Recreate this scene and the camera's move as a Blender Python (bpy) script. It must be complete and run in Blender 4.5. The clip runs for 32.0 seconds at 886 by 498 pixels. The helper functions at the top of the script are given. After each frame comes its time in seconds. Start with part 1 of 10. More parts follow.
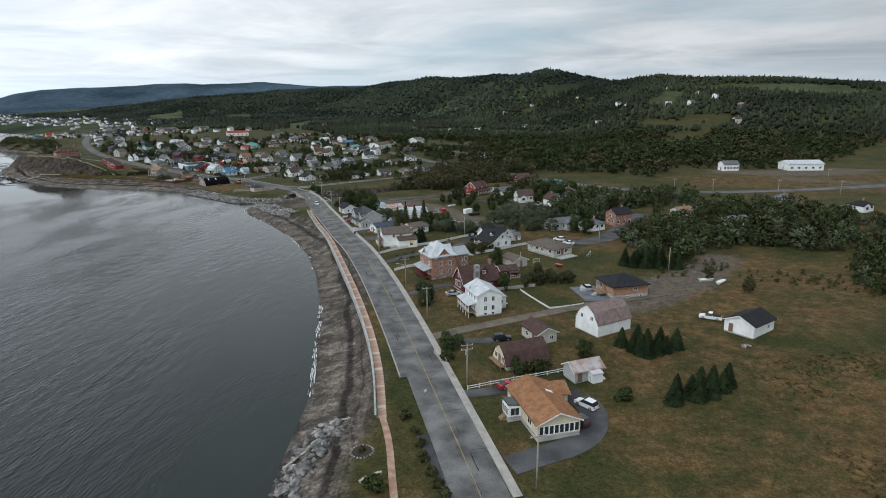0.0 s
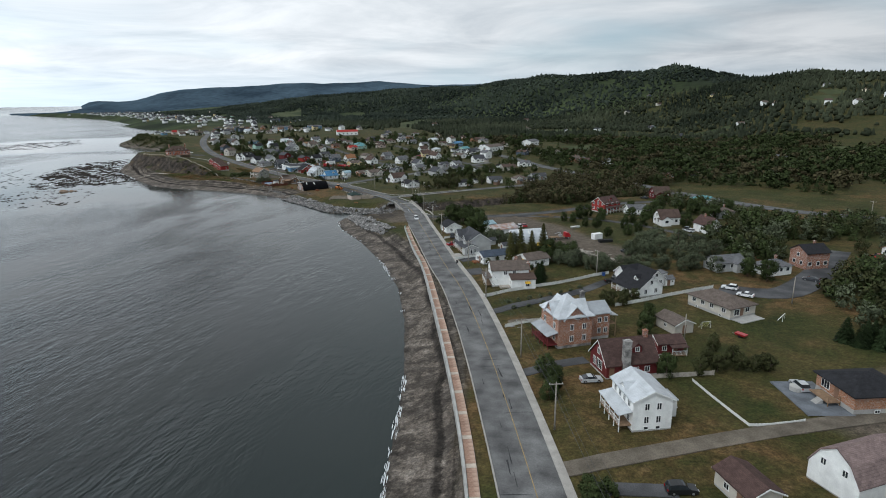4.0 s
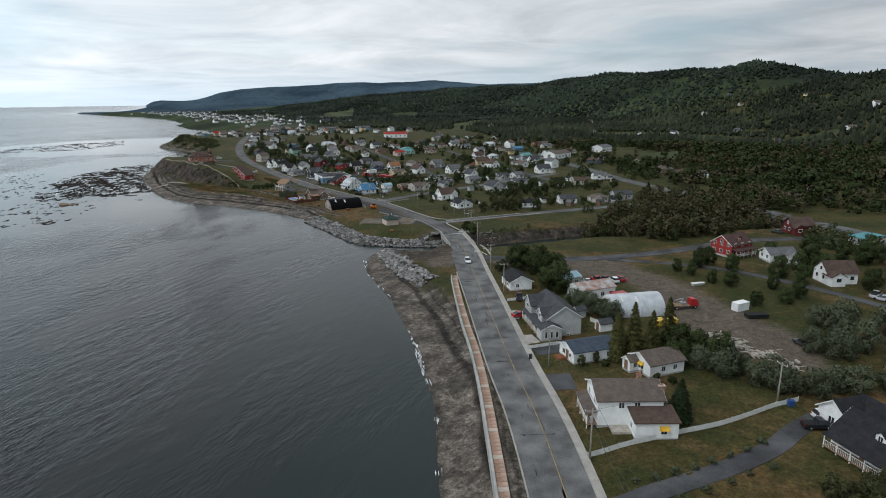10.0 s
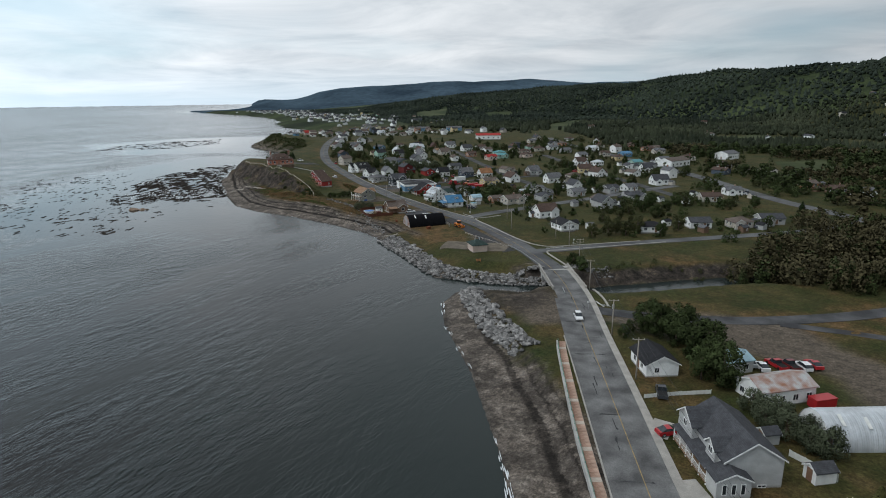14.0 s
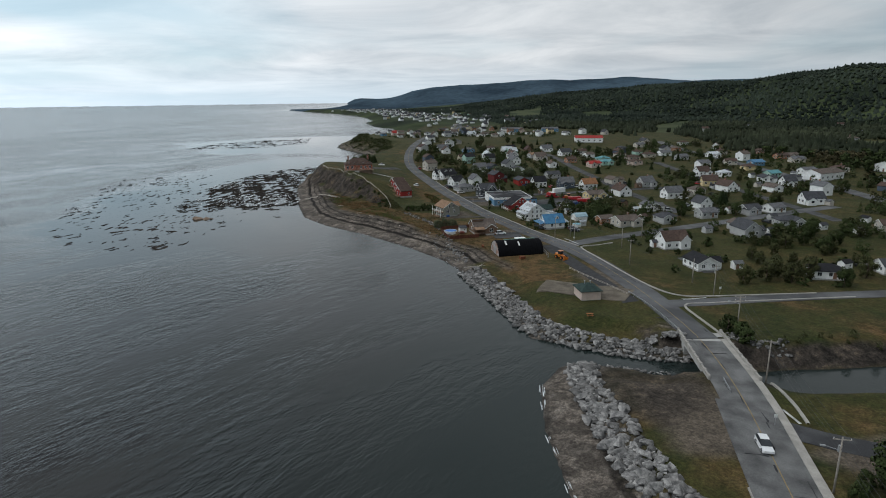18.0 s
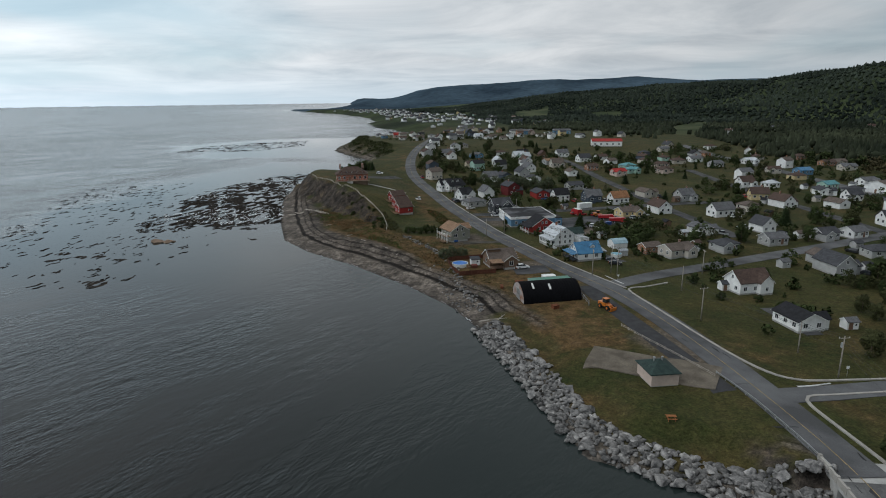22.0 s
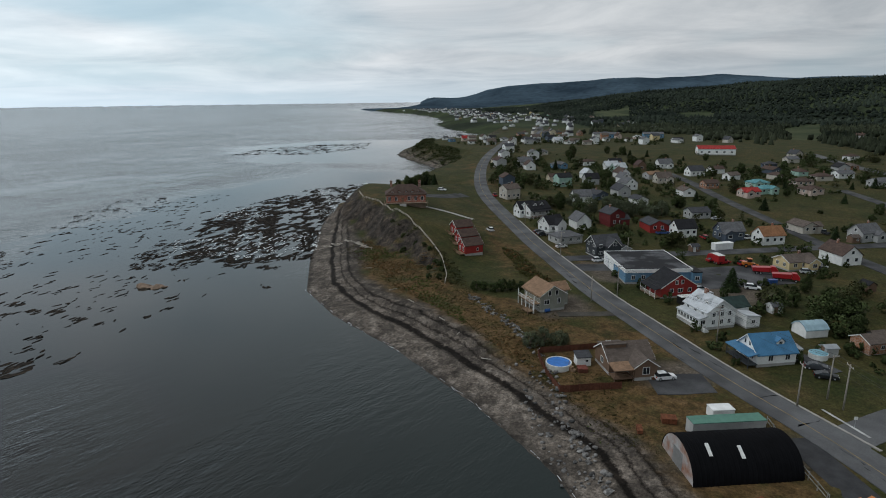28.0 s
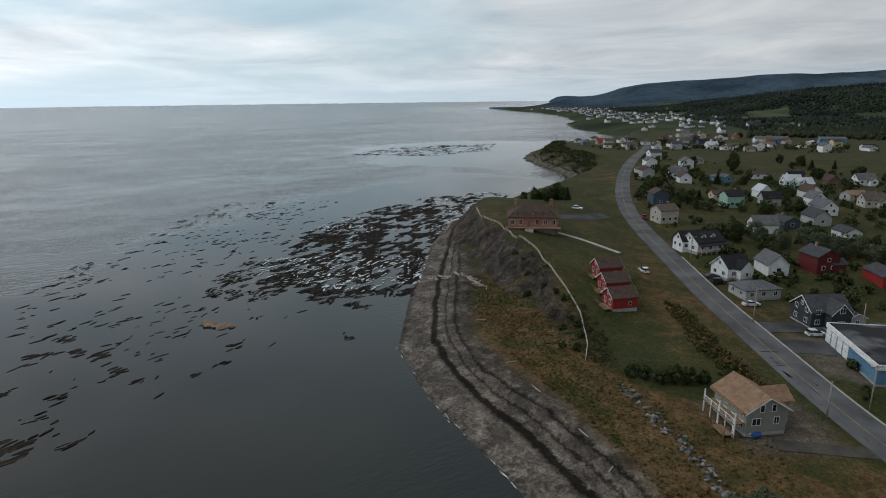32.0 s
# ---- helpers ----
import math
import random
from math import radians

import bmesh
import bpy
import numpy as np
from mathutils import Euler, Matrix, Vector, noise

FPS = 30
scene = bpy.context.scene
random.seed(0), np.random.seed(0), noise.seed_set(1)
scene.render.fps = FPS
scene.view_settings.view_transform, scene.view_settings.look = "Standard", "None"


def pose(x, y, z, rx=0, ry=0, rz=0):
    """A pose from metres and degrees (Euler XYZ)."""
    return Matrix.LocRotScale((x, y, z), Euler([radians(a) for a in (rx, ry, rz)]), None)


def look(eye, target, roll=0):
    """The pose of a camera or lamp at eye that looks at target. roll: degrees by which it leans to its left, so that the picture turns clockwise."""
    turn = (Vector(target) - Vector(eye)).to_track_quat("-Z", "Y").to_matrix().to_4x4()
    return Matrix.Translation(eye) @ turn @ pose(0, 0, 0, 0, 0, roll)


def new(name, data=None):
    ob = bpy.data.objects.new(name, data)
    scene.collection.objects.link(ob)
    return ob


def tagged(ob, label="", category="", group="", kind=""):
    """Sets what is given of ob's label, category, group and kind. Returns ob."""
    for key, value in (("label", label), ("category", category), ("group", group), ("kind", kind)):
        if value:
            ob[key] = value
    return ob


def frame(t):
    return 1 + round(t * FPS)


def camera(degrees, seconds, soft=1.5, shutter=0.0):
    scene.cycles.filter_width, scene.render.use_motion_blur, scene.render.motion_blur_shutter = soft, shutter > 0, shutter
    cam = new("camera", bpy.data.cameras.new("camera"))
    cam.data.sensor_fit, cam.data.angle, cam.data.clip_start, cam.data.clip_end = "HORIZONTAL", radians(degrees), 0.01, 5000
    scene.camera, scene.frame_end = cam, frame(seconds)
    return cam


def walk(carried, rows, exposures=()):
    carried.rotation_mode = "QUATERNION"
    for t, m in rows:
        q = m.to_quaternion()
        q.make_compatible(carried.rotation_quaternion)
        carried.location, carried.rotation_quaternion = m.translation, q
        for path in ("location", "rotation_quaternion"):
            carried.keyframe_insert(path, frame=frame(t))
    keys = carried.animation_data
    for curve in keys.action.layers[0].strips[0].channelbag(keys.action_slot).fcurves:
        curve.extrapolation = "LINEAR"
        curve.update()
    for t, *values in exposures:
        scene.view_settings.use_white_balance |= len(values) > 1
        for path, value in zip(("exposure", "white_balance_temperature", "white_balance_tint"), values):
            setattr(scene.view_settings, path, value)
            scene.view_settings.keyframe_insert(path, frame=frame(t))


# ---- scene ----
FOV, HEIGHT, PITCH, LEAN = 73.65, 62.0, -14.19, 0.63
cam = camera(FOV, 32.0, soft=1.0)
# seconds, x, y, heading
PATH = [
    (0, 0.00, -0.00, -0.32),
    (0.5, -0.29, 6.70, 1.15),
    (1, -0.66, 13.39, 2.60),
    (1.5, -1.16, 20.08, 4.06),
    (2, -1.84, 26.75, 5.50),
    (2.5, -2.71, 33.39, 6.93),
    (3, -3.77, 40.01, 8.34),
    (3.5, -4.97, 46.61, 9.53),
    (4, -6.26, 53.20, 10.19),
    (4.5, -7.60, 59.78, 10.33),
    (5, -8.97, 66.35, 10.21),
    (5.5, -10.34, 72.93, 10.06),
    (6, -11.70, 79.52, 10.08),
    (6.5, -13.06, 86.10, 10.32),
    (7, -14.44, 92.69, 10.72),
    (7.5, -15.88, 99.27, 11.25),
    (8, -17.36, 105.84, 11.87),
    (8.5, -18.91, 112.40, 12.55),
    (9, -20.51, 118.95, 13.39),
    (9.5, -22.17, 125.49, 14.37),
    (10, -23.91, 132.02, 15.38),
    (10.5, -25.73, 138.52, 16.38),
    (11, -27.66, 145.01, 17.41),
    (11.5, -29.71, 151.46, 18.51),
    (12, -31.91, 157.87, 19.66),
    (12.5, -34.26, 164.23, 20.82),
    (13, -36.77, 170.54, 21.97),
    (13.5, -39.41, 176.79, 23.10),
    (14, -42.16, 183.01, 24.20),
    (14.5, -45.01, 189.18, 25.30),
    (15, -47.95, 195.32, 26.40),
    (15.5, -50.98, 201.41, 27.53),
    (16, -54.11, 207.45, 28.65),
    (16.5, -57.35, 213.43, 29.75),
    (17, -60.71, 219.35, 30.84),
    (17.5, -64.18, 225.20, 31.92),
    (18, -67.76, 230.98, 32.90),
    (18.5, -71.46, 236.70, 33.47),
    (19, -75.23, 242.36, 33.62),
    (19.5, -79.04, 247.99, 33.58),
    (20, -82.89, 253.61, 33.53),
    (20.5, -86.75, 259.21, 33.48),
    (21, -90.63, 264.79, 33.42),
    (21.5, -94.54, 270.36, 33.35),
    (22, -98.48, 275.92, 33.27),
    (22.5, -102.43, 281.46, 33.21),
    (23, -106.40, 286.99, 33.28),
    (23.5, -110.39, 292.50, 33.63),
    (24, -114.41, 298.00, 34.20),
    (24.5, -118.45, 303.47, 34.86),
    (25, -122.52, 308.93, 35.54),
    (25.5, -126.62, 314.37, 36.22),
    (26, -130.74, 319.79, 36.87),
    (26.5, -134.90, 325.18, 37.51),
    (27, -139.10, 330.53, 38.18),
    (27.5, -143.38, 335.81, 38.92),
    (28, -147.76, 341.01, 39.86),
    (28.5, -152.27, 346.09, 41.13),
    (29, -156.89, 351.07, 42.60),
    (29.5, -161.62, 355.94, 44.12),
    (30, -166.45, 360.71, 45.64),
    (30.5, -171.35, 365.40, 47.21),
    (31, -176.33, 370.01, 48.78),
    (31.5, -181.35, 374.56, 50.31),
    (32, -186.41, 379.08, 51.82),
]
walk(cam, [(t, pose(x, y, HEIGHT, 90 + PITCH, LEAN, yaw)) for t, x, y, yaw in PATH],
     exposures=[(0, 0.24, 6000, 8), (6, 0.13, 6050, 8), (13, -0.03, 6050, 8), (20, -0.26, 6100, 8), (26, -0.37, 6100, 8), (32, -0.48, 6100, 8)])

# ---- daylight: overcast with a few thin gaps ----
SUN_EL, SUN_AZ = 52.0, 145.0
world = bpy.data.worlds.new("overcast_sky")
scene.world = world
world.use_nodes = True
wt = world.node_tree
wt.nodes.clear()


def wn(kind, **kw):
    n = wt.nodes.new(kind)
    for k, v in kw.items():
        n.inputs[k].default_value = v
    return n


w_out = wt.nodes.new("ShaderNodeOutputWorld")
w_bg = wt.nodes.new("ShaderNodeBackground")
w_bg.inputs["Strength"].default_value = 0.85
w_sky = wt.nodes.new("ShaderNodeTexSky")
w_sky.sky_type = "NISHITA"
w_sky.sun_disc = False
w_sky.sun_elevation, w_sky.sun_rotation = radians(SUN_EL), radians(-SUN_AZ)
w_geo = wt.nodes.new("ShaderNodeTexCoord")
w_sep = wt.nodes.new("ShaderNodeSeparateXYZ")
wt.links.new(w_geo.outputs["Generated"], w_sep.inputs[0])


def wmath(op, a, b=None, clamp=False):
    n = wt.nodes.new("ShaderNodeMath")
    n.operation = op
    n.use_clamp = clamp
    for i, v in enumerate((a, b)):
        if v is None:
            continue
        if isinstance(v, (int, float)):
            n.inputs[i].default_value = v
        else:
            wt.links.new(v, n.inputs[i])
    return n.outputs[0]


# cloud deck seen in perspective: direction divided by height over the horizon
w_up = wmath("MAXIMUM", w_sep.outputs["Z"], 0.0)
w_den = wmath("ADD", w_up, 0.09)
w_cx, w_cy = wmath("DIVIDE", w_sep.outputs["X"], w_den), wmath("DIVIDE", w_sep.outputs["Y"], w_den)
w_vec = wt.nodes.new("ShaderNodeCombineXYZ")
wt.links.new(w_cx, w_vec.inputs[0])
wt.links.new(w_cy, w_vec.inputs[1])
w_n1 = wn("ShaderNodeTexNoise", Scale=0.62, Detail=9.0, Roughness=0.6, Distortion=0.5)
w_n2 = wn("ShaderNodeTexNoise", Scale=0.23, Detail=4.0, Roughness=0.5, Distortion=0.3)
for n in (w_n1, w_n2):
    wt.links.new(w_vec.outputs[0], n.inputs["Vector"])
w_ramp = wt.nodes.new("ShaderNodeValToRGB")
w_ramp.color_ramp.elements[0].position, w_ramp.color_ramp.elements[0].color = 0.30, (0.62, 0.66, 0.69, 1)
w_ramp.color_ramp.elements[1].position, w_ramp.color_ramp.elements[1].color = 0.64, (1.08, 1.07, 1.05, 1)
wt.links.new(w_n1.outputs["Fac"], w_ramp.inputs[0])
# thin gaps where the blue shows
w_gap = wt.nodes.new("ShaderNodeMapRange")
w_gap.inputs["From Min"].default_value, w_gap.inputs["From Max"].default_value = 0.49, 0.64
wt.links.new(w_n2.outputs["Fac"], w_gap.inputs["Value"])
w_blue = wt.nodes.new("ShaderNodeMix")
w_blue.data_type = "RGBA"
w_blue.inputs["Factor"].default_value = 0.75
w_blue.inputs["B"].default_value = (0.54, 0.73, 0.81, 1)
w_skys = wt.nodes.new("ShaderNodeMix")
w_skys.data_type, w_skys.blend_type = "RGBA", "MULTIPLY"
w_skys.inputs["Factor"].default_value = 1.0
w_skys.inputs["B"].default_value = (0.1, 0.1, 0.1, 1)
wt.links.new(w_sky.outputs[0], w_skys.inputs["A"])
wt.links.new(w_skys.outputs["Result"], w_blue.inputs["A"])
w_mix = wt.nodes.new("ShaderNodeMix")
w_mix.data_type = "RGBA"
wt.links.new(wmath("MULTIPLY", w_gap.outputs[0], 0.7), w_mix.inputs["Factor"])
wt.links.new(w_ramp.outputs[0], w_mix.inputs["A"])
wt.links.new(w_blue.outputs["Result"], w_mix.inputs["B"])
# paler towards the horizon
w_hz = wt.nodes.new("ShaderNodeMapRange")
w_hz.inputs["From Min"].default_value, w_hz.inputs["From Max"].default_value = 0.0, 0.06
w_hz.inputs["To Min"].default_value, w_hz.inputs["To Max"].default_value = 0.8, 0.0
wt.links.new(w_up, w_hz.inputs["Value"])
w_fin = wt.nodes.new("ShaderNodeMix")
w_fin.data_type = "RGBA"
w_fin.inputs["B"].default_value = (0.73, 0.84, 0.91, 1)
wt.links.new(w_hz.outputs[0], w_fin.inputs["Factor"])
wt.links.new(w_mix.outputs["Result"], w_fin.inputs["A"])
# brighter towards the veiled sun in the west
w_west = wmath("MULTIPLY_ADD", wmath("ADD", wmath("MULTIPLY", w_sep.outputs["X"], -0.93), wmath("MULTIPLY", w_sep.outputs["Y"], -0.30)), 0.42)
w_west.node.inputs[2].default_value = 0.93
w_glow = wmath("MULTIPLY", wmath("MAXIMUM", wmath("SUBTRACT", w_west, 0.93), 0.0), 1.0)
w_west = wmath("ADD", w_west, wmath("MULTIPLY", wmath("MULTIPLY", w_glow, w_glow), 2.6))
w_lit = wt.nodes.new("ShaderNodeMix")
w_lit.data_type, w_lit.blend_type = "RGBA", "MULTIPLY"
w_lit.inputs["Factor"].default_value = 1.0
wt.links.new(w_fin.outputs["Result"], w_lit.inputs["A"])
wt.links.new(w_west, w_lit.inputs["B"])
wt.links.new(w_lit.outputs["Result"], w_bg.inputs["Color"])
wt.links.new(w_bg.outputs[0], w_out.inputs[0])

sun = new("sun", bpy.data.lights.new("sun", "SUN"))
sun.data.energy, sun.data.angle, sun.data.color = 0.95, radians(14), (1.0, 0.98, 0.95)
_sd = Vector((-math.sin(radians(SUN_AZ)) * math.cos(radians(SUN_EL)), math.cos(radians(SUN_AZ)) * math.cos(radians(SUN_EL)), math.sin(radians(SUN_EL))))
sun.matrix_world = look((0, 0, 300), Vector((0, 0, 300)) - _sd)

# ---- materials ----
def material(name, base, rough=0.8, metal=0.0, vary=0.25, scale=1.0, fine=12.0, bump=0.1, second=None, spots=0.5, island=0.0, spec=0.18):
    """A surface with two scales of variation: broad stains and fine grain, and a slight relief."""
    m = bpy.data.materials.new(name)
    m.use_nodes = True
    nt_ = m.node_tree
    b = nt_.nodes["Principled BSDF"]
    b.inputs["Roughness"].default_value, b.inputs["Metallic"].default_value = rough, metal
    b.inputs["Specular IOR Level"].default_value = spec
    co = nt_.nodes.new("ShaderNodeTexCoord")
    n1, n2 = nt_.nodes.new("ShaderNodeTexNoise"), nt_.nodes.new("ShaderNodeTexNoise")
    n1.inputs["Scale"].default_value, n1.inputs["Detail"].default_value = scale, 5
    n2.inputs["Scale"].default_value, n2.inputs["Detail"].default_value = fine, 3
    for n in (n1, n2):
        nt_.links.new(co.outputs["Object"], n.inputs["Vector"])
    r = nt_.nodes.new("ShaderNodeValToRGB")
    lo = tuple(c * (1 - vary) for c in base)
    hi = tuple(min(1.0, c * (1 + vary)) for c in (second or base))
    r.color_ramp.elements[0].position, r.color_ramp.elements[0].color = spots - 0.17, (*lo, 1)
    r.color_ramp.elements[1].position, r.color_ramp.elements[1].color = spots + 0.17, (*hi, 1)
    nt_.links.new(n1.outputs["Fac"], r.inputs[0])
    mx = nt_.nodes.new("ShaderNodeMix")
    mx.data_type, mx.blend_type = "RGBA", "MULTIPLY"
    mx.inputs["Factor"].default_value = 1.0
    mr = nt_.nodes.new("ShaderNodeMapRange")
    mr.inputs["From Min"].default_value, mr.inputs["From Max"].default_value = 0.25, 0.75
    mr.inputs["To Min"].default_value, mr.inputs["To Max"].default_value = 1 - vary, 1 + vary * 0.6
    nt_.links.new(n2.outputs["Fac"], mr.inputs["Value"])
    nt_.links.new(r.outputs[0], mx.inputs["A"])
    nt_.links.new(mr.outputs[0], mx.inputs["B"])
    out = mx.outputs["Result"]
    if island:
        g_, o_ = nt_.nodes.new("ShaderNodeNewGeometry"), nt_.nodes.new("ShaderNodeObjectInfo")
        ad = nt_.nodes.new("ShaderNodeMath")
        ad.operation = "ADD"
        nt_.links.new(g_.outputs["Random Per Island"], ad.inputs[0])
        nt_.links.new(o_.outputs["Random"], ad.inputs[1])
        m2 = nt_.nodes.new("ShaderNodeMapRange")
        m2.inputs["From Min"].default_value, m2.inputs["From Max"].default_value = 0.0, 2.0
        m2.inputs["To Min"].default_value, m2.inputs["To Max"].default_value = 1 - island, 1 + island
        nt_.links.new(ad.outputs[0], m2.inputs["Value"])
        m3 = nt_.nodes.new("ShaderNodeMix")
        m3.data_type, m3.blend_type = "RGBA", "MULTIPLY"
        m3.inputs["Factor"].default_value = 1.0
        nt_.links.new(out, m3.inputs["A"])
        nt_.links.new(m2.outputs[0], m3.inputs["B"])
        out = m3.outputs["Result"]
    nt_.links.new(out, b.inputs["Base Color"])
    if bump:
        bp = nt_.nodes.new("ShaderNodeBump")
        bp.inputs["Strength"].default_value, bp.inputs["Distance"].default_value = min(1.0, bump * 4), bump
        nt_.links.new(n2.outputs["Fac"], bp.inputs["Height"])
        nt_.links.new(bp.outputs[0], b.inputs["Normal"])
    return m


def siding(name, base, step=0.2, rough=0.6, vertical=False, vary=0.1):
    """Painted boards: thin shadow gaps as relief, with weathering."""
    m = material(name, base, rough, 0, vary, 0.6, 9.0, 0.0)
    nt_ = m.node_tree
    b = nt_.nodes["Principled BSDF"]
    co = nt_.nodes["Texture Coordinate"]
    w = nt_.nodes.new("ShaderNodeTexWave")
    w.wave_type, w.bands_direction, w.wave_profile = "BANDS", ("DIAGONAL" if vertical else "Z"), "SAW"
    w.inputs["Scale"].default_value = 0.314 / step
    nt_.links.new(co.outputs["Object"], w.inputs["Vector"])
    bp = nt_.nodes.new("ShaderNodeBump")
    bp.inputs["Strength"].default_value, bp.inputs["Distance"].default_value = 0.5, 0.03
    nt_.links.new(w.outputs["Fac"], bp.inputs["Height"])
    nt_.links.new(bp.outputs[0], b.inputs["Normal"])
    return m


def shingle(name, base, vary=0.2):
    """Asphalt shingles in courses."""
    m = material(name, base, 0.9, 0, vary, 0.9, 7.0, 0.0)
    nt_ = m.node_tree
    b = nt_.nodes["Principled BSDF"]
    co = nt_.nodes["Texture Coordinate"]
    br = nt_.nodes.new("ShaderNodeTexBrick")
    br.inputs["Scale"].default_value = 1.0
    br.inputs["Brick Width"].default_value, br.inputs["Row Height"].default_value, br.inputs["Mortar Size"].default_value = 0.5, 0.22, 0.015
    br.inputs["Color1"].default_value, br.inputs["Color2"].default_value, br.inputs["Mortar"].default_value = (1.12, 1.12, 1.12, 1), (0.86, 0.86, 0.86, 1), (0.6, 0.6, 0.6, 1)
    nt_.links.new(co.outputs["Object"], br.inputs["Vector"])
    old = b.inputs["Base Color"].links[0].from_socket
    mx = nt_.nodes.new("ShaderNodeMix")
    mx.data_type, mx.blend_type = "RGBA", "MULTIPLY"
    mx.inputs["Factor"].default_value = 0.8
    nt_.links.new(old, mx.inputs["A"])
    nt_.links.new(br.outputs["Color"], mx.inputs["B"])
    nt_.links.new(mx.outputs["Result"], b.inputs["Base Color"])
    return m


def brickwork(name, base, mortar=(0.45, 0.40, 0.36)):
    m = bpy.data.materials.new(name)
    m.use_nodes = True
    nt_ = m.node_tree
    b = nt_.nodes["Principled BSDF"]
    b.inputs["Roughness"].default_value = 0.9
    co = nt_.nodes.new("ShaderNodeTexCoord")
    sp = nt_.nodes.new("ShaderNodeSeparateXYZ")
    ad = nt_.nodes.new("ShaderNodeMath")
    cb = nt_.nodes.new("ShaderNodeCombineXYZ")
    nt_.links.new(co.outputs["Object"], sp.inputs[0])
    nt_.links.new(sp.outputs[0], ad.inputs[0])
    nt_.links.new(sp.outputs[1], ad.inputs[1])
    nt_.links.new(ad.outputs[0], cb.inputs[0])
    nt_.links.new(sp.outputs[2], cb.inputs[1])
    br = nt_.nodes.new("ShaderNodeTexBrick")
    br.inputs["Scale"].default_value = 1.0
    br.inputs["Brick Width"].default_value, br.inputs["Row Height"].default_value, br.inputs["Mortar Size"].default_value = 0.22, 0.075, 0.008
    br.inputs["Color1"].default_value = (*(c * 1.15 for c in base), 1)
    br.inputs["Color2"].default_value = (*(c * 0.75 for c in base), 1)
    br.inputs["Mortar"].default_value = (*mortar, 1)
    nt_.links.new(cb.outputs[0], br.inputs["Vector"])
    n1 = nt_.nodes.new("ShaderNodeTexNoise")
    n1.inputs["Scale"].default_value, n1.inputs["Detail"].default_value = 0.8, 5
    nt_.links.new(co.outputs["Object"], n1.inputs["Vector"])
    mr = nt_.nodes.new("ShaderNodeMapRange")
    mr.inputs["From Min"].default_value, mr.inputs["From Max"].default_value = 0.3, 0.7
    mr.inputs["To Min"].default_value, mr.inputs["To Max"].default_value = 0.8, 1.15
    nt_.links.new(n1.outputs["Fac"], mr.inputs["Value"])
    mx = nt_.nodes.new("ShaderNodeMix")
    mx.data_type, mx.blend_type = "RGBA", "MULTIPLY"
    mx.inputs["Factor"].default_value = 1.0
    nt_.links.new(br.outputs["Color"], mx.inputs["A"])
    nt_.links.new(mr.outputs[0], mx.inputs["B"])
    nt_.links.new(mx.outputs["Result"], b.inputs["Base Color"])
    return m


def corrugated(name, base, rough=0.35, metal=0.6, rust=None, spots=0.5):
    m = material(name, base, rough, metal, 0.15, 0.5, 6.0, 0.0, rust, spots)
    nt_ = m.node_tree
    w = nt_.nodes.new("ShaderNodeTexWave")
    w.bands_direction = "X"
    w.inputs["Scale"].default_value = 0.8
    nt_.links.new(nt_.nodes["Texture Coordinate"].outputs["Object"], w.inputs["Vector"])
    bp = nt_.nodes.new("ShaderNodeBump")
    bp.inputs["Strength"].default_value, bp.inputs["Distance"].default_value = 0.6, 0.05
    nt_.links.new(w.outputs["Fac"], bp.inputs["Height"])
    nt_.links.new(bp.outputs[0], nt_.nodes["Principled BSDF"].inputs["Normal"])
    return m


WHITE = siding("white_siding", (0.80, 0.80, 0.78))
CREAM = siding("cream_siding", (0.60, 0.52, 0.38))
BEIGE = siding("beige_siding", (0.50, 0.46, 0.40))
PINKISH = siding("pale_pink_panel", (0.52, 0.42, 0.36), 0.3)
GREYS = siding("grey_siding", (0.42, 0.42, 0.41))
GREENGREY = siding("sage_grey_siding", (0.27, 0.27, 0.23))
REDS = siding("red_siding", (0.30, 0.035, 0.03))
MAROON = siding("maroon_siding", (0.13, 0.025, 0.025))
BROWNS = siding("brown_siding", (0.17, 0.11, 0.075))
NAVY = siding("slate_blue_siding", (0.08, 0.10, 0.13))
BLUEW = siding("faded_blue_panel", (0.12, 0.23, 0.34), 0.4)
YELLOW = siding("pale_yellow_siding", (0.62, 0.50, 0.28))
DARKS = siding("charcoal_siding", (0.05, 0.055, 0.06))
MINT = siding("pale_green_siding", (0.36, 0.52, 0.44))
BRICK = brickwork("orange_red_brick", (0.30, 0.115, 0.055))
BRICK2 = brickwork("orange_brown_brick", (0.33, 0.13, 0.05))
BRICK3 = brickwork("red_brick", (0.26, 0.095, 0.05))
CONCRETE = material("concrete", (0.38, 0.37, 0.35), 0.9, 0, 0.18, 0.4, 8, 0.02)
SIDEWALK = material("sidewalk_concrete", (0.34, 0.32, 0.29), 0.9, 0, 0.16, 0.5, 6, 0.02)
R_BLACK = shingle("black_shingles", (0.024, 0.024, 0.027))
R_GREY = shingle("grey_shingles", (0.13, 0.13, 0.135))
R_DGREY = shingle("dark_grey_shingles", (0.065, 0.066, 0.072))
R_BROWN = shingle("brown_shingles", (0.088, 0.060, 0.049))
R_BROWN2 = shingle("grey_brown_shingles", (0.125, 0.10, 0.085))
R_MAROON = shingle("maroon_shingles", (0.078, 0.048, 0.042))
R_ORANGE = shingle("orange_brown_shingles", (0.27, 0.135, 0.068))
R_TAN = shingle("tan_shingles", (0.26, 0.165, 0.105))
R_PINK = shingle("faded_pink_shingles", (0.215, 0.158, 0.148))
R_RED = shingle("red_roofing", (0.34, 0.04, 0.035))
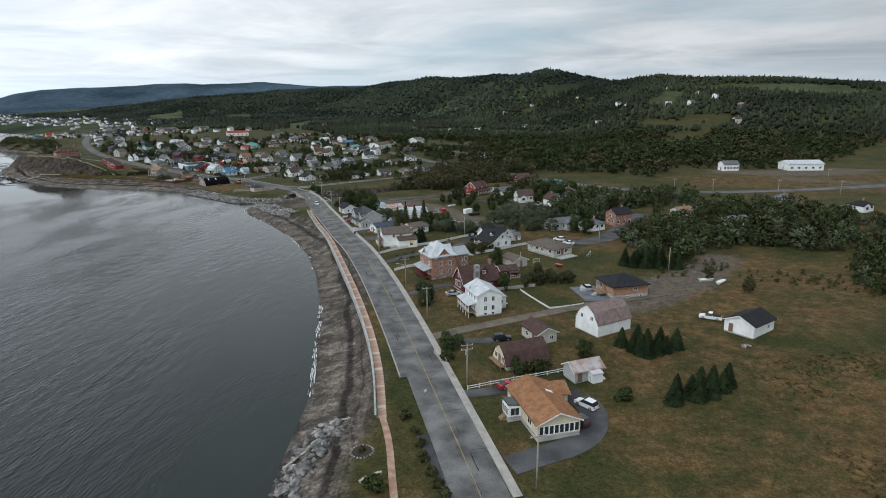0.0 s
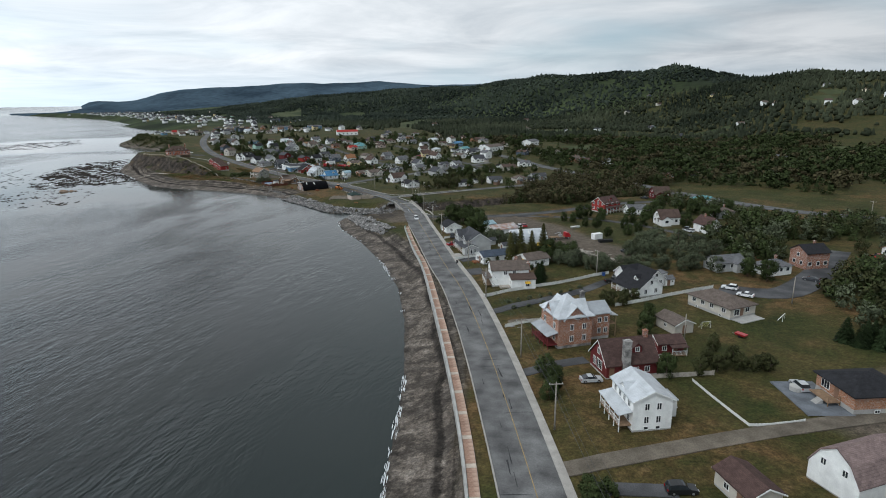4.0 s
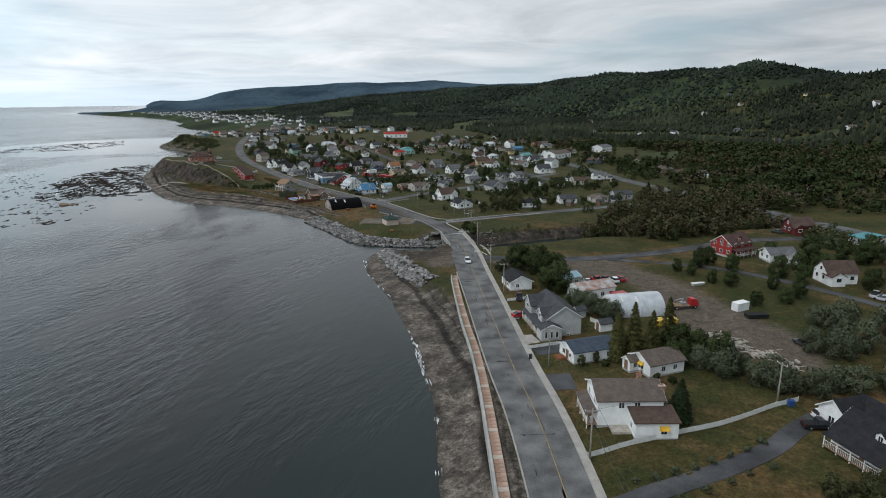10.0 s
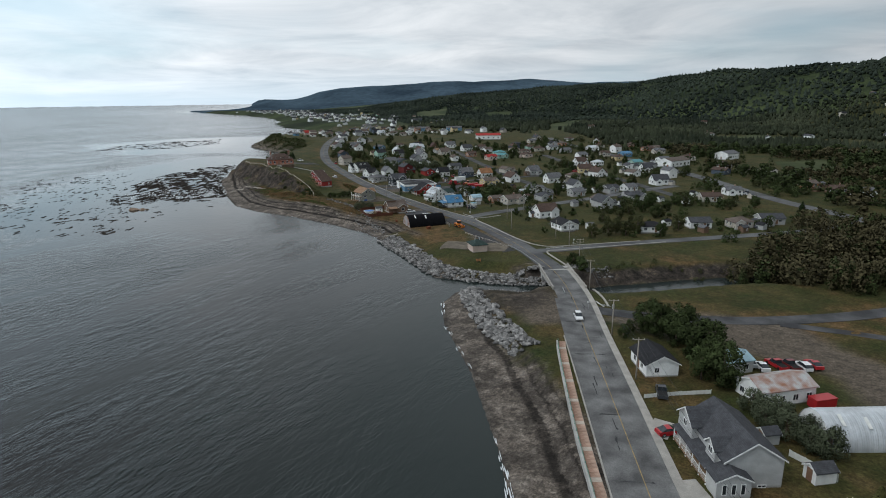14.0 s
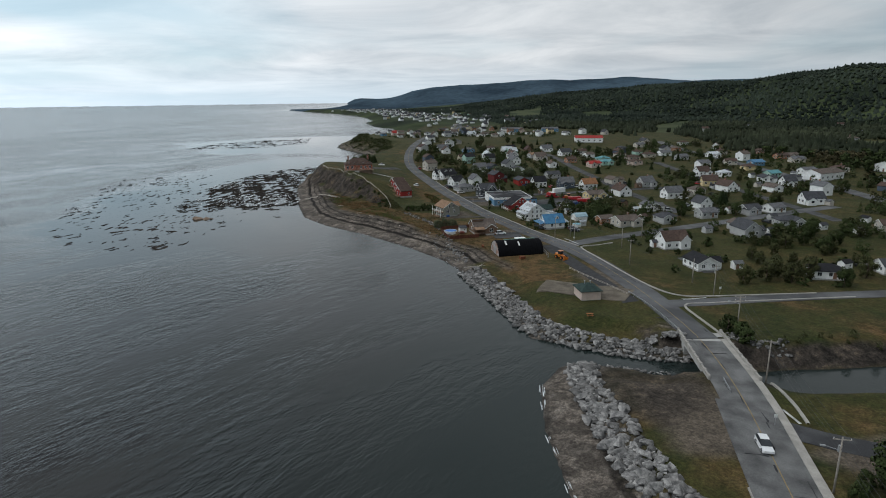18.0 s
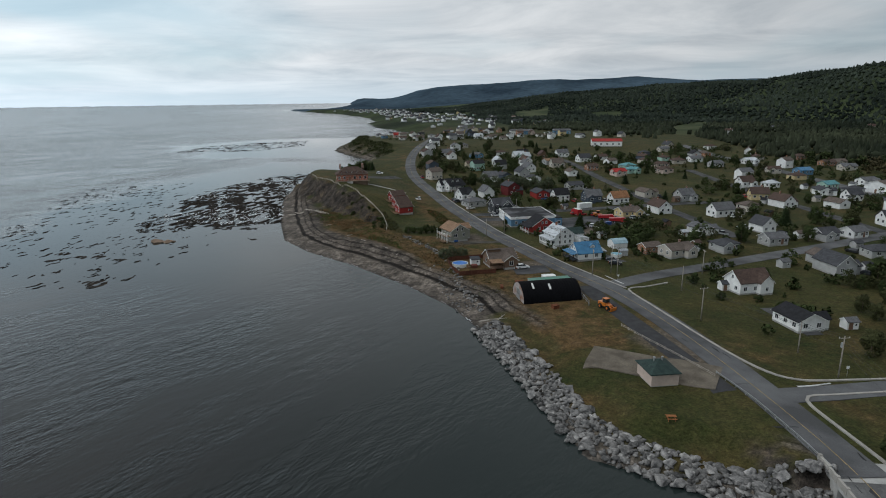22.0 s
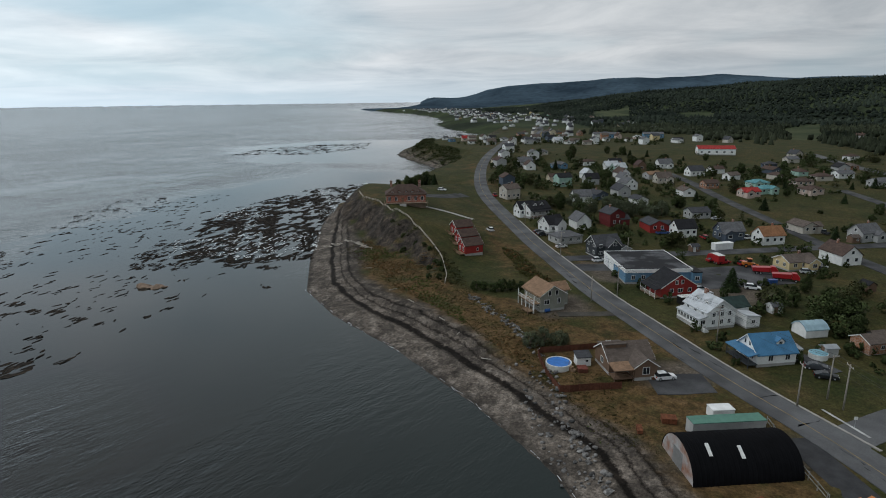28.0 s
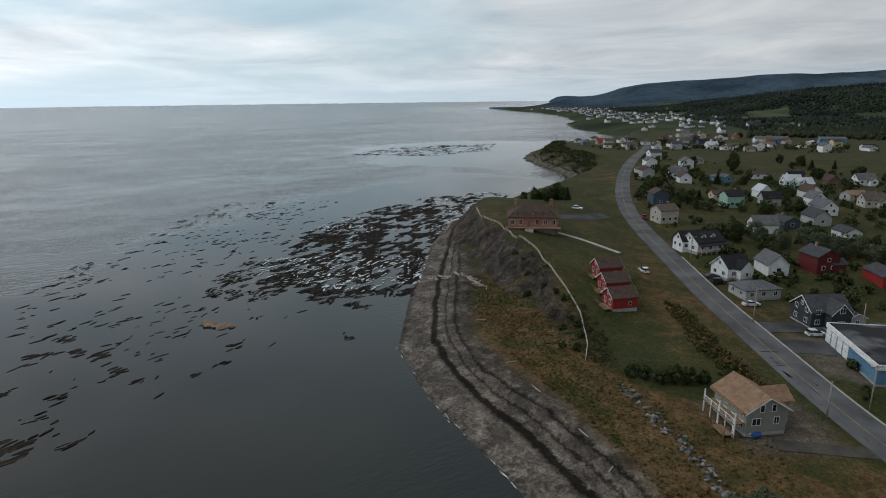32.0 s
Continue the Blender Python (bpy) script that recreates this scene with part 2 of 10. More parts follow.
R_GREEN = shingle("dark_green_shingles", (0.035, 0.055, 0.05))
PAINTS_BLUE = material("blue_plastic", (0.03, 0.09, 0.26), 0.5, 0, 0.1, 2, 8, 0.0)
R_BLUE = corrugated("blue_metal_roofing", (0.07, 0.19, 0.33), 0.4, 0.2)
R_WHITE = corrugated("white_metal_roofing", (0.50, 0.52, 0.54), 0.45, 0.1)
R_TEAL = corrugated("teal_metal_roofing", (0.10, 0.26, 0.28), 0.5, 0.1)
R_GALV = corrugated("galvanised_roofing", (0.36, 0.38, 0.40), 0.45, 0.2)
R_RUST = corrugated("rusty_galvanised_roofing", (0.55, 0.56, 0.56), 0.55, 0.2, (0.26, 0.12, 0.07), 0.52)
BLACKMETAL = corrugated("black_coated_corrugated_steel", (0.006, 0.006, 0.007), 0.9, 0.0)
BLACKMETAL.node_tree.nodes["Principled BSDF"].inputs["Specular IOR Level"].default_value = 0.06
FLATROOF = material("tar_and_gravel_roof", (0.035, 0.035, 0.038), 0.85, 0, 0.35, 0.15, 4, 0.02, (0.16, 0.16, 0.17), 0.66)
TRIM = material("white_painted_trim", (0.76, 0.76, 0.74), 0.5, 0, 0.06, 2, 15, 0.0)
GLASS = material("dark_window_glass", (0.025, 0.03, 0.035), 0.06, 0, 0.2, 0.7, 3, 0.0, spec=0.6)
DOORM = material("painted_door", (0.20, 0.12, 0.08), 0.5, 0, 0.1, 2, 10, 0.0)
WOOD = material("weathered_wood", (0.24, 0.16, 0.10), 0.85, 0, 0.25, 1.5, 10, 0.01)
GREYWOOD = material("silvered_driftwood", (0.40, 0.36, 0.31), 0.9, 0, 0.2, 1.5, 10, 0.01)
FENCEBR = material("red_brown_stained_fence", (0.11, 0.045, 0.028), 0.8, 0, 0.2, 1.5, 10, 0.01, island=0.25)
FENCEW = material("white_painted_fence", (0.66, 0.66, 0.63), 0.7, 0, 0.1, 1.5, 10, 0.01)
POLE = material("grey_utility_pole_wood", (0.30, 0.27, 0.235), 0.9, 0, 0.2, 1, 9, 0.01)
STEEL = material("galvanised_steel", (0.45, 0.46, 0.47), 0.4, 0.7, 0.1, 2, 9, 0.0)
WIRE = material("black_cable", (0.05, 0.05, 0.05), 0.6, 0, 0.1, 1, 5, 0.0)
ROCKM = material("grey_boulder", (0.175, 0.17, 0.165), 0.9, 0, 0.35, 0.7, 5, 0.1, (0.30, 0.285, 0.27), 0.55, island=0.65)
ROCKD = material("weed_covered_reef_rock", (0.020, 0.015, 0.011), 0.85, 0, 0.4, 0.5, 3, 0.1, (0.045, 0.032, 0.022), 0.58, island=0.4, spec=0.12)
ROCKT = material("tan_sandstone", (0.26, 0.19, 0.14), 0.9, 0, 0.3, 0.5, 3, 0.1)
RUBBER = material("black_rubber", (0.02, 0.02, 0.02), 0.8, 0, 0.1, 3, 9, 0.0)
LEAF = material("broadleaf_foliage", (0.043, 0.057, 0.021), 0.75, 0, 0.35, 0.5, 3, 0.0, island=0.5, spec=0.06)
LEAF2 = material("olive_foliage", (0.060, 0.064, 0.027), 0.75, 0, 0.35, 0.5, 3, 0.0, island=0.5, spec=0.06)
LEAFR = material("rusty_autumn_foliage", (0.080, 0.070, 0.036), 0.75, 0, 0.35, 0.5, 3, 0.0, island=0.5, spec=0.06)
LEAFG = material("silvery_willow_foliage", (0.085, 0.098, 0.058), 0.75, 0, 0.3, 0.5, 3, 0.0, island=0.45, spec=0.06)
NEEDLE = material("spruce_needles", (0.023, 0.035, 0.014), 0.8, 0, 0.35, 0.5, 4, 0.0, island=0.5, spec=0.06)
WOODS = material("far_woodland", (0.027, 0.037, 0.023), 0.85, 0, 0.40, 0.006, 0.08, 0.0, (0.042, 0.048, 0.028), 0.5, island=0.38, spec=0.06)
# bluer, flatter green than the valley woods: slight distance haze in the colour
WOODS_HAZE = material("hillside_woodland_haze_tint", (0.026, 0.036, 0.028), 0.9, 0, 0.40, 0.005, 0.06, 0.0, (0.034, 0.043, 0.031), 0.52, island=0.28, spec=0.06)
LEAFP = material("yellow_green_larch_foliage", (0.066, 0.064, 0.022), 0.75, 0, 0.35, 0.5, 3, 0.0, island=0.5, spec=0.06)
LEAFB = material("lush_green_weeds", (0.075, 0.105, 0.030), 0.8, 0, 0.3, 0.5, 3, 0.0, island=0.5, spec=0.06)
GRASSY = material("olive_beach_grass", (0.060, 0.058, 0.021), 0.85, 0, 0.3, 0.35, 3, 0.0, (0.082, 0.068, 0.027), 0.5, island=0.45, spec=0.06)
RUSTW = material("rusty_weeds", (0.135, 0.080, 0.036), 0.85, 0, 0.35, 0.5, 3, 0.0, island=0.5, spec=0.06)
BARK = material("bark", (0.12, 0.09, 0.07), 0.9, 0, 0.25, 2, 9, 0.02)

# ---- the lie of the land ----
COAST = [(60, -900), (-8, -200), (-22, 20), (-27, 70), (-28.4, 95), (-29, 118), (-33, 145), (-37.8, 175), (-46.3, 210), (-56, 240),
         (-72, 273), (-88.5, 301), (-107, 327), (-115, 343), (-115, 355), (-110, 359), (-97, 363), (-98, 370), (-111, 369), (-128, 367),
         (-140, 380), (-157, 395), (-172, 408), (-191, 421), (-215, 431), (-248, 441), (-279, 447), (-305, 457), (-333, 480),
         (-371, 514), (-405, 548), (-440, 600), (-458, 663), (-483, 726), (-502, 757), (-541, 780), (-590, 810), (-633, 842), (-666, 884),
         (-690, 940), (-680, 1010), (-690, 1090), (-728, 1160)]
COAST += [(-800, 1236), (-928, 1335), (-1000, 1395), (-1078, 1465), (-1165, 1570), (-1287, 1725), (-1440, 1905), (-1676, 2110), (-2049, 2390), (-2400, 2540), (-2780, 2710), (-2720, 2900), (-2900, 3350), (-4900, 5200), (5200, 5200), (5200, -900)]
RIVER = [(-97, 366), (-86, 370), (-74, 371), (-67, 375), (-58, 381), (-45, 391), (-31, 400), (-15, 405), (15, 420), (60, 440)]
ROAD = [(34, -90), (16, 20), (6, 75), (-3.5, 117), (-8, 137), (-14, 162), (-18, 178), (-25, 204), (-33.5, 232), (-41, 251), (-48, 271),
        (-57, 297), (-67, 325), (-76.5, 353), (-88.5, 378), (-103.5, 400), (-126.5, 428.5), (-150.5, 451.5), (-178, 468.5), (-200, 485), (-220, 499), (-243, 519), (-268, 540), (-297, 567), (-326, 593), (-357, 625), (-400, 683), (-438, 742), (-472, 802), (-503, 862), (-548, 935), (-590, 1010)]
# plateau above the cliff
PLATEAU = [(-398, 575), (-380, 552), (-366, 541), (-349, 531), (-330, 524), (-311, 516), (-296, 507), (-281, 497), (-270, 486), (-262, 476),
           (-250, 495), (-270, 545), (-330, 590), (-370, 620)]
# heights of the ground here and there
LEVELS = [(0, 110, 4.5), (60, 140, 5.5), (110, 130, 7), (30, 215, 4.8), (80, 250, 5), (-60, 300, 4.2), (0, 330, 4), (60, 380, 4.6),
          (-85, 374, 4.4), (-125, 395, 3.2), (-120, 450, 3.8), (-60, 480, 4), (0, 520, 4.5), (-165, 432, 3), (-205, 452, 3.4),
          (-225, 470, 4.6), (-245, 500, 5.2), (-300, 470, 3.2), (-340, 500, 4), (-320, 590, 9), (-400, 690, 12), (-470, 800, 15),
          (-600, 860, 13), (-250, 620, 7), (-200, 560, 4.6), (-150, 600, 5)]
LEVELS += [(-300, 760, 10), (-200, 800, 10), (0, 800, 9), (-315, 950, 14), (200, 500, 9), (170, 250, 9), (-800, 1400, 12), (-2300, 2500, 16), (-1500, 2200, 14)]


def seg_dist(px, py, line, closed=False):
    """Distance to a line of points, and how far along it the nearest place lies."""
    best, along, run = np.full(np.shape(px), 1e9), np.zeros(np.shape(px)), 0.0
    pts = list(line) + ([line[0]] if closed else [])
    for (ax, ay), (bx, by) in zip(pts, pts[1:]):
        dx, dy = bx - ax, by - ay
        ln = math.hypot(dx, dy)
        t = np.clip(((px - ax) * dx + (py - ay) * dy) / (ln * ln), 0, 1)
        d = np.hypot(px - ax - t * dx, py - ay - t * dy)
        near = d < best
        best, along = np.where(near, d, best), np.where(near, run + t * ln, along)
        run += ln
    return best, along


def inside(px, py, poly):
    r = np.zeros(np.shape(px), bool)
    for (ax, ay), (bx, by) in zip(poly, poly[1:] + poly[:1]):
        if ay == by:
            continue
        r ^= ((ay > py) != (by > py)) & (px < (bx - ax) * (py - ay) / (by - ay) + ax)
    return r


def signed(px, py, poly):
    """Metres inside a closed outline; negative outside."""
    d, _ = seg_dist(px, py, poly, True)
    return np.where(inside(px, py, poly), d, -d)


def smooth(a, b, v):
    t = np.clip((v - a) / (b - a), 0, 1)
    return t * t * (3 - 2 * t)


def wobble(x, y, s, seed=0.0):
    """Cheap rolling noise, between about -1 and 1."""
    x, y = x / s + seed, y / s - seed * 1.7
    return (np.sin(x * 1.3 + 1.7 * np.sin(y * 0.9 + seed)) + np.sin(y * 1.7 + 1.3 * np.sin(x * 1.1 - seed)) + 0.6 * np.sin(2.3 * x + 3.1 * y + seed)
            + 0.5 * np.sin(4.1 * x - 3.3 * y) + 0.35 * np.sin(7.3 * x + 5.9 * y + 2 * seed)) / 2.6


def ridge(az):
    """Height of the near wooded hills by bearing (degrees left of +y)."""
    return np.interp(az, [-100, -60, -40, -30, -25, -20, -16, -13, -10, -5, 0, 5, 10, 17.7, 21.3, 24.2, 26.8, 33.5, 39, 46], [70, 74, 78, 96, 106, 101, 112, 127, 120, 123, 127, 120, 110, 90, 81, 68, 52, 24, 13, 10])


def ridge_far(az):
    """Height of the haze-blue hills behind them."""
    return np.interp(az, [-60, -20, -8, 2, 8, 10.6, 13, 16, 19, 22.8, 24.5, 27, 31.5, 33.5, 35.3, 36.6, 38.2, 40, 41.2, 42.4, 43.6, 46, 48], [60, 120, 150, 178, 176, 174, 186, 200, 198, 204, 190, 172, 158, 146, 128, 90, 68, 76, 78, 64, 50, 38, 8])


def land_height(px, py, details=True):
    px, py = np.asarray(px, float), np.asarray(py, float)
    sd = signed(px, py, COAST)
    num, den = np.zeros(px.shape), np.zeros(px.shape)
    for lx, ly, lz in LEVELS:
        w = 1.0 / ((px - lx) ** 2 + (py - ly) ** 2 + 200.0) ** 1.6
        num, den = num + w * lz, den + w
    base = num / den
    # wooded hills inland
    ox, oy = px + 60, py - 170
    far, az = np.hypot(ox, oy), np.degrees(np.arctan2(-ox, oy))
    inland = smooth(100, 700, sd)
    r1_ = np.interp(az, [-60, -25, -13, -5, 0, 5, 10, 17], [1150, 1350, 1580, 1850, 2080, 2300, 2500, 2700])
    hill_ = inland * smooth(r1_ * np.interp(az, [-25, -13, -5, 10], [0.36, 0.6, 0.6, 0.6]), r1_, far)
    base = base * (1 - hill_) + hill_ * ridge(az) * (0.93 + 0.10 * wobble(px, py, 240)) + inland * (smooth(600, 1500, far) * 5 + smooth(900, 2000, far) * 6 * wobble(px, py, 150))
    base = np.where(far > r1_ * 1.04, base * (1 - 0.4 * smooth(r1_ * 1.04, r1_ * 1.4, far) * inland), base)
    fr = ridge_far(az)
    back = smooth(3600, 4550, far) * smooth(0, 150, sd)
    base = base * (1 - back) + np.maximum(fr * (0.98 + 0.055 * wobble(px, py, 330)), 1) * back
    # plateau behind the cliff
    pd = signed(px, py, PLATEAU)
    top = 16.5 - 11.5 * smooth(-332, -262, px) - 4.0 * smooth(560, 610, py)
    edge = 4.0 * wobble(px, py, 9, 2.0)
    dr_, sr_ = seg_dist(px, py, ROAD)
    top = np.minimum(top, road_z(sr_) + 0.20 * np.maximum(dr_ - 7, 0))
    rise = smooth(-7 - 10 * smooth(-300, -335, px), 1, pd + edge * smooth(6, 0, pd) * (py < 545))
    base = np.where(far < 700, base + rise * np.maximum(top - base, 0), base)
    # shore: stones rise steeply, shingle slowly
    stony = np.maximum(np.maximum(smooth(12, 4, np.hypot(px + 27, (py - 88) * 0.5)), smooth(10, 4, seg_dist(px, py, [(-172, 408), (-128, 367), (-97, 366), (-112, 359)])[0])),
                       smooth(120, 60, py))
    slope = 0.19 + 0.25 * stony
    north = smooth(640, 700, py)
    prof = np.where(sd > 0, slope * sd + smooth(11, 17, sd) * 2.2 * (1 - stony) + smooth(17, 60, sd) * 30, 0.12 * sd)
    prof = np.where(sd > 0, prof * (1 - north) + north * (0.16 * np.minimum(sd, 11) + 0.75 * np.maximum(sd - 11, 0)), prof)
    z = np.minimum(base, np.maximum(prof, -5))
    z = np.where((far < 700) & (rise > 0.01) & (sd > 0), np.maximum(z, np.minimum(base, 3 + rise * 20)), z)
    z = np.where(far < 700, z + 4 * rise * (1 - rise) * (0.9 * wobble(px, py, 4.2, 3.0) + 0.5 * wobble(px, py, 1.9, 7.0)), z)
    # stream
    rd, _ = seg_dist(px, py, RIVER)
    z = np.where(far < 700, np.minimum(z, np.maximum(-0.8, (rd - 4.2 - 1.6 * smooth(-80, -65, px)) * 0.62 - 0.3)), z)
    if details:
        z = z + np.where(sd > 16, 0.10, 0.05) * wobble(px, py, 6.0, 1.0) * smooth(1, 6, sd)
    # road bed
    d, s = seg_dist(px, py, ROAD)
    zr = road_z(s)
    k = np.where((px > -700) & (py < 1200), smooth(13, 6.5, d), 0) * np.where(rd < 9, 0, 1)
    return z * (1 - k) + (zr - 0.12) * k


_rl = np.cumsum([0] + [math.hypot(b[0] - a[0], b[1] - a[1]) for a, b in zip(ROAD, ROAD[1:])])


def road_z(s):
    ss = _rl
    zz = [4.6, 4.6, 4.5, 4.5, 4.5, 4.4, 4.4, 4.3, 4.3, 4.3, 4.3, 4.3, 4.3, 4.6, 4.7, 4.2, 3.9, 3.9, 4.0, 4.3, 4.7, 5.2, 6.0, 7.2, 8.8, 10.5, 12.5, 13.8, 15.0, 15.0, 13, 10]
    return np.interp(s, ss, zz)


def gz(x, y):
    return float(land_height(np.array([x]), np.array([y]))[0])


def axis(lo, hi, step, far_lo, far_hi, grow=1.11):
    out = list(np.arange(lo, hi + 0.1, step))
    for sign, end in ((1, far_hi), (-1, far_lo)):
        v, st, add = (hi if sign > 0 else lo), step, []
        while abs(v - end) > st * grow * 1.5 and (v - end) * sign < 0:
            st = min(st * grow, 55)
            v += sign * st
            add.append(v)
        add.append(end)
        out = out + add if sign > 0 else add[::-1] + out
    return np.array(out)


def grid_mesh(name, X, Y, Z, keep=None):
    ny, nx = X.shape
    me = bpy.data.meshes.new(name)
    i = np.arange(ny * nx).reshape(ny, nx)
    q = np.stack([i[:-1, :-1], i[:-1, 1:], i[1:, 1:], i[1:, :-1]], -1).reshape(-1, 4)
    if keep is not None:
        q = q[keep[:-1, :-1].ravel()]
    me.vertices.add(ny * nx)
    me.vertices.foreach_set("co", np.stack([X, Y, Z], -1).ravel().astype(np.float32))
    me.loops.add(q.size)
    me.loops.foreach_set("vertex_index", q.ravel().astype(np.int32))
    me.polygons.add(len(q))
    me.polygons.foreach_set("loop_start", np.arange(0, q.size, 4, dtype=np.int32))
    me.update(calc_edges=True)
    me.shade_smooth()
    return me


gx = axis(-480, 140, 2.2, -4400, 4700)
gy = axis(-20, 640, 2.2, -500, 4750)
GX, GY = np.meshgrid(gx, gy)
GZ = land_height(GX, GY)
GSD = signed(GX, GY, COAST)
_reach = np.hypot(GX + 60, GY - 170)
ground_me = grid_mesh("ground", GX, GY, GZ, keep=(GSD > -60) & (_reach < 3420))
# far ridge cut off as its own mesh, for a haze-coloured material
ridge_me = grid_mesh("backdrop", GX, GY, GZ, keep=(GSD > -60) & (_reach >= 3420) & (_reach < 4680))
ground = tagged(new("ground", ground_me), "grassy coastal ground with dry patches, shingle beach and eroded cliff", "ground", kind="structure")

# pastures on the valley floor and the hillsides
FIELDS = [[(-52, 1080), (8, 1105), (82, 1090), (72, 1030), (-8, 965), (-36, 1010)], [(216, 690), (283, 704), (302, 682), (228, 650)], [(159, 950), (240, 950), (228, 912), (150, 905)],
          [(5, 741), (45, 779), (46, 712), (12, 681)], [(318, 960), (360, 940), (430, 1060), (400, 1080)], [(520, 1000), (640, 940), (700, 1040), (560, 1080)],
          [(-954, 1990), (-905, 2140), (-742, 1760), (-800, 1700)], [(-700, 1960), (-610, 1960), (-527, 1700), (-605, 1720)], [(-341, 1364), (-318, 1560), (-256, 1160), (-276, 1100)], [(-1180, 1900), (-1150, 2060), (-1010, 1800), (-1060, 1740)]]

# what covers the ground: r beach, g gravel, b dry grass, a bare earth or rock
YARDS = [[(-66, 336), (-50, 352), (-19, 353), (-13, 343), (0, 330), (8, 315), (16, 300), (26, 284), (24, 262), (10, 270), (-3, 288), (-10, 306), (-14, 322), (-38, 330)],
         [(-90, 352), (-78, 352), (-72, 330), (-82, 326), (-100, 350)],
         [(-136, 418), (-116, 406), (-108, 412), (-128, 432)],
         [(56, 176), (44, 158), (52, 150), (68, 160), (90, 178), (108, 205), (98, 212), (78, 190)],
         [(-205, 520), (-190, 538), (-176, 528), (-192, 508)], [(-226, 512), (-242, 524), (-236, 540), (-214, 516)],
         [(-237, 482), (-222, 474), (-214, 486), (-226, 496)],
         [(-178, 436), (-160, 452), (-154, 446), (-172, 430)], [(-196, 462), (-184, 472), (-176, 464), (-188, 454)],
         [(196, 428), (250, 410), (300, 418), (330, 436), (300, 452), (240, 438), (205, 446)], [(226, 396), (262, 372), (286, 352), (292, 360), (264, 386), (236, 410)]]
LAWN = [[(-13, 345), (0, 332), (8, 317), (25, 286), (45, 300), (30, 340), (5, 352)], [(-66, 358), (-20, 362), (5, 380), (-30, 395)], [(-264, 480), (-281, 499), (-311, 518), (-349, 534), (-345, 548), (-300, 545), (-262, 510), (-252, 494)]]
MEADOW = [[(60, 40), (62, 120), (96, 118), (150, 140), (220, 120), (260, 0), (90, 0)], [(160, 380), (330, 300), (420, 380), (300, 520), (190, 470)]]
BARE = [[(-112, 357), (-92, 365), (-80, 352), (-86, 332), (-100, 336)]]


def cover(polys, soft=2.5):
    out = np.zeros(GX.shape)
    for p in polys:
        a = np.array(p)
        box = (GX > a[:, 0].min() - 9) & (GX < a[:, 0].max() + 9) & (GY > a[:, 1].min() - 9) & (GY < a[:, 1].max() + 9)
        if box.any():
            out[box] = np.maximum(out[box], smooth(-soft, soft, signed(GX[box], GY[box], p) + 1.2 * wobble(GX[box], GY[box], 4)))
    return out


shore_att = ground_me.attributes.new("shore", "FLOAT", "POINT")
shore_att.data.foreach_set("value", np.clip(GSD, -80, 80).ravel().astype(np.float32))
gyz, gxz = np.gradient(GZ, gy, gx)
steep = np.hypot(gyz, gxz)
beach_w = 15 - 11 * smooth(16, 7, seg_dist(GX, GY, [(-174, 409), (-157, 396), (-140, 381), (-128, 368), (-111, 369), (-95, 369), (-97, 362)])[0]) - 5 * smooth(20, 12, seg_dist(GX, GY, [(-112, 354), (-101, 338), (-85, 318)])[0]) + 3 * wobble(GX, GY, 22) + 5 * smooth(-205, -250, GX) * smooth(640, 560, GY) - 5 * smooth(620, 680, GY)
c_beach = smooth(beach_w + 1.5, beach_w - 1.5, GSD) * (GSD > -70)
c_beach = c_beach * (GZ < 6)
c_gravel = cover(YARDS)
c_dry = np.clip(0.30 + 0.16 * smooth(330, 230, GY) + 0.60 * wobble(GX, GY, 26, 3.0) + 0.35 * wobble(GX, GY, 7, 5.0), 0, 1) * 0.75
c_dry = np.maximum(np.maximum(c_dry, 0.66 * cover(MEADOW, 8)), 0.75 * cover([[(-300, 472), (-328, 496), (-316, 508), (-290, 498), (-268, 478), (-235, 462), (-205, 446), (-185, 428), (-190, 450), (-240, 476), (-258, 480)]], 6) * (0.6 + 0.4 * wobble(GX, GY, 9, 2.0))) * (1 - 0.8 * cover(LAWN))
c_dry = np.where((GY > 420) & (seg_dist(GX, GY, ROAD)[0] > 12) & ~inside(GX, GY, COAST[20:31] + ROAD[22:14:-1]), c_dry * 0.3, c_dry)
c_dry = np.maximum(c_dry, 0.85 * smooth(8, 14, GSD) * inside(GX, GY, [(-150, 400), (-135, 415), (-165, 445), (-200, 470), (-235, 480), (-255, 478), (-300, 500), (-340, 490), (-250, 430)]))
c_dry = np.where(np.hypot(GX + 60, GY - 170) > 900, c_dry * 0.3, c_dry)
c_bare = np.maximum(smooth(0.36, 0.6, steep) * (np.hypot(GX + 60, GY - 170) < 900) * (1 - 0.85 * smooth(600, 660, GY)), 0.8 * cover(BARE))
att = ground_me.color_attributes.new("cover", "FLOAT_COLOR", "POINT")
att.data.foreach_set("color", np.stack([c_beach, c_gravel, c_dry, c_bare], -1).ravel().astype(np.float32))

gm = bpy.data.materials.new("coastal_ground")
gm.use_nodes = True
gt = gm.node_tree
g_b = gt.nodes["Principled BSDF"]
g_b.inputs["Roughness"].default_value, g_b.inputs["Specular IOR Level"].default_value = 0.95, 0.15
g_at = gt.nodes.new("ShaderNodeAttribute")
g_at.attribute_name = "cover"
g_sp = gt.nodes.new("ShaderNodeSeparateColor")
gt.links.new(g_at.outputs["Color"], g_sp.inputs[0])
g_co = gt.nodes.new("ShaderNodeTexCoord")


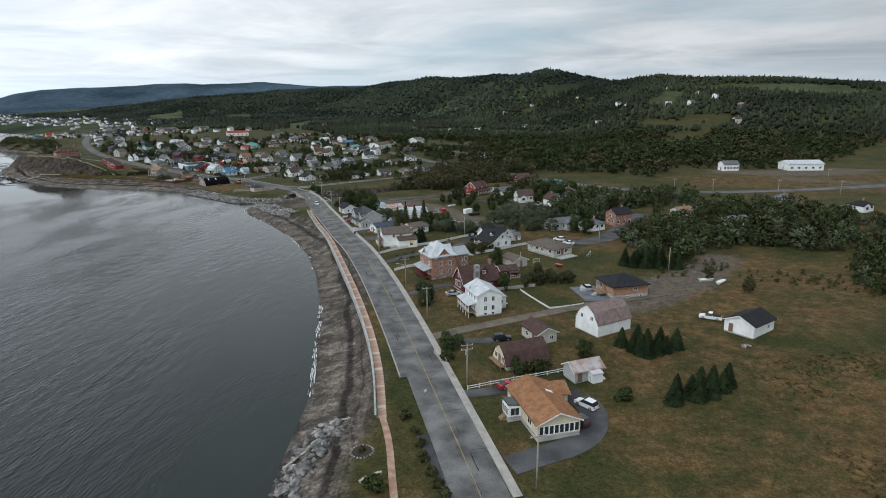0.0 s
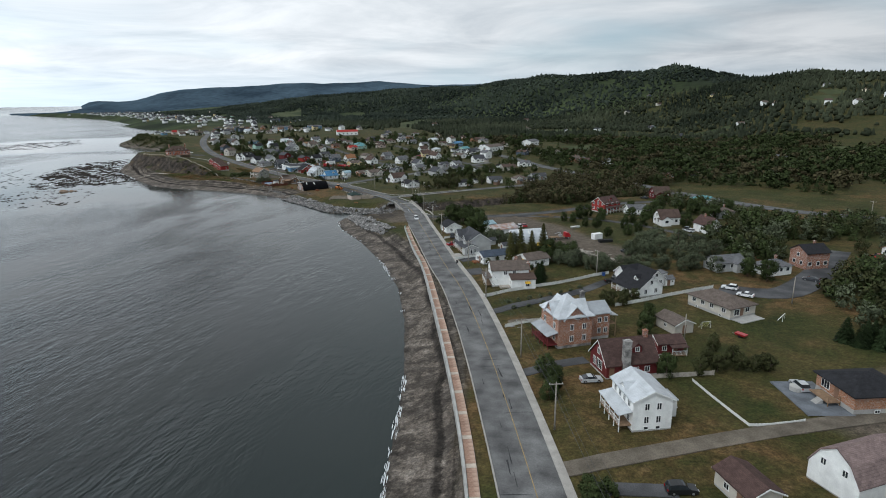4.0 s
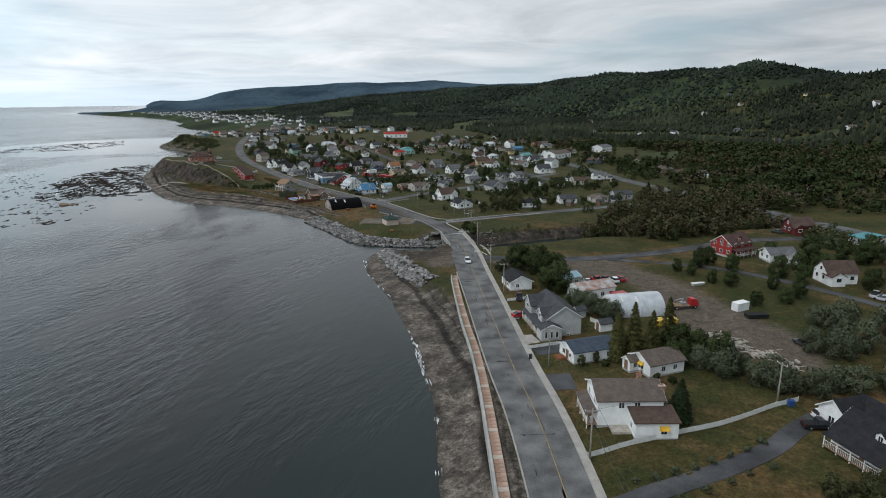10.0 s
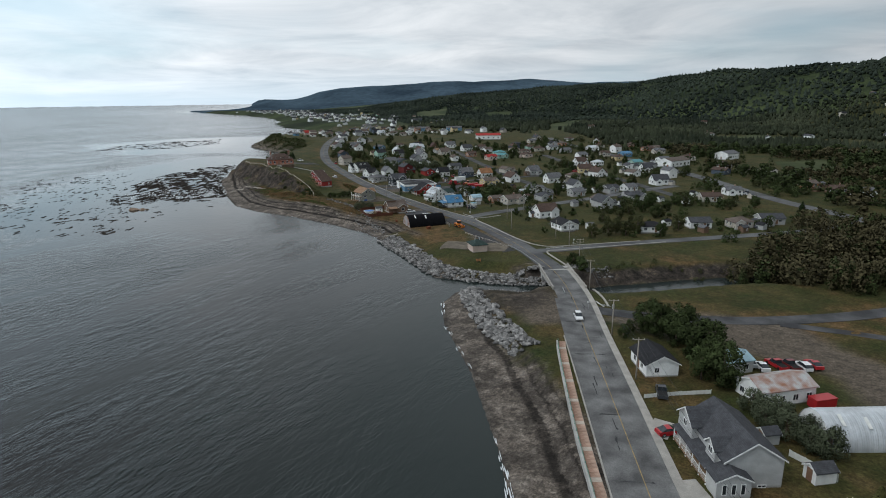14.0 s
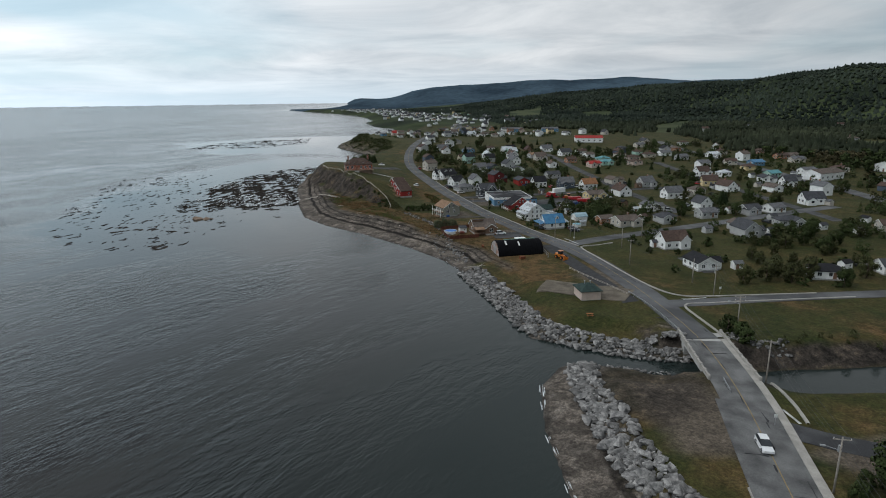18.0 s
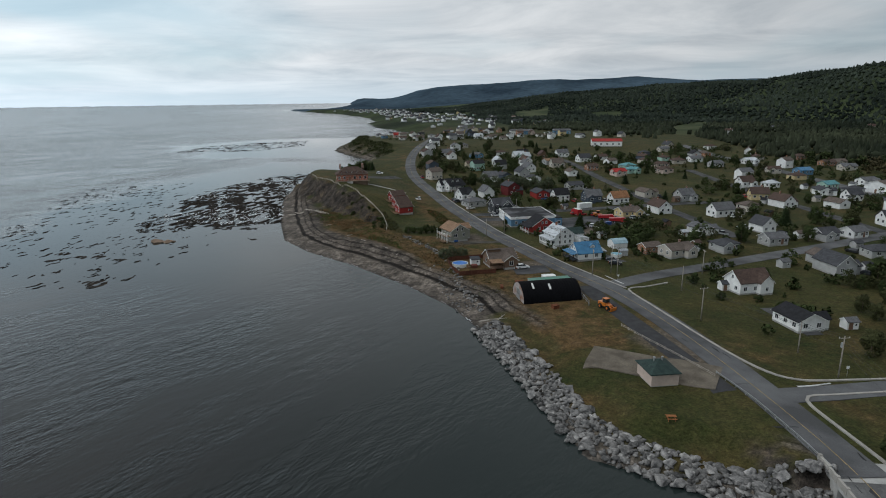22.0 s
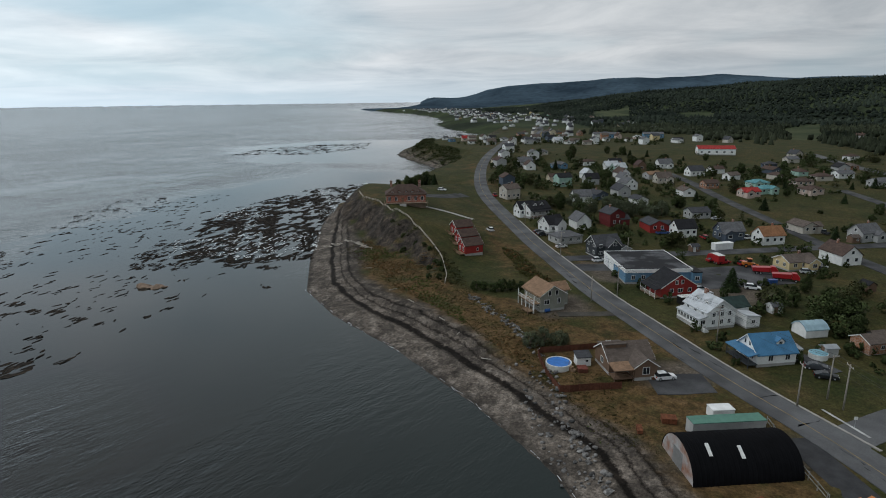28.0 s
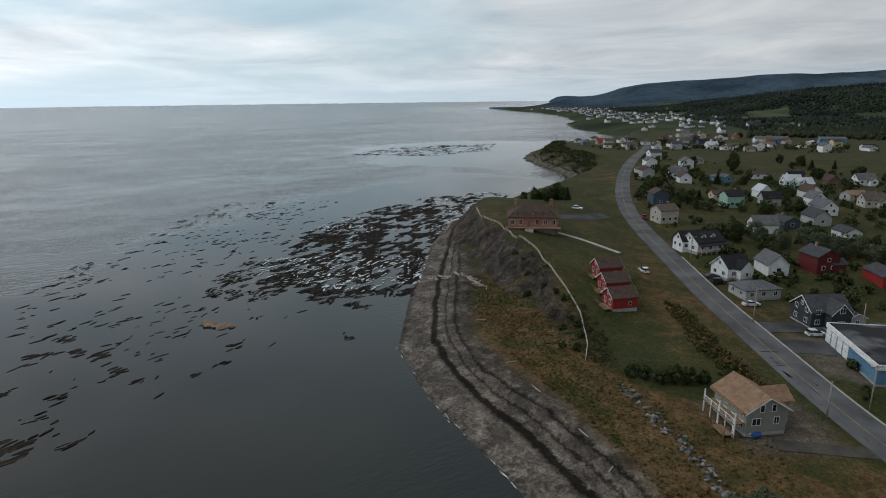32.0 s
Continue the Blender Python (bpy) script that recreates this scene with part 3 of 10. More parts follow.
def gnoise(scale, detail=5.0, rough=0.55):
    n = gt.nodes.new("ShaderNodeTexNoise")
    n.inputs["Scale"].default_value, n.inputs["Detail"].default_value, n.inputs["Roughness"].default_value = scale, detail, rough
    gt.links.new(g_co.outputs["Object"], n.inputs["Vector"])
    return n.outputs["Fac"]


def gramp(fac, *stops):
    r = gt.nodes.new("ShaderNodeValToRGB")
    while len(r.color_ramp.elements) < len(stops):
        r.color_ramp.elements.new(0.5)
    for e, (p, c) in zip(r.color_ramp.elements, stops):
        e.position, e.color = p, (*c, 1)
    gt.links.new(fac, r.inputs[0])
    return r.outputs[0]


def gmix(fac, a, b, mode="MIX"):
    n = gt.nodes.new("ShaderNodeMix")
    n.data_type, n.blend_type = "RGBA", mode
    for k, v in (("Factor", fac), ("A", a), ("B", b)):
        if isinstance(v, (int, float)):
            n.inputs[k].default_value = v
        else:
            gt.links.new(v, n.inputs[k])
    return n.outputs["Result"]


g_n = {s: gnoise(s) for s in (0.07, 0.35, 2.2)}
grass = gramp(g_n[0.07], (0.3, (0.017, 0.027, 0.0065)), (0.5, (0.029, 0.037, 0.0095)), (0.7, (0.054, 0.049, 0.016)))
dry = gramp(g_n[0.35], (0.3, (0.064, 0.040, 0.015)), (0.55, (0.112, 0.068, 0.029)), (0.75, (0.155, 0.098, 0.049)))
gravel = gramp(g_n[0.35], (0.3, (0.072, 0.059, 0.046)), (0.7, (0.125, 0.102, 0.078)))
shingle_c = gramp(gnoise(0.3, 8.0, 0.72), (0.34, (0.044, 0.038, 0.033)), (0.5, (0.076, 0.066, 0.057)), (0.6, (0.112, 0.099, 0.087)), (0.72, (0.165, 0.148, 0.132)))
g_sh = gt.nodes.new("ShaderNodeAttribute")
g_sh.attribute_name = "shore"


def gmath(op, a, b=0.0, c=0.0):
    n = gt.nodes.new("ShaderNodeMath")
    n.operation = op
    for i, v in enumerate((a, b, c)):
        if isinstance(v, (int, float)):
            n.inputs[i].default_value = v
        else:
            gt.links.new(v, n.inputs[i])
    return n.outputs[0]


# tide lines: wavering bands of dark wrack, wet sand by the water
g_w = gmath("ADD", gmath("MULTIPLY_ADD", gnoise(0.05, 3.0), 4.4, -2.2), gmath("MULTIPLY_ADD", gnoise(0.8, 8.0, 0.75), 2.6, -1.3))
g_s = gmath("ADD", g_sh.outputs["Fac"], g_w)
wrack = gramp(gmath("DIVIDE", g_s, 24.0), (0.0, (0.75, 0.75, 0.75)), (0.06, (1.35, 1.33, 1.3)), (0.30, (1.45, 1.42, 1.38)), (0.335, (0.14, 0.125, 0.11)), (0.38, (0.16, 0.145, 0.13)), (0.40, (1.3, 1.27, 1.24)), (0.47, (1.2, 1.17, 1.14)), (0.485, (0.2, 0.18, 0.16)), (0.51, (1.2, 1.17, 1.14)), (0.57, (1.1, 1.08, 1.05)), (0.59, (0.15, 0.135, 0.12)), (0.635, (1.1, 1.07, 1.03)), (0.8, (0.8, 0.78, 0.75)))
g_cusp = gramp(gmath("ADD", gnoise(0.16, 5.0, 0.6), gmath("MULTIPLY_ADD", gnoise(0.9, 4.0, 0.6), 0.3, -0.15)), (0.47, (0.62, 0.61, 0.60)), (0.54, (1.45, 1.42, 1.38)), (0.60, (0.95, 0.94, 0.93)), (0.68, (1.5, 1.46, 1.42)))
shingle_c = gmix(0.85, shingle_c, g_cusp, "MULTIPLY")
g_sy = gt.nodes.new("ShaderNodeSeparateXYZ")
gt.links.new(g_co.outputs["Object"], g_sy.inputs[0])
g_wk = gt.nodes.new("ShaderNodeMapRange")
g_wk.inputs["From Min"].default_value, g_wk.inputs["From Max"].default_value = 300, 400
g_wk.inputs["To Min"].default_value, g_wk.inputs["To Max"].default_value = 0.7, 1.0
gt.links.new(g_sy.outputs["Y"], g_wk.inputs["Value"])
shingle_c = gmix(g_wk.outputs[0], shingle_c, wrack, "MULTIPLY")
earth = gramp(gnoise(0.28, 9.0, 0.75), (0.36, (0.014, 0.012, 0.010)), (0.48, (0.036, 0.030, 0.025)), (0.56, (0.062, 0.050, 0.040)), (0.64, (0.105, 0.080, 0.058)))
g_pt = gmath("MULTIPLY_ADD", gnoise(0.16, 6.0, 0.65), 2.2, -0.66)
g_c = gmix(gmath("MINIMUM", gmath("MAXIMUM", gmath("MULTIPLY", gmath("ADD", g_sp.outputs["Blue"], 0.12), gmath("MULTIPLY", g_pt, 2.0)), 0.0), 0.92), grass, dry)
g_c = gmix(g_sp.outputs["Green"], g_c, gravel)
g_c = gmix(g_at.outputs["Alpha"], g_c, earth)
g_c = gmix(g_sp.outputs["Red"], g_c, shingle_c)
g_f = gt.nodes.new("ShaderNodeMapRange")
g_f.inputs["From Min"].default_value, g_f.inputs["From Max"].default_value = 0.3, 0.7
g_f.inputs["To Min"].default_value, g_f.inputs["To Max"].default_value = 0.6, 1.4
gt.links.new(g_n[2.2], g_f.inputs["Value"])
g_c = gmix(1.0, g_c, g_f.outputs[0], "MULTIPLY")
g_c = gmix(1.0, g_c, gmath("MULTIPLY_ADD", gnoise(0.8, 5.0, 0.7), 1.9, 0.05), "MULTIPLY")
g_c = gmix(1.0, g_c, gmath("MULTIPLY_ADD", gnoise(5.0, 3.0, 0.7), 1.3, 0.35), "MULTIPLY")
gt.links.new(g_c, g_b.inputs["Base Color"])
g_bp = gt.nodes.new("ShaderNodeBump")
g_bp.inputs["Strength"].default_value, g_bp.inputs["Distance"].default_value = 0.5, 0.25
gt.links.new(g_n[2.2], g_bp.inputs["Height"])
gt.links.new(g_bp.outputs[0], g_b.inputs["Normal"])
ground_me.materials.append(gm)
HILL = material("wooded_hill_ground", (0.022, 0.034, 0.015), 0.95, 0, 0.4, 0.004, 0.06, 0.0, (0.045, 0.058, 0.022), 0.55, spec=0.1)
ground_me.materials.append(HILL)
_pc = np.zeros(len(ground_me.polygons) * 3)
ground_me.polygons.foreach_get("center", _pc)
_pc = _pc.reshape(-1, 3)
ground_me.polygons.foreach_set("material_index", (np.hypot(_pc[:, 0] + 60, _pc[:, 1] - 170) > 1250).astype(np.int32))
FIELDM = material("pasture", (0.034, 0.050, 0.019), 0.95, 0, 0.25, 0.01, 0.12, 0.0, (0.058, 0.066, 0.031), 0.5, spec=0.1)
ground_me.materials.append(FIELDM)
_mi = (np.hypot(_pc[:, 0] + 60, _pc[:, 1] - 170) > 1250).astype(np.int32)
for p in FIELDS:
    _mi[inside(_pc[:, 0], _pc[:, 1], p)] = 2
ground_me.polygons.foreach_set("material_index", _mi)
# air haze painted as a slate-blue base colour on the far ridge
HAZEHILL = material("distant_hills_haze_tint", (0.046, 0.070, 0.095), 1.0, 0, 0.3, 0.003, 0.03, 0.0, (0.056, 0.082, 0.105), 0.5, spec=0.0)
ridge_me.materials.append(HAZEHILL)
tagged(new("backdrop", ridge_me), "distant wooded hills with haze painted in as blue", "hills", kind="structure")

# ---- sea: one sheet, lifted at its far rim to the true horizon ----
sx, sy = axis(-700, 60, 8, -4700, 100, 1.12), axis(0, 760, 8, -4600, 4900, 1.12)
SX, SY = np.meshgrid(sx, sy)
SR = np.hypot(SX + 90, SY - 190)
SZ = 42.0 * np.clip((SR - 2600) / 2080, 0, 2) ** 2
sea_me = grid_mesh("sea", SX, SY, SZ, keep=SR < 4690)
# still water among the reefs and in the lee of the shore
SHOAL = [[(-330, 465), (-270, 440), (-240, 400), (-300, 350), (-400, 360), (-480, 430), (-560, 560), (-580, 700), (-480, 740), (-440, 640), (-380, 530)], [(-560, 760), (-700, 690), (-900, 780), (-900, 960), (-720, 1120), (-680, 960), (-640, 860)]]
calm = np.ones(SX.shape)
for p in SHOAL:
    calm = np.minimum(calm, 1 - 0.97 * smooth(-25, 20, signed(SX, SY, p) + 12 * wobble(SX, SY, 30)))
_sd = signed(SX, SY, COAST)
calm = calm * (1 - 0.6 * smooth(-60, -5, _sd))
sea_me.attributes.new("shallow", "FLOAT", "POINT").data.foreach_set("value", (smooth(-120, 2, _sd) ** 1.6).ravel().astype(np.float32))
calm = calm * (1 + 0.5 * smooth(-120, -600, _sd))
sea_me.attributes.new("calm", "FLOAT", "POINT").data.foreach_set("value", calm.ravel().astype(np.float32))
sea = tagged(new("sea", sea_me), "grey rippled sea water with calm bright streaks", "sea", kind="structure")
sm = bpy.data.materials.new("sea_water")
sm.use_nodes = True
st_ = sm.node_tree
s_b = st_.nodes["Principled BSDF"]
s_b.inputs["Base Color"].default_value = (0.004, 0.0065, 0.0068, 1)
s_b.inputs["Roughness"].default_value, s_b.inputs["IOR"].default_value = 0.12, 1.33
s_b.inputs["Specular IOR Level"].default_value = 0.31
s_sh = st_.nodes.new("ShaderNodeAttribute")
s_sh.attribute_name = "shallow"
s_mx = st_.nodes.new("ShaderNodeMix")
s_mx.data_type = "RGBA"
s_mx.inputs["A"].default_value, s_mx.inputs["B"].default_value = (0.0022, 0.0034, 0.0036, 1), (0.018, 0.025, 0.0235, 1)
st_.links.new(s_sh.outputs["Fac"], s_mx.inputs["Factor"])
st_.links.new(s_mx.outputs["Result"], s_b.inputs["Base Color"])
s_co = st_.nodes.new("ShaderNodeTexCoord")
s_mp = st_.nodes.new("ShaderNodeMapping")
s_mp.inputs["Rotation"].default_value = (0, 0, radians(-35))
s_mp.inputs["Scale"].default_value = (1.0, 0.35, 1.0)
st_.links.new(s_co.outputs["Object"], s_mp.inputs[0])
s_n = []
for sc, dt in ((1.7, 4), (0.42, 6), (0.008, 6)):
    n = st_.nodes.new("ShaderNodeTexNoise")
    n.inputs["Scale"].default_value, n.inputs["Detail"].default_value = sc, dt
    st_.links.new(s_mp.outputs[0], n.inputs["Vector"])
    s_n.append(n.outputs["Fac"])
s_ad = st_.nodes.new("ShaderNodeMath")
s_ad.operation = "MULTIPLY_ADD"
s_ad.inputs[1].default_value = 1.9
st_.links.new(s_n[1], s_ad.inputs[0])
st_.links.new(s_n[0], s_ad.inputs[2])
s_bp = st_.nodes.new("ShaderNodeBump")
s_bp.inputs["Distance"].default_value = 0.3
s_st = st_.nodes.new("ShaderNodeMapRange")
s_st.inputs["From Min"].default_value, s_st.inputs["From Max"].default_value = 0.38, 0.6
s_st.inputs["To Min"].default_value, s_st.inputs["To Max"].default_value = 0.12, 1.0
s_lane = st_.nodes.new("ShaderNodeTexNoise")
s_lane.inputs["Scale"].default_value, s_lane.inputs["Detail"].default_value, s_lane.inputs["Roughness"].default_value = 0.045, 6, 0.65
st_.links.new(s_mp.outputs[0], s_lane.inputs["Vector"])
s_mix = st_.nodes.new("ShaderNodeMath")
s_mix.operation = "MULTIPLY_ADD"
s_mix.inputs[1].default_value = 0.9
st_.links.new(s_lane.outputs["Fac"], s_mix.inputs[0])
s_half = st_.nodes.new("ShaderNodeMath")
s_half.operation = "MULTIPLY_ADD"
s_half.inputs[1].default_value, s_half.inputs[2].default_value = 0.55, -0.22
st_.links.new(s_n[2], s_half.inputs[0])
st_.links.new(s_half.outputs[0], s_mix.inputs[2])
st_.links.new(s_mix.outputs[0], s_st.inputs["Value"])
s_cm = st_.nodes.new("ShaderNodeAttribute")
s_cm.attribute_name = "calm"
s_ml = st_.nodes.new("ShaderNodeMath")
s_ml.operation = "MULTIPLY"
st_.links.new(s_st.outputs[0], s_ml.inputs[0])
st_.links.new(s_cm.outputs["Fac"], s_ml.inputs[1])
st_.links.new(s_ml.outputs[0], s_bp.inputs["Strength"])
s_rg = st_.nodes.new("ShaderNodeMath")
s_rg.operation = "MULTIPLY_ADD"
s_rg.inputs[1].default_value, s_rg.inputs[2].default_value = 0.10, 0.03
st_.links.new(s_cm.outputs["Fac"], s_rg.inputs[0])
st_.links.new(s_rg.outputs[0], s_b.inputs["Roughness"])
st_.links.new(s_ad.outputs[0], s_bp.inputs["Height"])
st_.links.new(s_bp.outputs[0], s_b.inputs["Normal"])
sea_me.materials.append(sm)


# ---- builders ----
class Shape:
    """Gathers corners and faces of one mesh."""

    def __init__(self):
        self.v, self.f = [], []

    def add(self, verts, faces):
        n = len(self.v)
        self.v += [tuple(p) for p in verts]
        self.f += [tuple(i + n for i in q) for q in faces]
        return self

    def box(self, x0, y0, z0, x1, y1, z1):
        return self.add([(x0, y0, z0), (x1, y0, z0), (x1, y1, z0), (x0, y1, z0), (x0, y0, z1), (x1, y0, z1), (x1, y1, z1), (x0, y1, z1)],
                        [(3, 2, 1, 0), (4, 5, 6, 7), (0, 1, 5, 4), (1, 2, 6, 5), (2, 3, 7, 6), (3, 0, 4, 7)])

    def prism(self, outline, z0, z1):
        """An upright prism on a flat outline (counter-clockwise)."""
        n = len(outline)
        return self.add([(x, y, z0) for x, y in outline] + [(x, y, z1) for x, y in outline],
                        [tuple(range(n - 1, -1, -1)), tuple(range(n, 2 * n))] + [(i, (i + 1) % n, n + (i + 1) % n, n + i) for i in range(n)])

    def extrude_x(self, prof, x0, x1):
        """A profile of (y, z), counter-clockwise seen from +x, drawn out along x."""
        n = len(prof)
        return self.add([(x0, y, z) for y, z in prof] + [(x1, y, z) for y, z in prof],
                        [tuple(range(n - 1, -1, -1)), tuple(range(n, 2 * n))] + [(i, (i + 1) % n, n + (i + 1) % n, n + i) for i in range(n)])

    def tube(self, a, b, r0, r1=None, n=8):
        a, b = Vector(a), Vector(b)
        r1 = r0 if r1 is None else r1
        q = (b - a).to_track_quat("Z", "Y")
        ring = lambda c, r: [c + q @ Vector((r * math.cos(6.28318 * i / n), r * math.sin(6.28318 * i / n), 0)) for i in range(n)]  # noqa: E731
        return self.add(ring(a, r0) + ring(b, r1), [tuple(range(n - 1, -1, -1)), tuple(range(n, 2 * n))] + [(i, (i + 1) % n, n + (i + 1) % n, n + i) for i in range(n)])

    def mesh(self, name, mat, smooth_=False):
        me = bpy.data.meshes.new(name)
        me.from_pydata(self.v, [], self.f)
        me.materials.append(mat)
        if smooth_:
            me.shade_smooth()
        return me


def part(name, shape, mat, parent=None, label="", at=None, smooth_=False):
    """One mesh object, under a thing or a part."""
    me = shape if isinstance(shape, bpy.types.Mesh) else shape.mesh(name, mat, smooth_)
    ob = new(name, me)
    if parent is not None:
        ob.parent = parent
    if at is not None:
        ob.matrix_local = at
    return tagged(ob, label)


def thing(name, x, y, rot=0.0, label="", category="", group="", z=None, sink=0.0):
    ob = new(name)
    ob.empty_display_size = 0.5
    ob.matrix_world = pose(x, y, (gz(x, y) if z is None else z) - sink, 0, 0, rot)
    return tagged(ob, label, category, group)


def along(line, step):
    """Even steps along a line: place, heading (unit) and run."""
    out, run, want = [], 0.0, 0.0
    for a, b in zip(line, line[1:]):
        a, b = Vector(a[:2]), Vector(b[:2])
        ln = (b - a).length
        while want <= run + ln:
            out.append((a + (b - a) * ((want - run) / ln), (b - a) / ln, want))
            want += step
        run += ln
    return out


def rounded(line, times=3):
    """Cuts the corners of a line of points."""
    p = [Vector(q[:2]) for q in line]
    for _ in range(times):
        p = [p[0]] + [w for a, b in zip(p, p[1:]) for w in (a * 0.75 + b * 0.25, a * 0.25 + b * 0.75)] + [p[-1]]
    return [(v.x, v.y) for v in p]


def strip(name, line, left, right, lift, mat, thick=0.25, label="", category="road", step=3.0, z_of=None, kind="structure", slots=0):
    """A paved band along a line, from left to right of it (metres), with upright edges down into the ground."""
    line = rounded(line, 2)
    s = Shape()
    rows = along(line, step)
    cols = [left, right] if abs(right - left) < 2.2 else list(np.linspace(left, right, int(abs(right - left) / 2.0) + 2))
    pts, n = [], len(cols)
    # soften the headings
    hs = [h for _, h, _ in rows]
    hs = [(hs[max(0, i - 1)] + hs[i] + hs[min(len(hs) - 1, i + 1)]).normalized() for i in range(len(hs))]
    P = [[(p.x + h.y * c, p.y - h.x * c) for c in cols] for (p, _, _), h in zip(rows, hs)]
    flat = np.array(P).reshape(-1, 2)
    Z = (z_of(flat[:, 0], flat[:, 1]) if z_of else land_height(flat[:, 0], flat[:, 1], False)).reshape(len(rows), n) + lift
    for r, row in enumerate(P):
        pts += [(x, y, Z[r, c]) for c, (x, y) in enumerate(row)]
        pts += [(row[0][0], row[0][1], Z[r, 0] - thick), (row[-1][0], row[-1][1], Z[r, -1] - thick)]
    m, faces = n + 2, []
    for r in range(len(rows) - 1):
        a, b = r * m, (r + 1) * m
        faces += [(a + c, a + c + 1, b + c + 1, b + c) for c in range(n - 1)]
        faces += [(a + n, a, b, b + n), (a + n - 1, a + n + 1, b + n + 1, b + n - 1)]
    s.add(pts, faces)
    ob = new(name, s.mesh(name, mat))
    return tagged(ob, label, category, kind=kind)


# ---- roads and paths ----
def road_surface(x, y):
    d, s_ = seg_dist(np.asarray(x), np.asarray(y), ROAD)
    return road_z(s_)


ASPHALT = material("worn_grey_asphalt", (0.105, 0.103, 0.102), 0.92, 0, 0.26, 0.2, 5, 0.01, (0.150, 0.148, 0.145), 0.5)
ASPHALTN = material("grey_asphalt", (0.090, 0.090, 0.092), 0.92, 0, 0.22, 0.12, 5, 0.01, (0.115, 0.115, 0.117), 0.5)
ASPHALT2 = material("dark_asphalt", (0.060, 0.060, 0.063), 0.92, 0, 0.25, 0.15, 5, 0.01, (0.09, 0.09, 0.092), 0.55)
PATCH = material("tar_patch", (0.045, 0.045, 0.047), 0.9, 0, 0.2, 0.5, 5, 0.01)
PAINTY = material("worn_yellow_road_paint", (0.30, 0.22, 0.10), 0.85, 0, 0.3, 0.6, 6, 0.0)
PAINTW = material("worn_white_road_paint", (0.50, 0.50, 0.48), 0.85, 0, 0.3, 0.6, 6, 0.0)
PAVER = material("salmon_concrete_paving", (0.33, 0.20, 0.145), 0.9, 0, 0.2, 0.5, 5, 0.01, (0.36, 0.26, 0.20), 0.55, island=0.3)
main_road = strip("road", ROAD[:15], -4.3, 4.4, 0.02, ASPHALT, 0.4, "worn pale grey two-lane coast road", z_of=road_surface, step=4)
strip("road", ROAD[14:], -3.6, 4.3, 0.02, ASPHALTN, 0.4, "grey two-lane asphalt coast road past the village", z_of=road_surface, step=4)
strip("road_shoulder", ROAD[3:14], -5.55, -4.3, 0.015, ASPHALT, 0.4, "asphalt shoulder along the sea side of the road", z_of=road_surface, step=4)
strip("road_centre_line", ROAD, -0.07, 0.07, 0.035, PAINTY, 0.02, "worn yellow centre line", "road marking", z_of=road_surface, step=4)
strip("sidewalk", ROAD[2:15], 4.4, 5.9, 0.15, SIDEWALK, 0.5, "pale concrete sidewalk with kerb beside the road", "sidewalk", z_of=road_surface, step=3)


# ---- houses ----
_win = {}


def sash(xs, zs, holes, y0, y1):
    """A frame in one piece: cells of a grid, drawn out from y0 to y1, with holes left open."""
    nx, nz = len(xs), len(zs)
    v = [(x, y, z) for y in (y0, y1) for z in zs for x in xs]
    at = lambda k, i, j: k * nx * nz + j * nx + i  # noqa: E731
    full = lambda i, j: 0 <= i < nx - 1 and 0 <= j < nz - 1 and (i, j) not in holes  # noqa: E731
    f = []
    for i in range(nx - 1):
        for j in range(nz - 1):
            if not full(i, j):
                continue
            f += [(at(0, i, j), at(0, i + 1, j), at(0, i + 1, j + 1), at(0, i, j + 1)), (at(1, i, j), at(1, i, j + 1), at(1, i + 1, j + 1), at(1, i + 1, j))]
            for di, dj, a, b in ((-1, 0, (i, j + 1), (i, j)), (1, 0, (i + 1, j), (i + 1, j + 1)), (0, -1, (i, j), (i + 1, j)), (0, 1, (i + 1, j + 1), (i, j + 1))):
                if not full(i + di, j + dj):
                    f.append((at(0, *b), at(0, *a), at(1, *a), at(1, *b)))
    return Shape().add(v, f)


def window_meshes(w, h, bars=1):
    key = (round(w, 2), round(h, 2), bars)
    if key not in _win:
        b = 0.09
        xs = [-w / 2 - b, -w / 2]
        for i in range(bars):
            x = -w / 2 + w * (i + 1) / (bars + 1)
            xs += [x - 0.035, x + 0.035]
        xs += [w / 2, w / 2 + b]
        f = sash(xs, [-b, 0, h, h + b], {(1 + 2 * i, 1) for i in range(bars + 1)}, -0.07, 0.02)
        p = Shape().box(-w / 2, -0.03, 0, w / 2, 0.0, h)
        _win[key] = (f.mesh("window", TRIM), p.mesh("pane", GLASS))
    return _win[key]


def place_window(root, m, w, h, bars=1, name="window"):
    fr, pa = window_meshes(w, h, bars)
    ob = part(name, fr, None, root, at=m)
    part("pane", pa, None, ob)
    return ob


def far_window(w, h):
    """Frame and glass in one mesh, for houses far off."""
    key = ("far", w, h)
    if key not in _win:
        me = sash([-w / 2 - 0.12, -w / 2, w / 2, w / 2 + 0.12], [-0.12, 0, h, h + 0.12], set(), -0.07, 0.02).mesh("window", TRIM)
        me.materials.append(GLASS)
        for q in me.polygons:
            if abs(q.center.x) < 0.02 and abs(q.center.z - h / 2) < 0.02 and q.center.y < 0:
                q.material_index = 1
        _win[key] = me
    return _win[key]


def side_pose(side, L, W, u, z):
    """Pose of something on a wall: side f (-y), b (+y), l (-x) or r (+x), u along it."""
    return {"f": lambda: pose(u, -W / 2 - 0.005, z), "b": lambda: pose(-u, W / 2 + 0.005, z, 0, 0, 180),
            "l": lambda: pose(-L / 2 - 0.005, -u, z, 0, 0, -90), "r": lambda: pose(L / 2 + 0.005, u, z, 0, 0, 90)}[side]()


_vol = {}


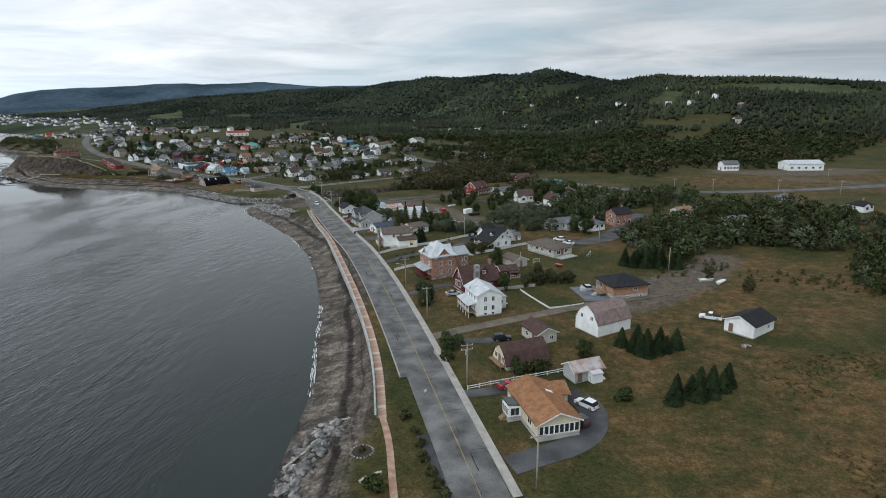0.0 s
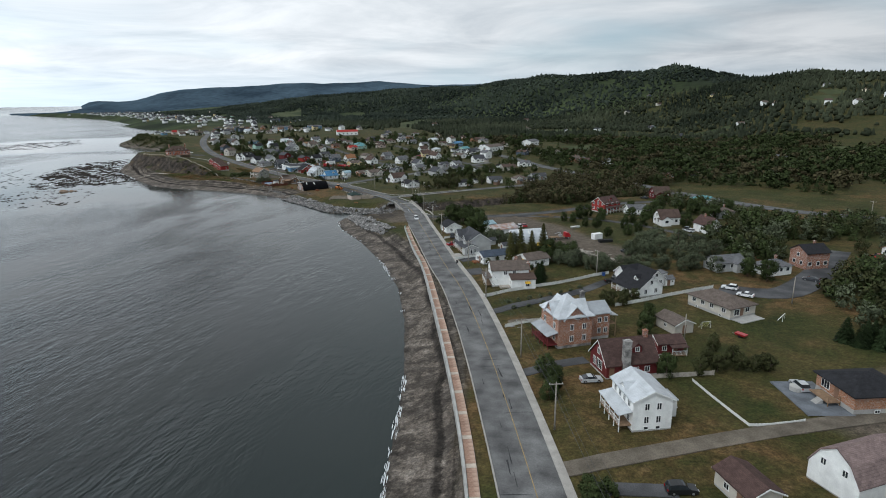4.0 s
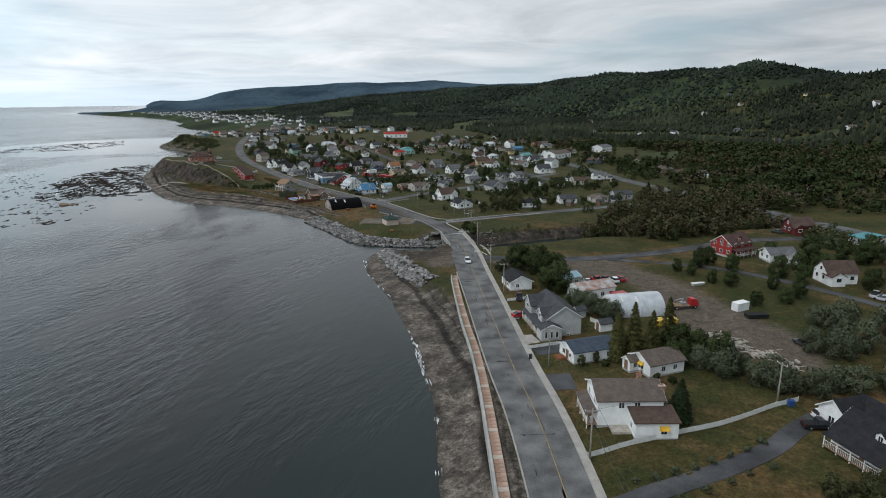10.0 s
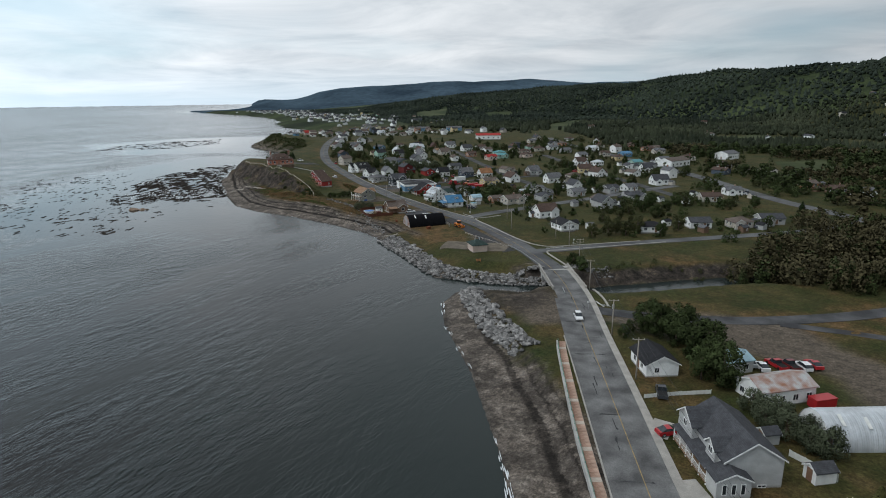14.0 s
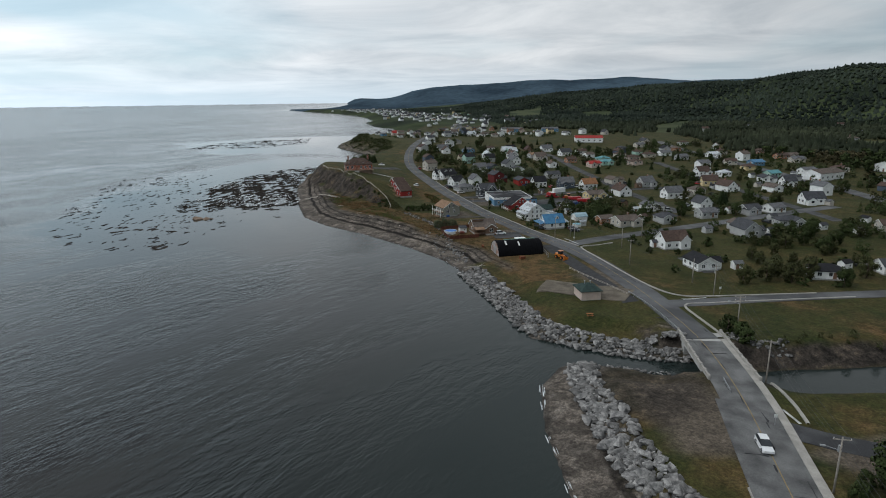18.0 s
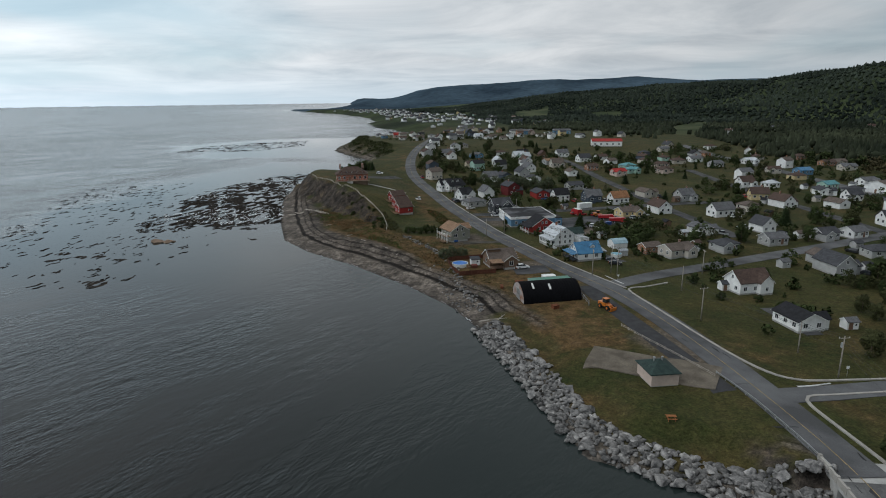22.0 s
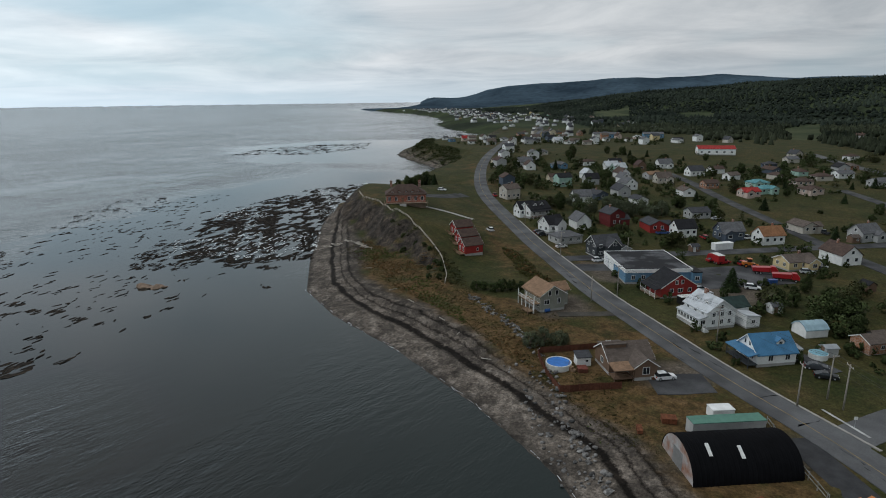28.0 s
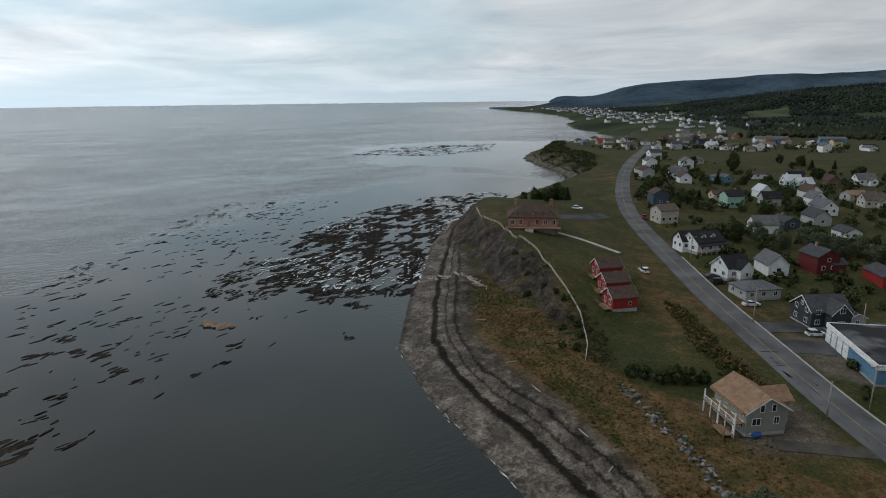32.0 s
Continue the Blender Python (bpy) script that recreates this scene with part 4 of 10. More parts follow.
def volume(root, L, W, hw, rise, wall, roofm, x=0.0, y=0.0, rot=0.0, z=0.0, roof="gable", ov=0.4, found=0.5, wins="auto", door=None, storeys=1, fm=None, pitch2=0.0, lean=False):
    """One block of a house: foundation, walls, roof, windows, door. The ridge runs along local x."""
    base = pose(x, y, z, 0, 0, rot)
    if lean:
        found = -0.8
    key = (L, W, hw, rise, wall.name, roofm.name, roof, ov, found)
    if key not in _vol:
        t = 0.22
        fd = Shape().box(-L / 2 + 0.03, -W / 2 + 0.03, -1.6, L / 2 - 0.03, W / 2 - 0.03, found).mesh("foundation", fm or CONCRETE)
        ws, rs = Shape(), Shape()
        if roof == "gable":
            ws.extrude_x([(-W / 2, found), (W / 2, found), (W / 2, hw), (0, hw + rise), (-W / 2, hw)], -L / 2, L / 2)
            k = rise / (W / 2)
            e, ze = W / 2 + ov, hw - k * ov
            rs.extrude_x([(-e, ze), (0, hw + rise), (e, ze), (e, ze + t), (0, hw + rise + t), (-e, ze + t)], -L / 2 - ov, L / 2 + ov)
        elif roof == "shed":
            ws.extrude_x([(-W / 2, found), (W / 2, found), (W / 2, hw + rise), (-W / 2, hw)], -L / 2, L / 2)
            k = rise / W
            rs.extrude_x([(-W / 2 - ov, hw - k * ov), (W / 2 + ov, hw + rise + k * ov), (W / 2 + ov, hw + rise + k * ov + t), (-W / 2 - ov, hw - k * ov + t)], -L / 2 - ov, L / 2 + ov)
        elif roof == "gambrel":
            a, b_ = W / 2, W * 0.30
            h1, h2 = rise * 0.62, rise
            ws.extrude_x([(-a, found), (a, found), (a, hw), (b_, hw + h1), (0, hw + h2), (-b_, hw + h1), (-a, hw)], -L / 2, L / 2)
            e = a + ov * 0.7
            ze = hw - h1 / (a - b_) * ov * 0.35
            rs.extrude_x([(-e, ze), (-b_, hw + h1), (0, hw + h2), (b_, hw + h1), (e, ze), (e, ze + t), (b_ + 0.08, hw + h1 + t), (0, hw + h2 + t), (-b_ - 0.08, hw + h1 + t), (-e, ze + t)], -L / 2 - ov, L / 2 + ov)
        elif roof == "hip":
            ws.box(-L / 2, -W / 2, found, L / 2, W / 2, hw)
            a, b_ = L / 2 + ov, W / 2 + ov
            r = max(a - b_, 0.02)
            rs.add([(-a, -b_, hw - t), (a, -b_, hw - t), (a, b_, hw - t), (-a, b_, hw - t), (-a, -b_, hw), (a, -b_, hw), (a, b_, hw), (-a, b_, hw), (-r, 0, hw + rise), (r, 0, hw + rise)],
                   [(3, 2, 1, 0), (0, 1, 5, 4), (1, 2, 6, 5), (2, 3, 7, 6), (3, 0, 4, 7), (4, 5, 9, 8), (6, 7, 8, 9), (5, 6, 9), (7, 4, 8)])
        else:
            ws.box(-L / 2, -W / 2, found, L / 2, W / 2, hw)
            rs.box(-L / 2 - ov, -W / 2 - ov, hw, L / 2 + ov, W / 2 + ov, hw + max(rise, 0.25))
        _vol[key] = (fd, ws.mesh("wall", wall), rs.mesh("roof", roofm))
    fd, wm, rm = _vol[key]
    if not lean:
        part("foundation", fd, None, root, at=base)
    part("wall", wm, None, root, at=base)
    part("roof", rm, None, root, at=base)
    if roof == "gable" and ov > 0.15 and not lean:
        # white boards under the verge
        for sx_ in (-1, 1):
            k = rise / (W / 2)
            e, ze = W / 2 + ov, hw - k * ov
            vb = Shape()
            for sy_ in (-1, 1):
                x0, x1 = sx_ * (L / 2 + ov), sx_ * (L / 2 + ov + 0.05)
                ps = [(sy_ * e, ze - 0.08), (0, hw + rise - 0.08), (0, hw + rise + 0.16), (sy_ * e, ze + 0.16)]
                if sy_ > 0:
                    ps = ps[::-1]
                vb.extrude_x(ps, min(x0, x1), max(x0, x1))
            part("verge_board", vb, TRIM, root, at=base)
    if wins == "auto":
        wins = []
        for sd_, ln in (("f", L), ("b", L), ("l", W), ("r", W)):
            n = max(1, int(ln / 3.0))
            for st in range(storeys):
                zc = found + 0.75 + st * 2.6
                wins += [(sd_, -ln / 2 + ln * (i + 0.5) / n, zc, 1.1 if ln > 5 else 0.8, 1.15) for i in range(n)]
        if roof in ("gable", "gambrel") and rise > 2.2:
            wins += [("l", 0, hw + rise * 0.2, 0.8, 1.0), ("r", 0, hw + rise * 0.2, 0.8, 1.0)]
    for sd_, u, zc, ww, wh in wins or ():
        if lean:
            part("window", far_window(ww, wh), None, root, at=base @ side_pose(sd_, L, W, u, zc))
        else:
            place_window(root, base @ side_pose(sd_, L, W, u, zc), ww, wh, 0 if ww < 0.75 else (2 if ww > 2 else 1))
    if door:
        sd_, u = door
        d_ = Shape().box(-0.55, -0.06, 0, 0.55, 0.02, 2.15).box(-0.42, -0.075, 0.08, 0.42, -0.05, 2.05)
        part("door", d_, DOORM if wall is not BROWNS else TRIM, root, at=base @ side_pose(sd_, L, W, u, found))
    return base


def chimney(root, x, y, z0, z1, mat, s=0.5):
    c = Shape().box(x - s, y - s * 0.8, z0, x + s, y + s * 0.8, z1).box(x - s - 0.1, y - s * 0.8 - 0.1, z1, x + s + 0.1, y + s * 0.8 + 0.1, z1 + 0.15)
    c.box(x - s * 0.5, y - s * 0.4, z1 + 0.15, x + s * 0.5, y + s * 0.4, z1 + 0.35)
    return part("chimney", c, mat, root)


def dormer(root, x, y, z, w, h, depth, wall, roofm, face=-1, base=None):
    """A gabled dormer that looks to face (-1: -y, 1: +y)."""
    m = (base or Matrix()) @ pose(x, y, z, 0, 0, 0 if face < 0 else 180)
    b = Shape()
    b.add([(-w / 2, 0, 0), (w / 2, 0, 0), (w / 2, 0, h), (0, 0, h + w * 0.42), (-w / 2, 0, h), (-w / 2, depth, h * 0.9), (w / 2, depth, h * 0.9), (0, depth, h + w * 0.42), (-w / 2, depth, 0), (w / 2, depth, 0)],
          [(0, 1, 2, 3, 4), (1, 9, 6, 2), (8, 0, 4, 5), (2, 6, 7, 3), (5, 4, 3, 7), (9, 8, 5, 7, 6)])
    d = part("dormer", b, wall, root, at=m)
    r, o = Shape(), 0.22
    k = 0.84
    for s_ in (-1, 1):
        a = [(s_ * (w / 2 + o), -o, h - k * o), (0, -o, h + w * 0.42), (0, depth, h + w * 0.42), (s_ * (w / 2 + o), depth, h - k * o)]
        b_ = [(p[0], p[1], p[2] + 0.14) for p in a]
        q = [(0, 1, 2, 3), (7, 6, 5, 4), (0, 4, 5, 1), (2, 6, 7, 3), (3, 7, 4, 0)]
        r.add(a + b_, q if s_ < 0 else [tuple(reversed(f)) for f in q])
    part("dormer_roof", r, roofm, d)
    place_window(root, m @ pose(0, -0.01, h * 0.25), w * 0.42, h * 0.75, 1)


def porch(root, base, x0, x1, y0, y1, floor, top, wood=None, roofm=None, fall=0.5, side=-1, rail=True):
    """Deck with posts, a rail and, if roofm is given, a lean-to roof that falls outwards (side: -1 to -y)."""
    wood = wood or TRIM
    part("deck", Shape().box(x0, y0, floor - 0.18, x1, y1, floor), WOOD if wood is TRIM else wood, root, at=base)
    yo = y0 if side < 0 else y1
    yi = y1 if side < 0 else y0
    n = max(2, int((x1 - x0) / 2.2) + 1)
    for i in range(n):
        xx = x0 + 0.1 + (x1 - x0 - 0.2) * i / (n - 1)
        part("post", Shape().box(xx - 0.07, yo - side * 0.1 - 0.07, -1.0, xx + 0.07, yo - side * 0.1 + 0.07, (top - fall if roofm else floor + 1.0)), wood, root, at=base)
    if rail:
        rl = Shape().box(x0, yo - side * 0.1 - 0.03, floor + 0.9, x1, yo - side * 0.1 + 0.03, floor + 0.98)
        k = int((x1 - x0) / 0.3)
        for i in range(k):
            xx = x0 + (x1 - x0) * (i + 0.5) / k
            rl.box(xx - 0.02, yo - side * 0.1 - 0.02, floor, xx + 0.02, yo - side * 0.1 + 0.02, floor + 0.9)
        part("railing", rl, wood, root, at=base)
    if roofm:
        r = Shape()
        a = [(x0 - 0.2, yi, top), (x1 + 0.2, yi, top), (x1 + 0.2, yo + side * 0.25, top - fall), (x0 - 0.2, yo + side * 0.25, top - fall)]
        b_ = [(p[0], p[1], p[2] - 0.14) for p in a]
        f = [(3, 2, 1, 0), (4, 5, 6, 7), (0, 1, 5, 4), (1, 2, 6, 5), (2, 3, 7, 6), (3, 0, 4, 7)]
        r.add(a + b_, f if side > 0 else [tuple(reversed(q)) for q in f])
        part("porch_roof", r, roofm, root, at=base)


def steps(root, base, x, y, floor, n=4, w=1.2, dy=-1, mat=None):
    s = Shape()
    for i in range(n):
        z = floor * (n - i) / (n + 1)
        s.box(x - w / 2, min(y + dy * 0.28 * i, y + dy * 0.28 * (i + 1)), -0.5, x + w / 2, max(y + dy * 0.28 * i, y + dy * 0.28 * (i + 1)), z)
    part("steps", s, mat or WOOD, root, at=base)


def ground_low(x, y, r=5.0):
    a = np.array([0, 1.57, 3.14, 4.71])
    return float(land_height(x + r * np.cos(a), y + r * np.sin(a)).mean())


def home(name, x, y, rot, label, category="house", group="", r=5.0, z=None):
    return thing(name, x, y, rot, label, category, group, z=ground_low(x, y, r) if z is None else z)


# --- houses along the coast road, south to north ---
h = home("bungalow", 18.2, 98.5, 104, "cream bungalow with orange-brown shingle roof and glazed sunroom")
b = volume(h, 14.6, 8.0, 3.3, 1.75, CREAM, R_ORANGE, found=0.9, wins=[("b", u, 1.6, 1.5, 1.1) for u in (-4.5, -1.5, 3.8)] + [("f", u, 1.6, 1.2, 1.1) for u in (-1, 4)] + [("l", -3.3 + 0.95 * i, 1.25, 0.72, 1.55) for i in range(8)], door=("f", 1.4))
volume(h, 5.2, 5.0, 3.3, 1.3, CREAM, R_ORANGE, x=4.3, y=-3.4, rot=90, found=0.9, wins=[("l", 0, 1.6, 1.2, 1.1)])
part("skylight", Shape().box(-0.4, -0.7, 0, 0.4, 0.7, 0.12), TRIM, h, at=pose(1.6, -2.0, 4.35, 24, 0, 0))
volume(h, 3.0, 2.6, 2.9, 0.4, TRIM, GLASS, x=1.8, y=5.2, rot=0, roof="shed", found=0.9, ov=0.1, wins=[("b", u, 1.2, 0.75, 1.4) for u in (-1, 0, 1)] + [("l", 0, 1.2, 1.6, 1.4)])
steps(h, pose(1.8, 6.5, 0), 0, 0, 0.9, 4, 1.3, 1)
h = home("shed", 29.6, 114.6, 20, "pale grey shed with rust-streaked white metal roof", "shed", r=3)
volume(h, 6.8, 4.4, 2.5, 1.3, GREYS, R_RUST, found=0.15, wins=[("f", 0.2, 1.1, 0.7, 0.8), ("f", 2.4, 1.1, 0.6, 0.7)], door=("f", -2.2))
volume(h, 2.4, 1.8, 2.0, 0.3, WHITE, R_WHITE, x=1.0, y=-3.0, roof="shed", found=0.1, ov=0.12, wins=[])
steps(h, Matrix(), 3.0, -2.3, 0.6, 4, 1.0, -1, TRIM)
h = home("barn", 40.6, 140.2, 29, "white barn with faded pink gambrel roof", "barn")
volume(h, 11.0, 8.0, 3.0, 4.2, WHITE, R_PINK, roof="gambrel", found=0.1, ov=0.2, wins=[("l", -1.7, 3.6, 0.75, 0.95), ("l", 1.7, 3.6, 0.75, 0.95)], door=("r", 0))
h = home("farmhouse", 11.4, 155.9, 107, "white two-storey house with pale metal roof and side porch")
b = volume(h, 9.4, 7.2, 5.9, 1.7, WHITE, R_WHITE, found=0.3, wins=[("l", u, zc, 0.75, 1.2) for u in (-1.1, 1.1) for zc in (1.6, 4.1)] + [("l", u, 0.35, 0.7, 0.5) for u in (-1.1, 1.1)] + [("b", u, zc, 0.8, 1.2) for u in (-3, -1, 1, 3) for zc in (1.4, 4.2)] + [("f", u, zc, 0.8, 1.2) for u in (-2, 2) for zc in (1.4, 4.2)], door=("b", 0))
dormer(h, 0.2, 3.4, 5.2, 2.4, 1.0, 2.4, WHITE, R_WHITE, 1)
porch(h, b, -4.4, 4.4, 3.65, 6.0, 1.3, 3.9, TRIM, R_WHITE, 0.5, 1)
volume(h, 4.0, 3.0, 3.6, 0.6, WHITE, R_GALV, x=1.0, y=-5.0, roof="hip", found=0.3, ov=0.2, wins=[("l", 0, 1.6, 0.9, 1.0)])
steps(h, Matrix(), 2.6, -6.5, 1.6, 7, 1.2, -1, TRIM)
h = home("cabin", 23.6, 135.0, 112, "small beige cabin with brown shingle roof", r=3)
volume(h, 7.4, 5.4, 2.7, 1.3, BEIGE, R_MAROON, found=0.2, wins=[("l", -1.2, 1.0, 0.8, 0.9), ("l", 1.2, 1.0, 0.8, 0.9), ("b", -1, 1.0, 1.0, 0.9)], door=("b", 1.8))
h = home("cabin", 17.6, 123.4, 21, "brown gambrel-roofed house with cream gable", r=4)
volume(h, 10.6, 7.0, 0.9, 3.9, CREAM, R_MAROON, roof="gambrel", found=0.3, ov=0.25, wins=[("l", -1.6, 1.2, 1.1, 1.2), ("l", 1.6, 1.2, 1.1, 1.2)], door=("l", 0))
porch(h, Matrix(), -6.6, -5.4, -3.0, 3.0, 0.7, 3.0, WOOD, None)
h = home("bungalow", 53.5, 167.9, 14, "orange-brown brick bungalow with black hip roof")
b = volume(h, 11.2, 10.2, 3.8, 2.3, BRICK2, R_BLACK, roof="hip", found=1.1, ov=0.6, wins=[("f", 1.5, 2.3, 1.0, 0.8), ("f", -1, 0.3, 0.9, 0.5), ("f", 3.5, 0.3, 0.9, 0.5), ("l", -2.5, 1.7, 2.1, 1.5), ("r", 1, 2, 1.2, 1.1)], door=("l", 0.5))
porch(h, b, -8.2, -5.7, -2.0, 3.2, 1.0, 3.6, WOOD, None)
steps(h, Matrix() @ pose(-8.2, 0, 0, 0, 0, 90), 0, 0, 1.0, 5, 1.5, 1, CONCRETE)
part("retaining_wall", Shape().tube((-9.5, 5.0, -0.4), (-9.5, 5.0, 0.9), 1.3, 1.3, 14), CONCRETE, h)
h = home("garage", 75.9, 136.9, 35, "white panelled garage with black gable roof", "garage")
volume(h, 9.5, 7.4, 3.0, 1.7, WHITE, R_BLACK, found=0.15, wins=[("f", 2, 1.2, 0.8, 0.8)], door=("l", -2))
h = home("house", 10.6, 175.9, 21, "dark red house with maroon roof and stone chimney")
b = volume(h, 11.6, 7.8, 3.3, 4.0, MAROON, R_MAROON, found=0.4, wins=[("l", -1.8, 1.2, 1.0, 1.7), ("l", 0.6, 1.2, 2.2, 1.9), ("l", 0, 4.3, 0.9, 1.2), ("f", 0.9, 1.1, 1.0, 1.1), ("f", 3.4, 1.1, 1.0, 1.1), ("r", 0, 4.2, 0.9, 1.0)], door=("f", -4.6))
chimney(h, -1.6, -4.1, 0, 8.4, ROCKM, 0.75)
chimney(h, 4.6, 0.0, 6, 8.6, BRICK3, 0.45)
dormer(h, 1.6, -2.6, 4.9, 2.0, 1.2, 2.2, MAROON, R_MAROON)
h = home("annex", 21.5, 188.0, 16, "small dark red outbuilding with porch rail", "shed", r=3)
b = volume(h, 6.0, 5.0, 2.7, 1.1, MAROON, R_MAROON, found=0.3, wins=[("f", -1.6, 1.1, 0.9, 1.0)], door=("f", 1.0))
porch(h, b, -0.4, 3.2, -4.0, -2.5, 0.4, 2.6, TRIM, R_MAROON, 0.3)
h = home("brick_mansion", -1.3, 190.8, 25, "three-storey orange brick house with white metal hip roof")
b = volume(h, 8.6, 9.6, 7.6, 4.3, BRICK, R_WHITE, roof="hip", found=0.7, ov=0.5, fm=ROCKM, wins=[("f", u, zc, 0.8, 1.3) for u in (-0.9, 2.3) for zc in (1.6, 4.4)] + [("f", 0.6, 7.0, 1.4, 1.0)] + [("l", u, zc, 0.9, 1.4) for u in (-2.6, 2.6) for zc in (1.6, 4.4)] + [("l", 0, 7.6, 1.2, 1.2), ("r", 0, 4.4, 0.9, 1.3), ("b", 0, 4.4, 0.9, 1.3)], door=("l", 0))
for rot_, L_ in ((90, 9.7), (0, 8.7)):
    gb = Shape()
    w_ = 5.4 if rot_ else 5.0
    gb.extrude_x([(-w_ / 2, 7.2), (w_ / 2, 7.2), (0, 10.0)], -L_ / 2 - 0.02, L_ / 2 + 0.02)
    part("gable", gb, BRICK, h, at=pose(0, 0, 0, 0, 0, rot_))
    gr, k = Shape(), 2.8 / (w_ / 2)
    e = w_ / 2 + 0.45
    gr.extrude_x([(-e, 7.2 - k * 0.45), (0, 10.0), (e, 7.2 - k * 0.45), (e, 7.45 - k * 0.45), (0, 10.25), (-e, 7.45 - k * 0.45)], -L_ / 2 - 0.45, L_ / 2 + 0.45)
    part("gable_roof", gr, R_WHITE, h, at=pose(0, 0, 0, 0, 0, rot_))
porch(h, pose(-4.3, 0, 0, 0, 0, -90), -4.6, 4.6, -2.6, 0, 1.1, 4.1, MAROON, R_GALV, 0.7, -1)
volume(h, 6.4, 7.0, 6.6, 1.8, BRICK, R_GALV, x=7.4, y=1.6, rot=0, found=0.7, wins=[("f", u, zc, 0.8, 1.2) for u in (0.5, 2.2) for zc in (1.6, 4.3)] + [("r", u, zc, 0.8, 1.2) for u in (-1.8, 1.8) for zc in (1.6, 4.3)])
chimney(h, 4.6, 1.2, 7, 11.4, ROCKM, 0.5)
porch(h, pose(10.6, 1.6, 0, 0, 0, 90), -3, 3, -2.2, 0, 3.4, 5.9, WOOD, R_GALV, 0.4, -1)
h = home("bungalow", 41.3, 219.0, 124, "cream bungalow with grey-brown hip roof and patio")
b = volume(h, 14.4, 9.2, 3.2, 2.1, BEIGE, R_BROWN2, roof="hip", found=0.7, ov=0.5, wins=[("b", u, 1.6, 1.2, 1.1) for u in (-5, -2, 1, 5)] + [("b", u, 0.2, 0.7, 0.4) for u in (-4, 4)] + [("l", -2.4, 1.1, 1.8, 1.5), ("l", 1.5, 1.5, 1.4, 1.2)], door=("l", -0.5))
part("patio", Shape().box(-10.6, -4.2, -0.8, -7.2, 4.0, 0.25), CONCRETE, h)
h = home("garage", 26.0, 202.2, 118, "beige garage with grey shingle roof", "garage", r=3)
volume(h, 7.4, 5.4, 2.6, 1.2, BEIGE, R_BROWN2, found=0.15, wins=[("b", 0, 1.1, 0.8, 0.8)], door=("l", 0))
h = home("cottage", 21.4, 232.4, -59, "white cottage with black shingle roof and dormers")
b = volume(h, 11.0, 8.2, 3.0, 3.0, WHITE, R_BLACK, found=0.35, wins=[("f", u, 1.0, 0.9, 1.3) for u in (-3.9, -2.6, -1.3, 1.6)] + [("r", u, 1.0, 0.9, 1.3) for u in (-2, 1.6)] + [("r", 0, 3.7, 0.8, 1.1), ("l", -1.6, 1.1, 1.0, 1.2)], door=("f", 0.3))
porch(h, b, -5.2, 4.6, -6.2, -4.1, 0.5, 3.0, TRIM, R_BLACK, 0.5)
dormer(h, 1.4, -2.6, 3.9, 1.7, 1.2, 2.0, WHITE, R_BLACK)
volume(h, 8.6, 6.2, 3.0, 2.3, WHITE, R_BLACK, x=-5.0, y=7.0, rot=0, found=0.35)
volume(h, 6.4, 5.6, 3.2, 2.2, WHITE, R_BLACK, x=-9.4, y=3.4, rot=90, found=0.3)
volume(h, 3.4, 2.8, 2.4, 0.4, WHITE, R_GREY, x=-6.5, y=13.4, roof="shed", found=0.2, ov=0.2, wins=[("f", 0, 1.1, 0.6, 0.7)])
h = home("house", -18.6, 236.4, 15, "white two-storey house with brown roof and low front wing")
b = volume(h, 11.6, 8.2, 5.2, 1.9, WHITE, R_BROWN2, found=0.3, wins=[("f", -1.6, 3.7, 0.9, 1.1), ("f", 1.2, 3.7, 0.9, 1.1), ("l", -2, 3.6, 0.9, 1.1), ("l", 2, 3.6, 0.9, 1.1), ("l", 0, 1.2, 1.6, 1.3)] + [("b", u, zc, 0.9, 1.1) for u in (-3, 0, 3) for zc in (1.2, 3.7)], door=("l", -2.6))
chimney(h, 2.6, 0.4, 6.4, 8.0, BRICK3, 0.4)
chimney(h, 6.2, -1.4, 0, 6.6, BRICK3, 0.55)
porch(h, b @ pose(-5.8, 0, 0, 0, 0, -90), -4.0, 4.0, -1.9, 0, 0.5, 3.0, TRIM, R_BROWN2, 0.4, -1)
volume(h, 7.4, 4.4, 3.2, 0.7, WHITE, R_BROWN, x=3.4, y=-6.2, roof="shed", found=0.25, ov=0.3, wins=[("f", 1.2, 1.1, 1.0, 1.0), ("l", 0, 1.2, 0.8, 1.0)])
part("awning", Shape().extrude_x([(-0.7, 0), (0, 0), (0, 0.6)], -0.8, 0.8), material("yellow_awning_cloth", (0.6, 0.36, 0.04), 0.8), h, at=pose(4.6, -8.42, 2.0))
part("deck", Shape().box(-3.6, -6.6, -0.6, -0.4, -4.1, 0.4), GREYWOOD, h)
h = home("bungalow", -11.2, 258.6, 35, "white bungalow with brown roof and yellow awning")
volume(h, 8.8, 6.8, 2.9, 1.6, WHITE, R_BROWN2, found=0.4, wins=[("l", 0.4, 1.1, 1.6, 1.1), ("f", -1, 1.2, 0.9, 1.0), ("f", 2, 1.2, 0.9, 1.0)])
volume(h, 2.6, 2.6, 2.5, 0.9, WHITE, R_BROWN2, x=-5.4, y=1.6, found=0.4, ov=0.2, wins=[("f", 0, 1.1, 0.8, 1.0)], door=("l", 0))
part("awning", Shape().extrude_x([(-0.7, 0), (0, 0), (0, 0.6)], -0.9, 0.9), material("mustard_awning_cloth", (0.6, 0.36, 0.04), 0.8), h, at=pose(-4.45, -0.4, 2.1, 0, 0, -90))
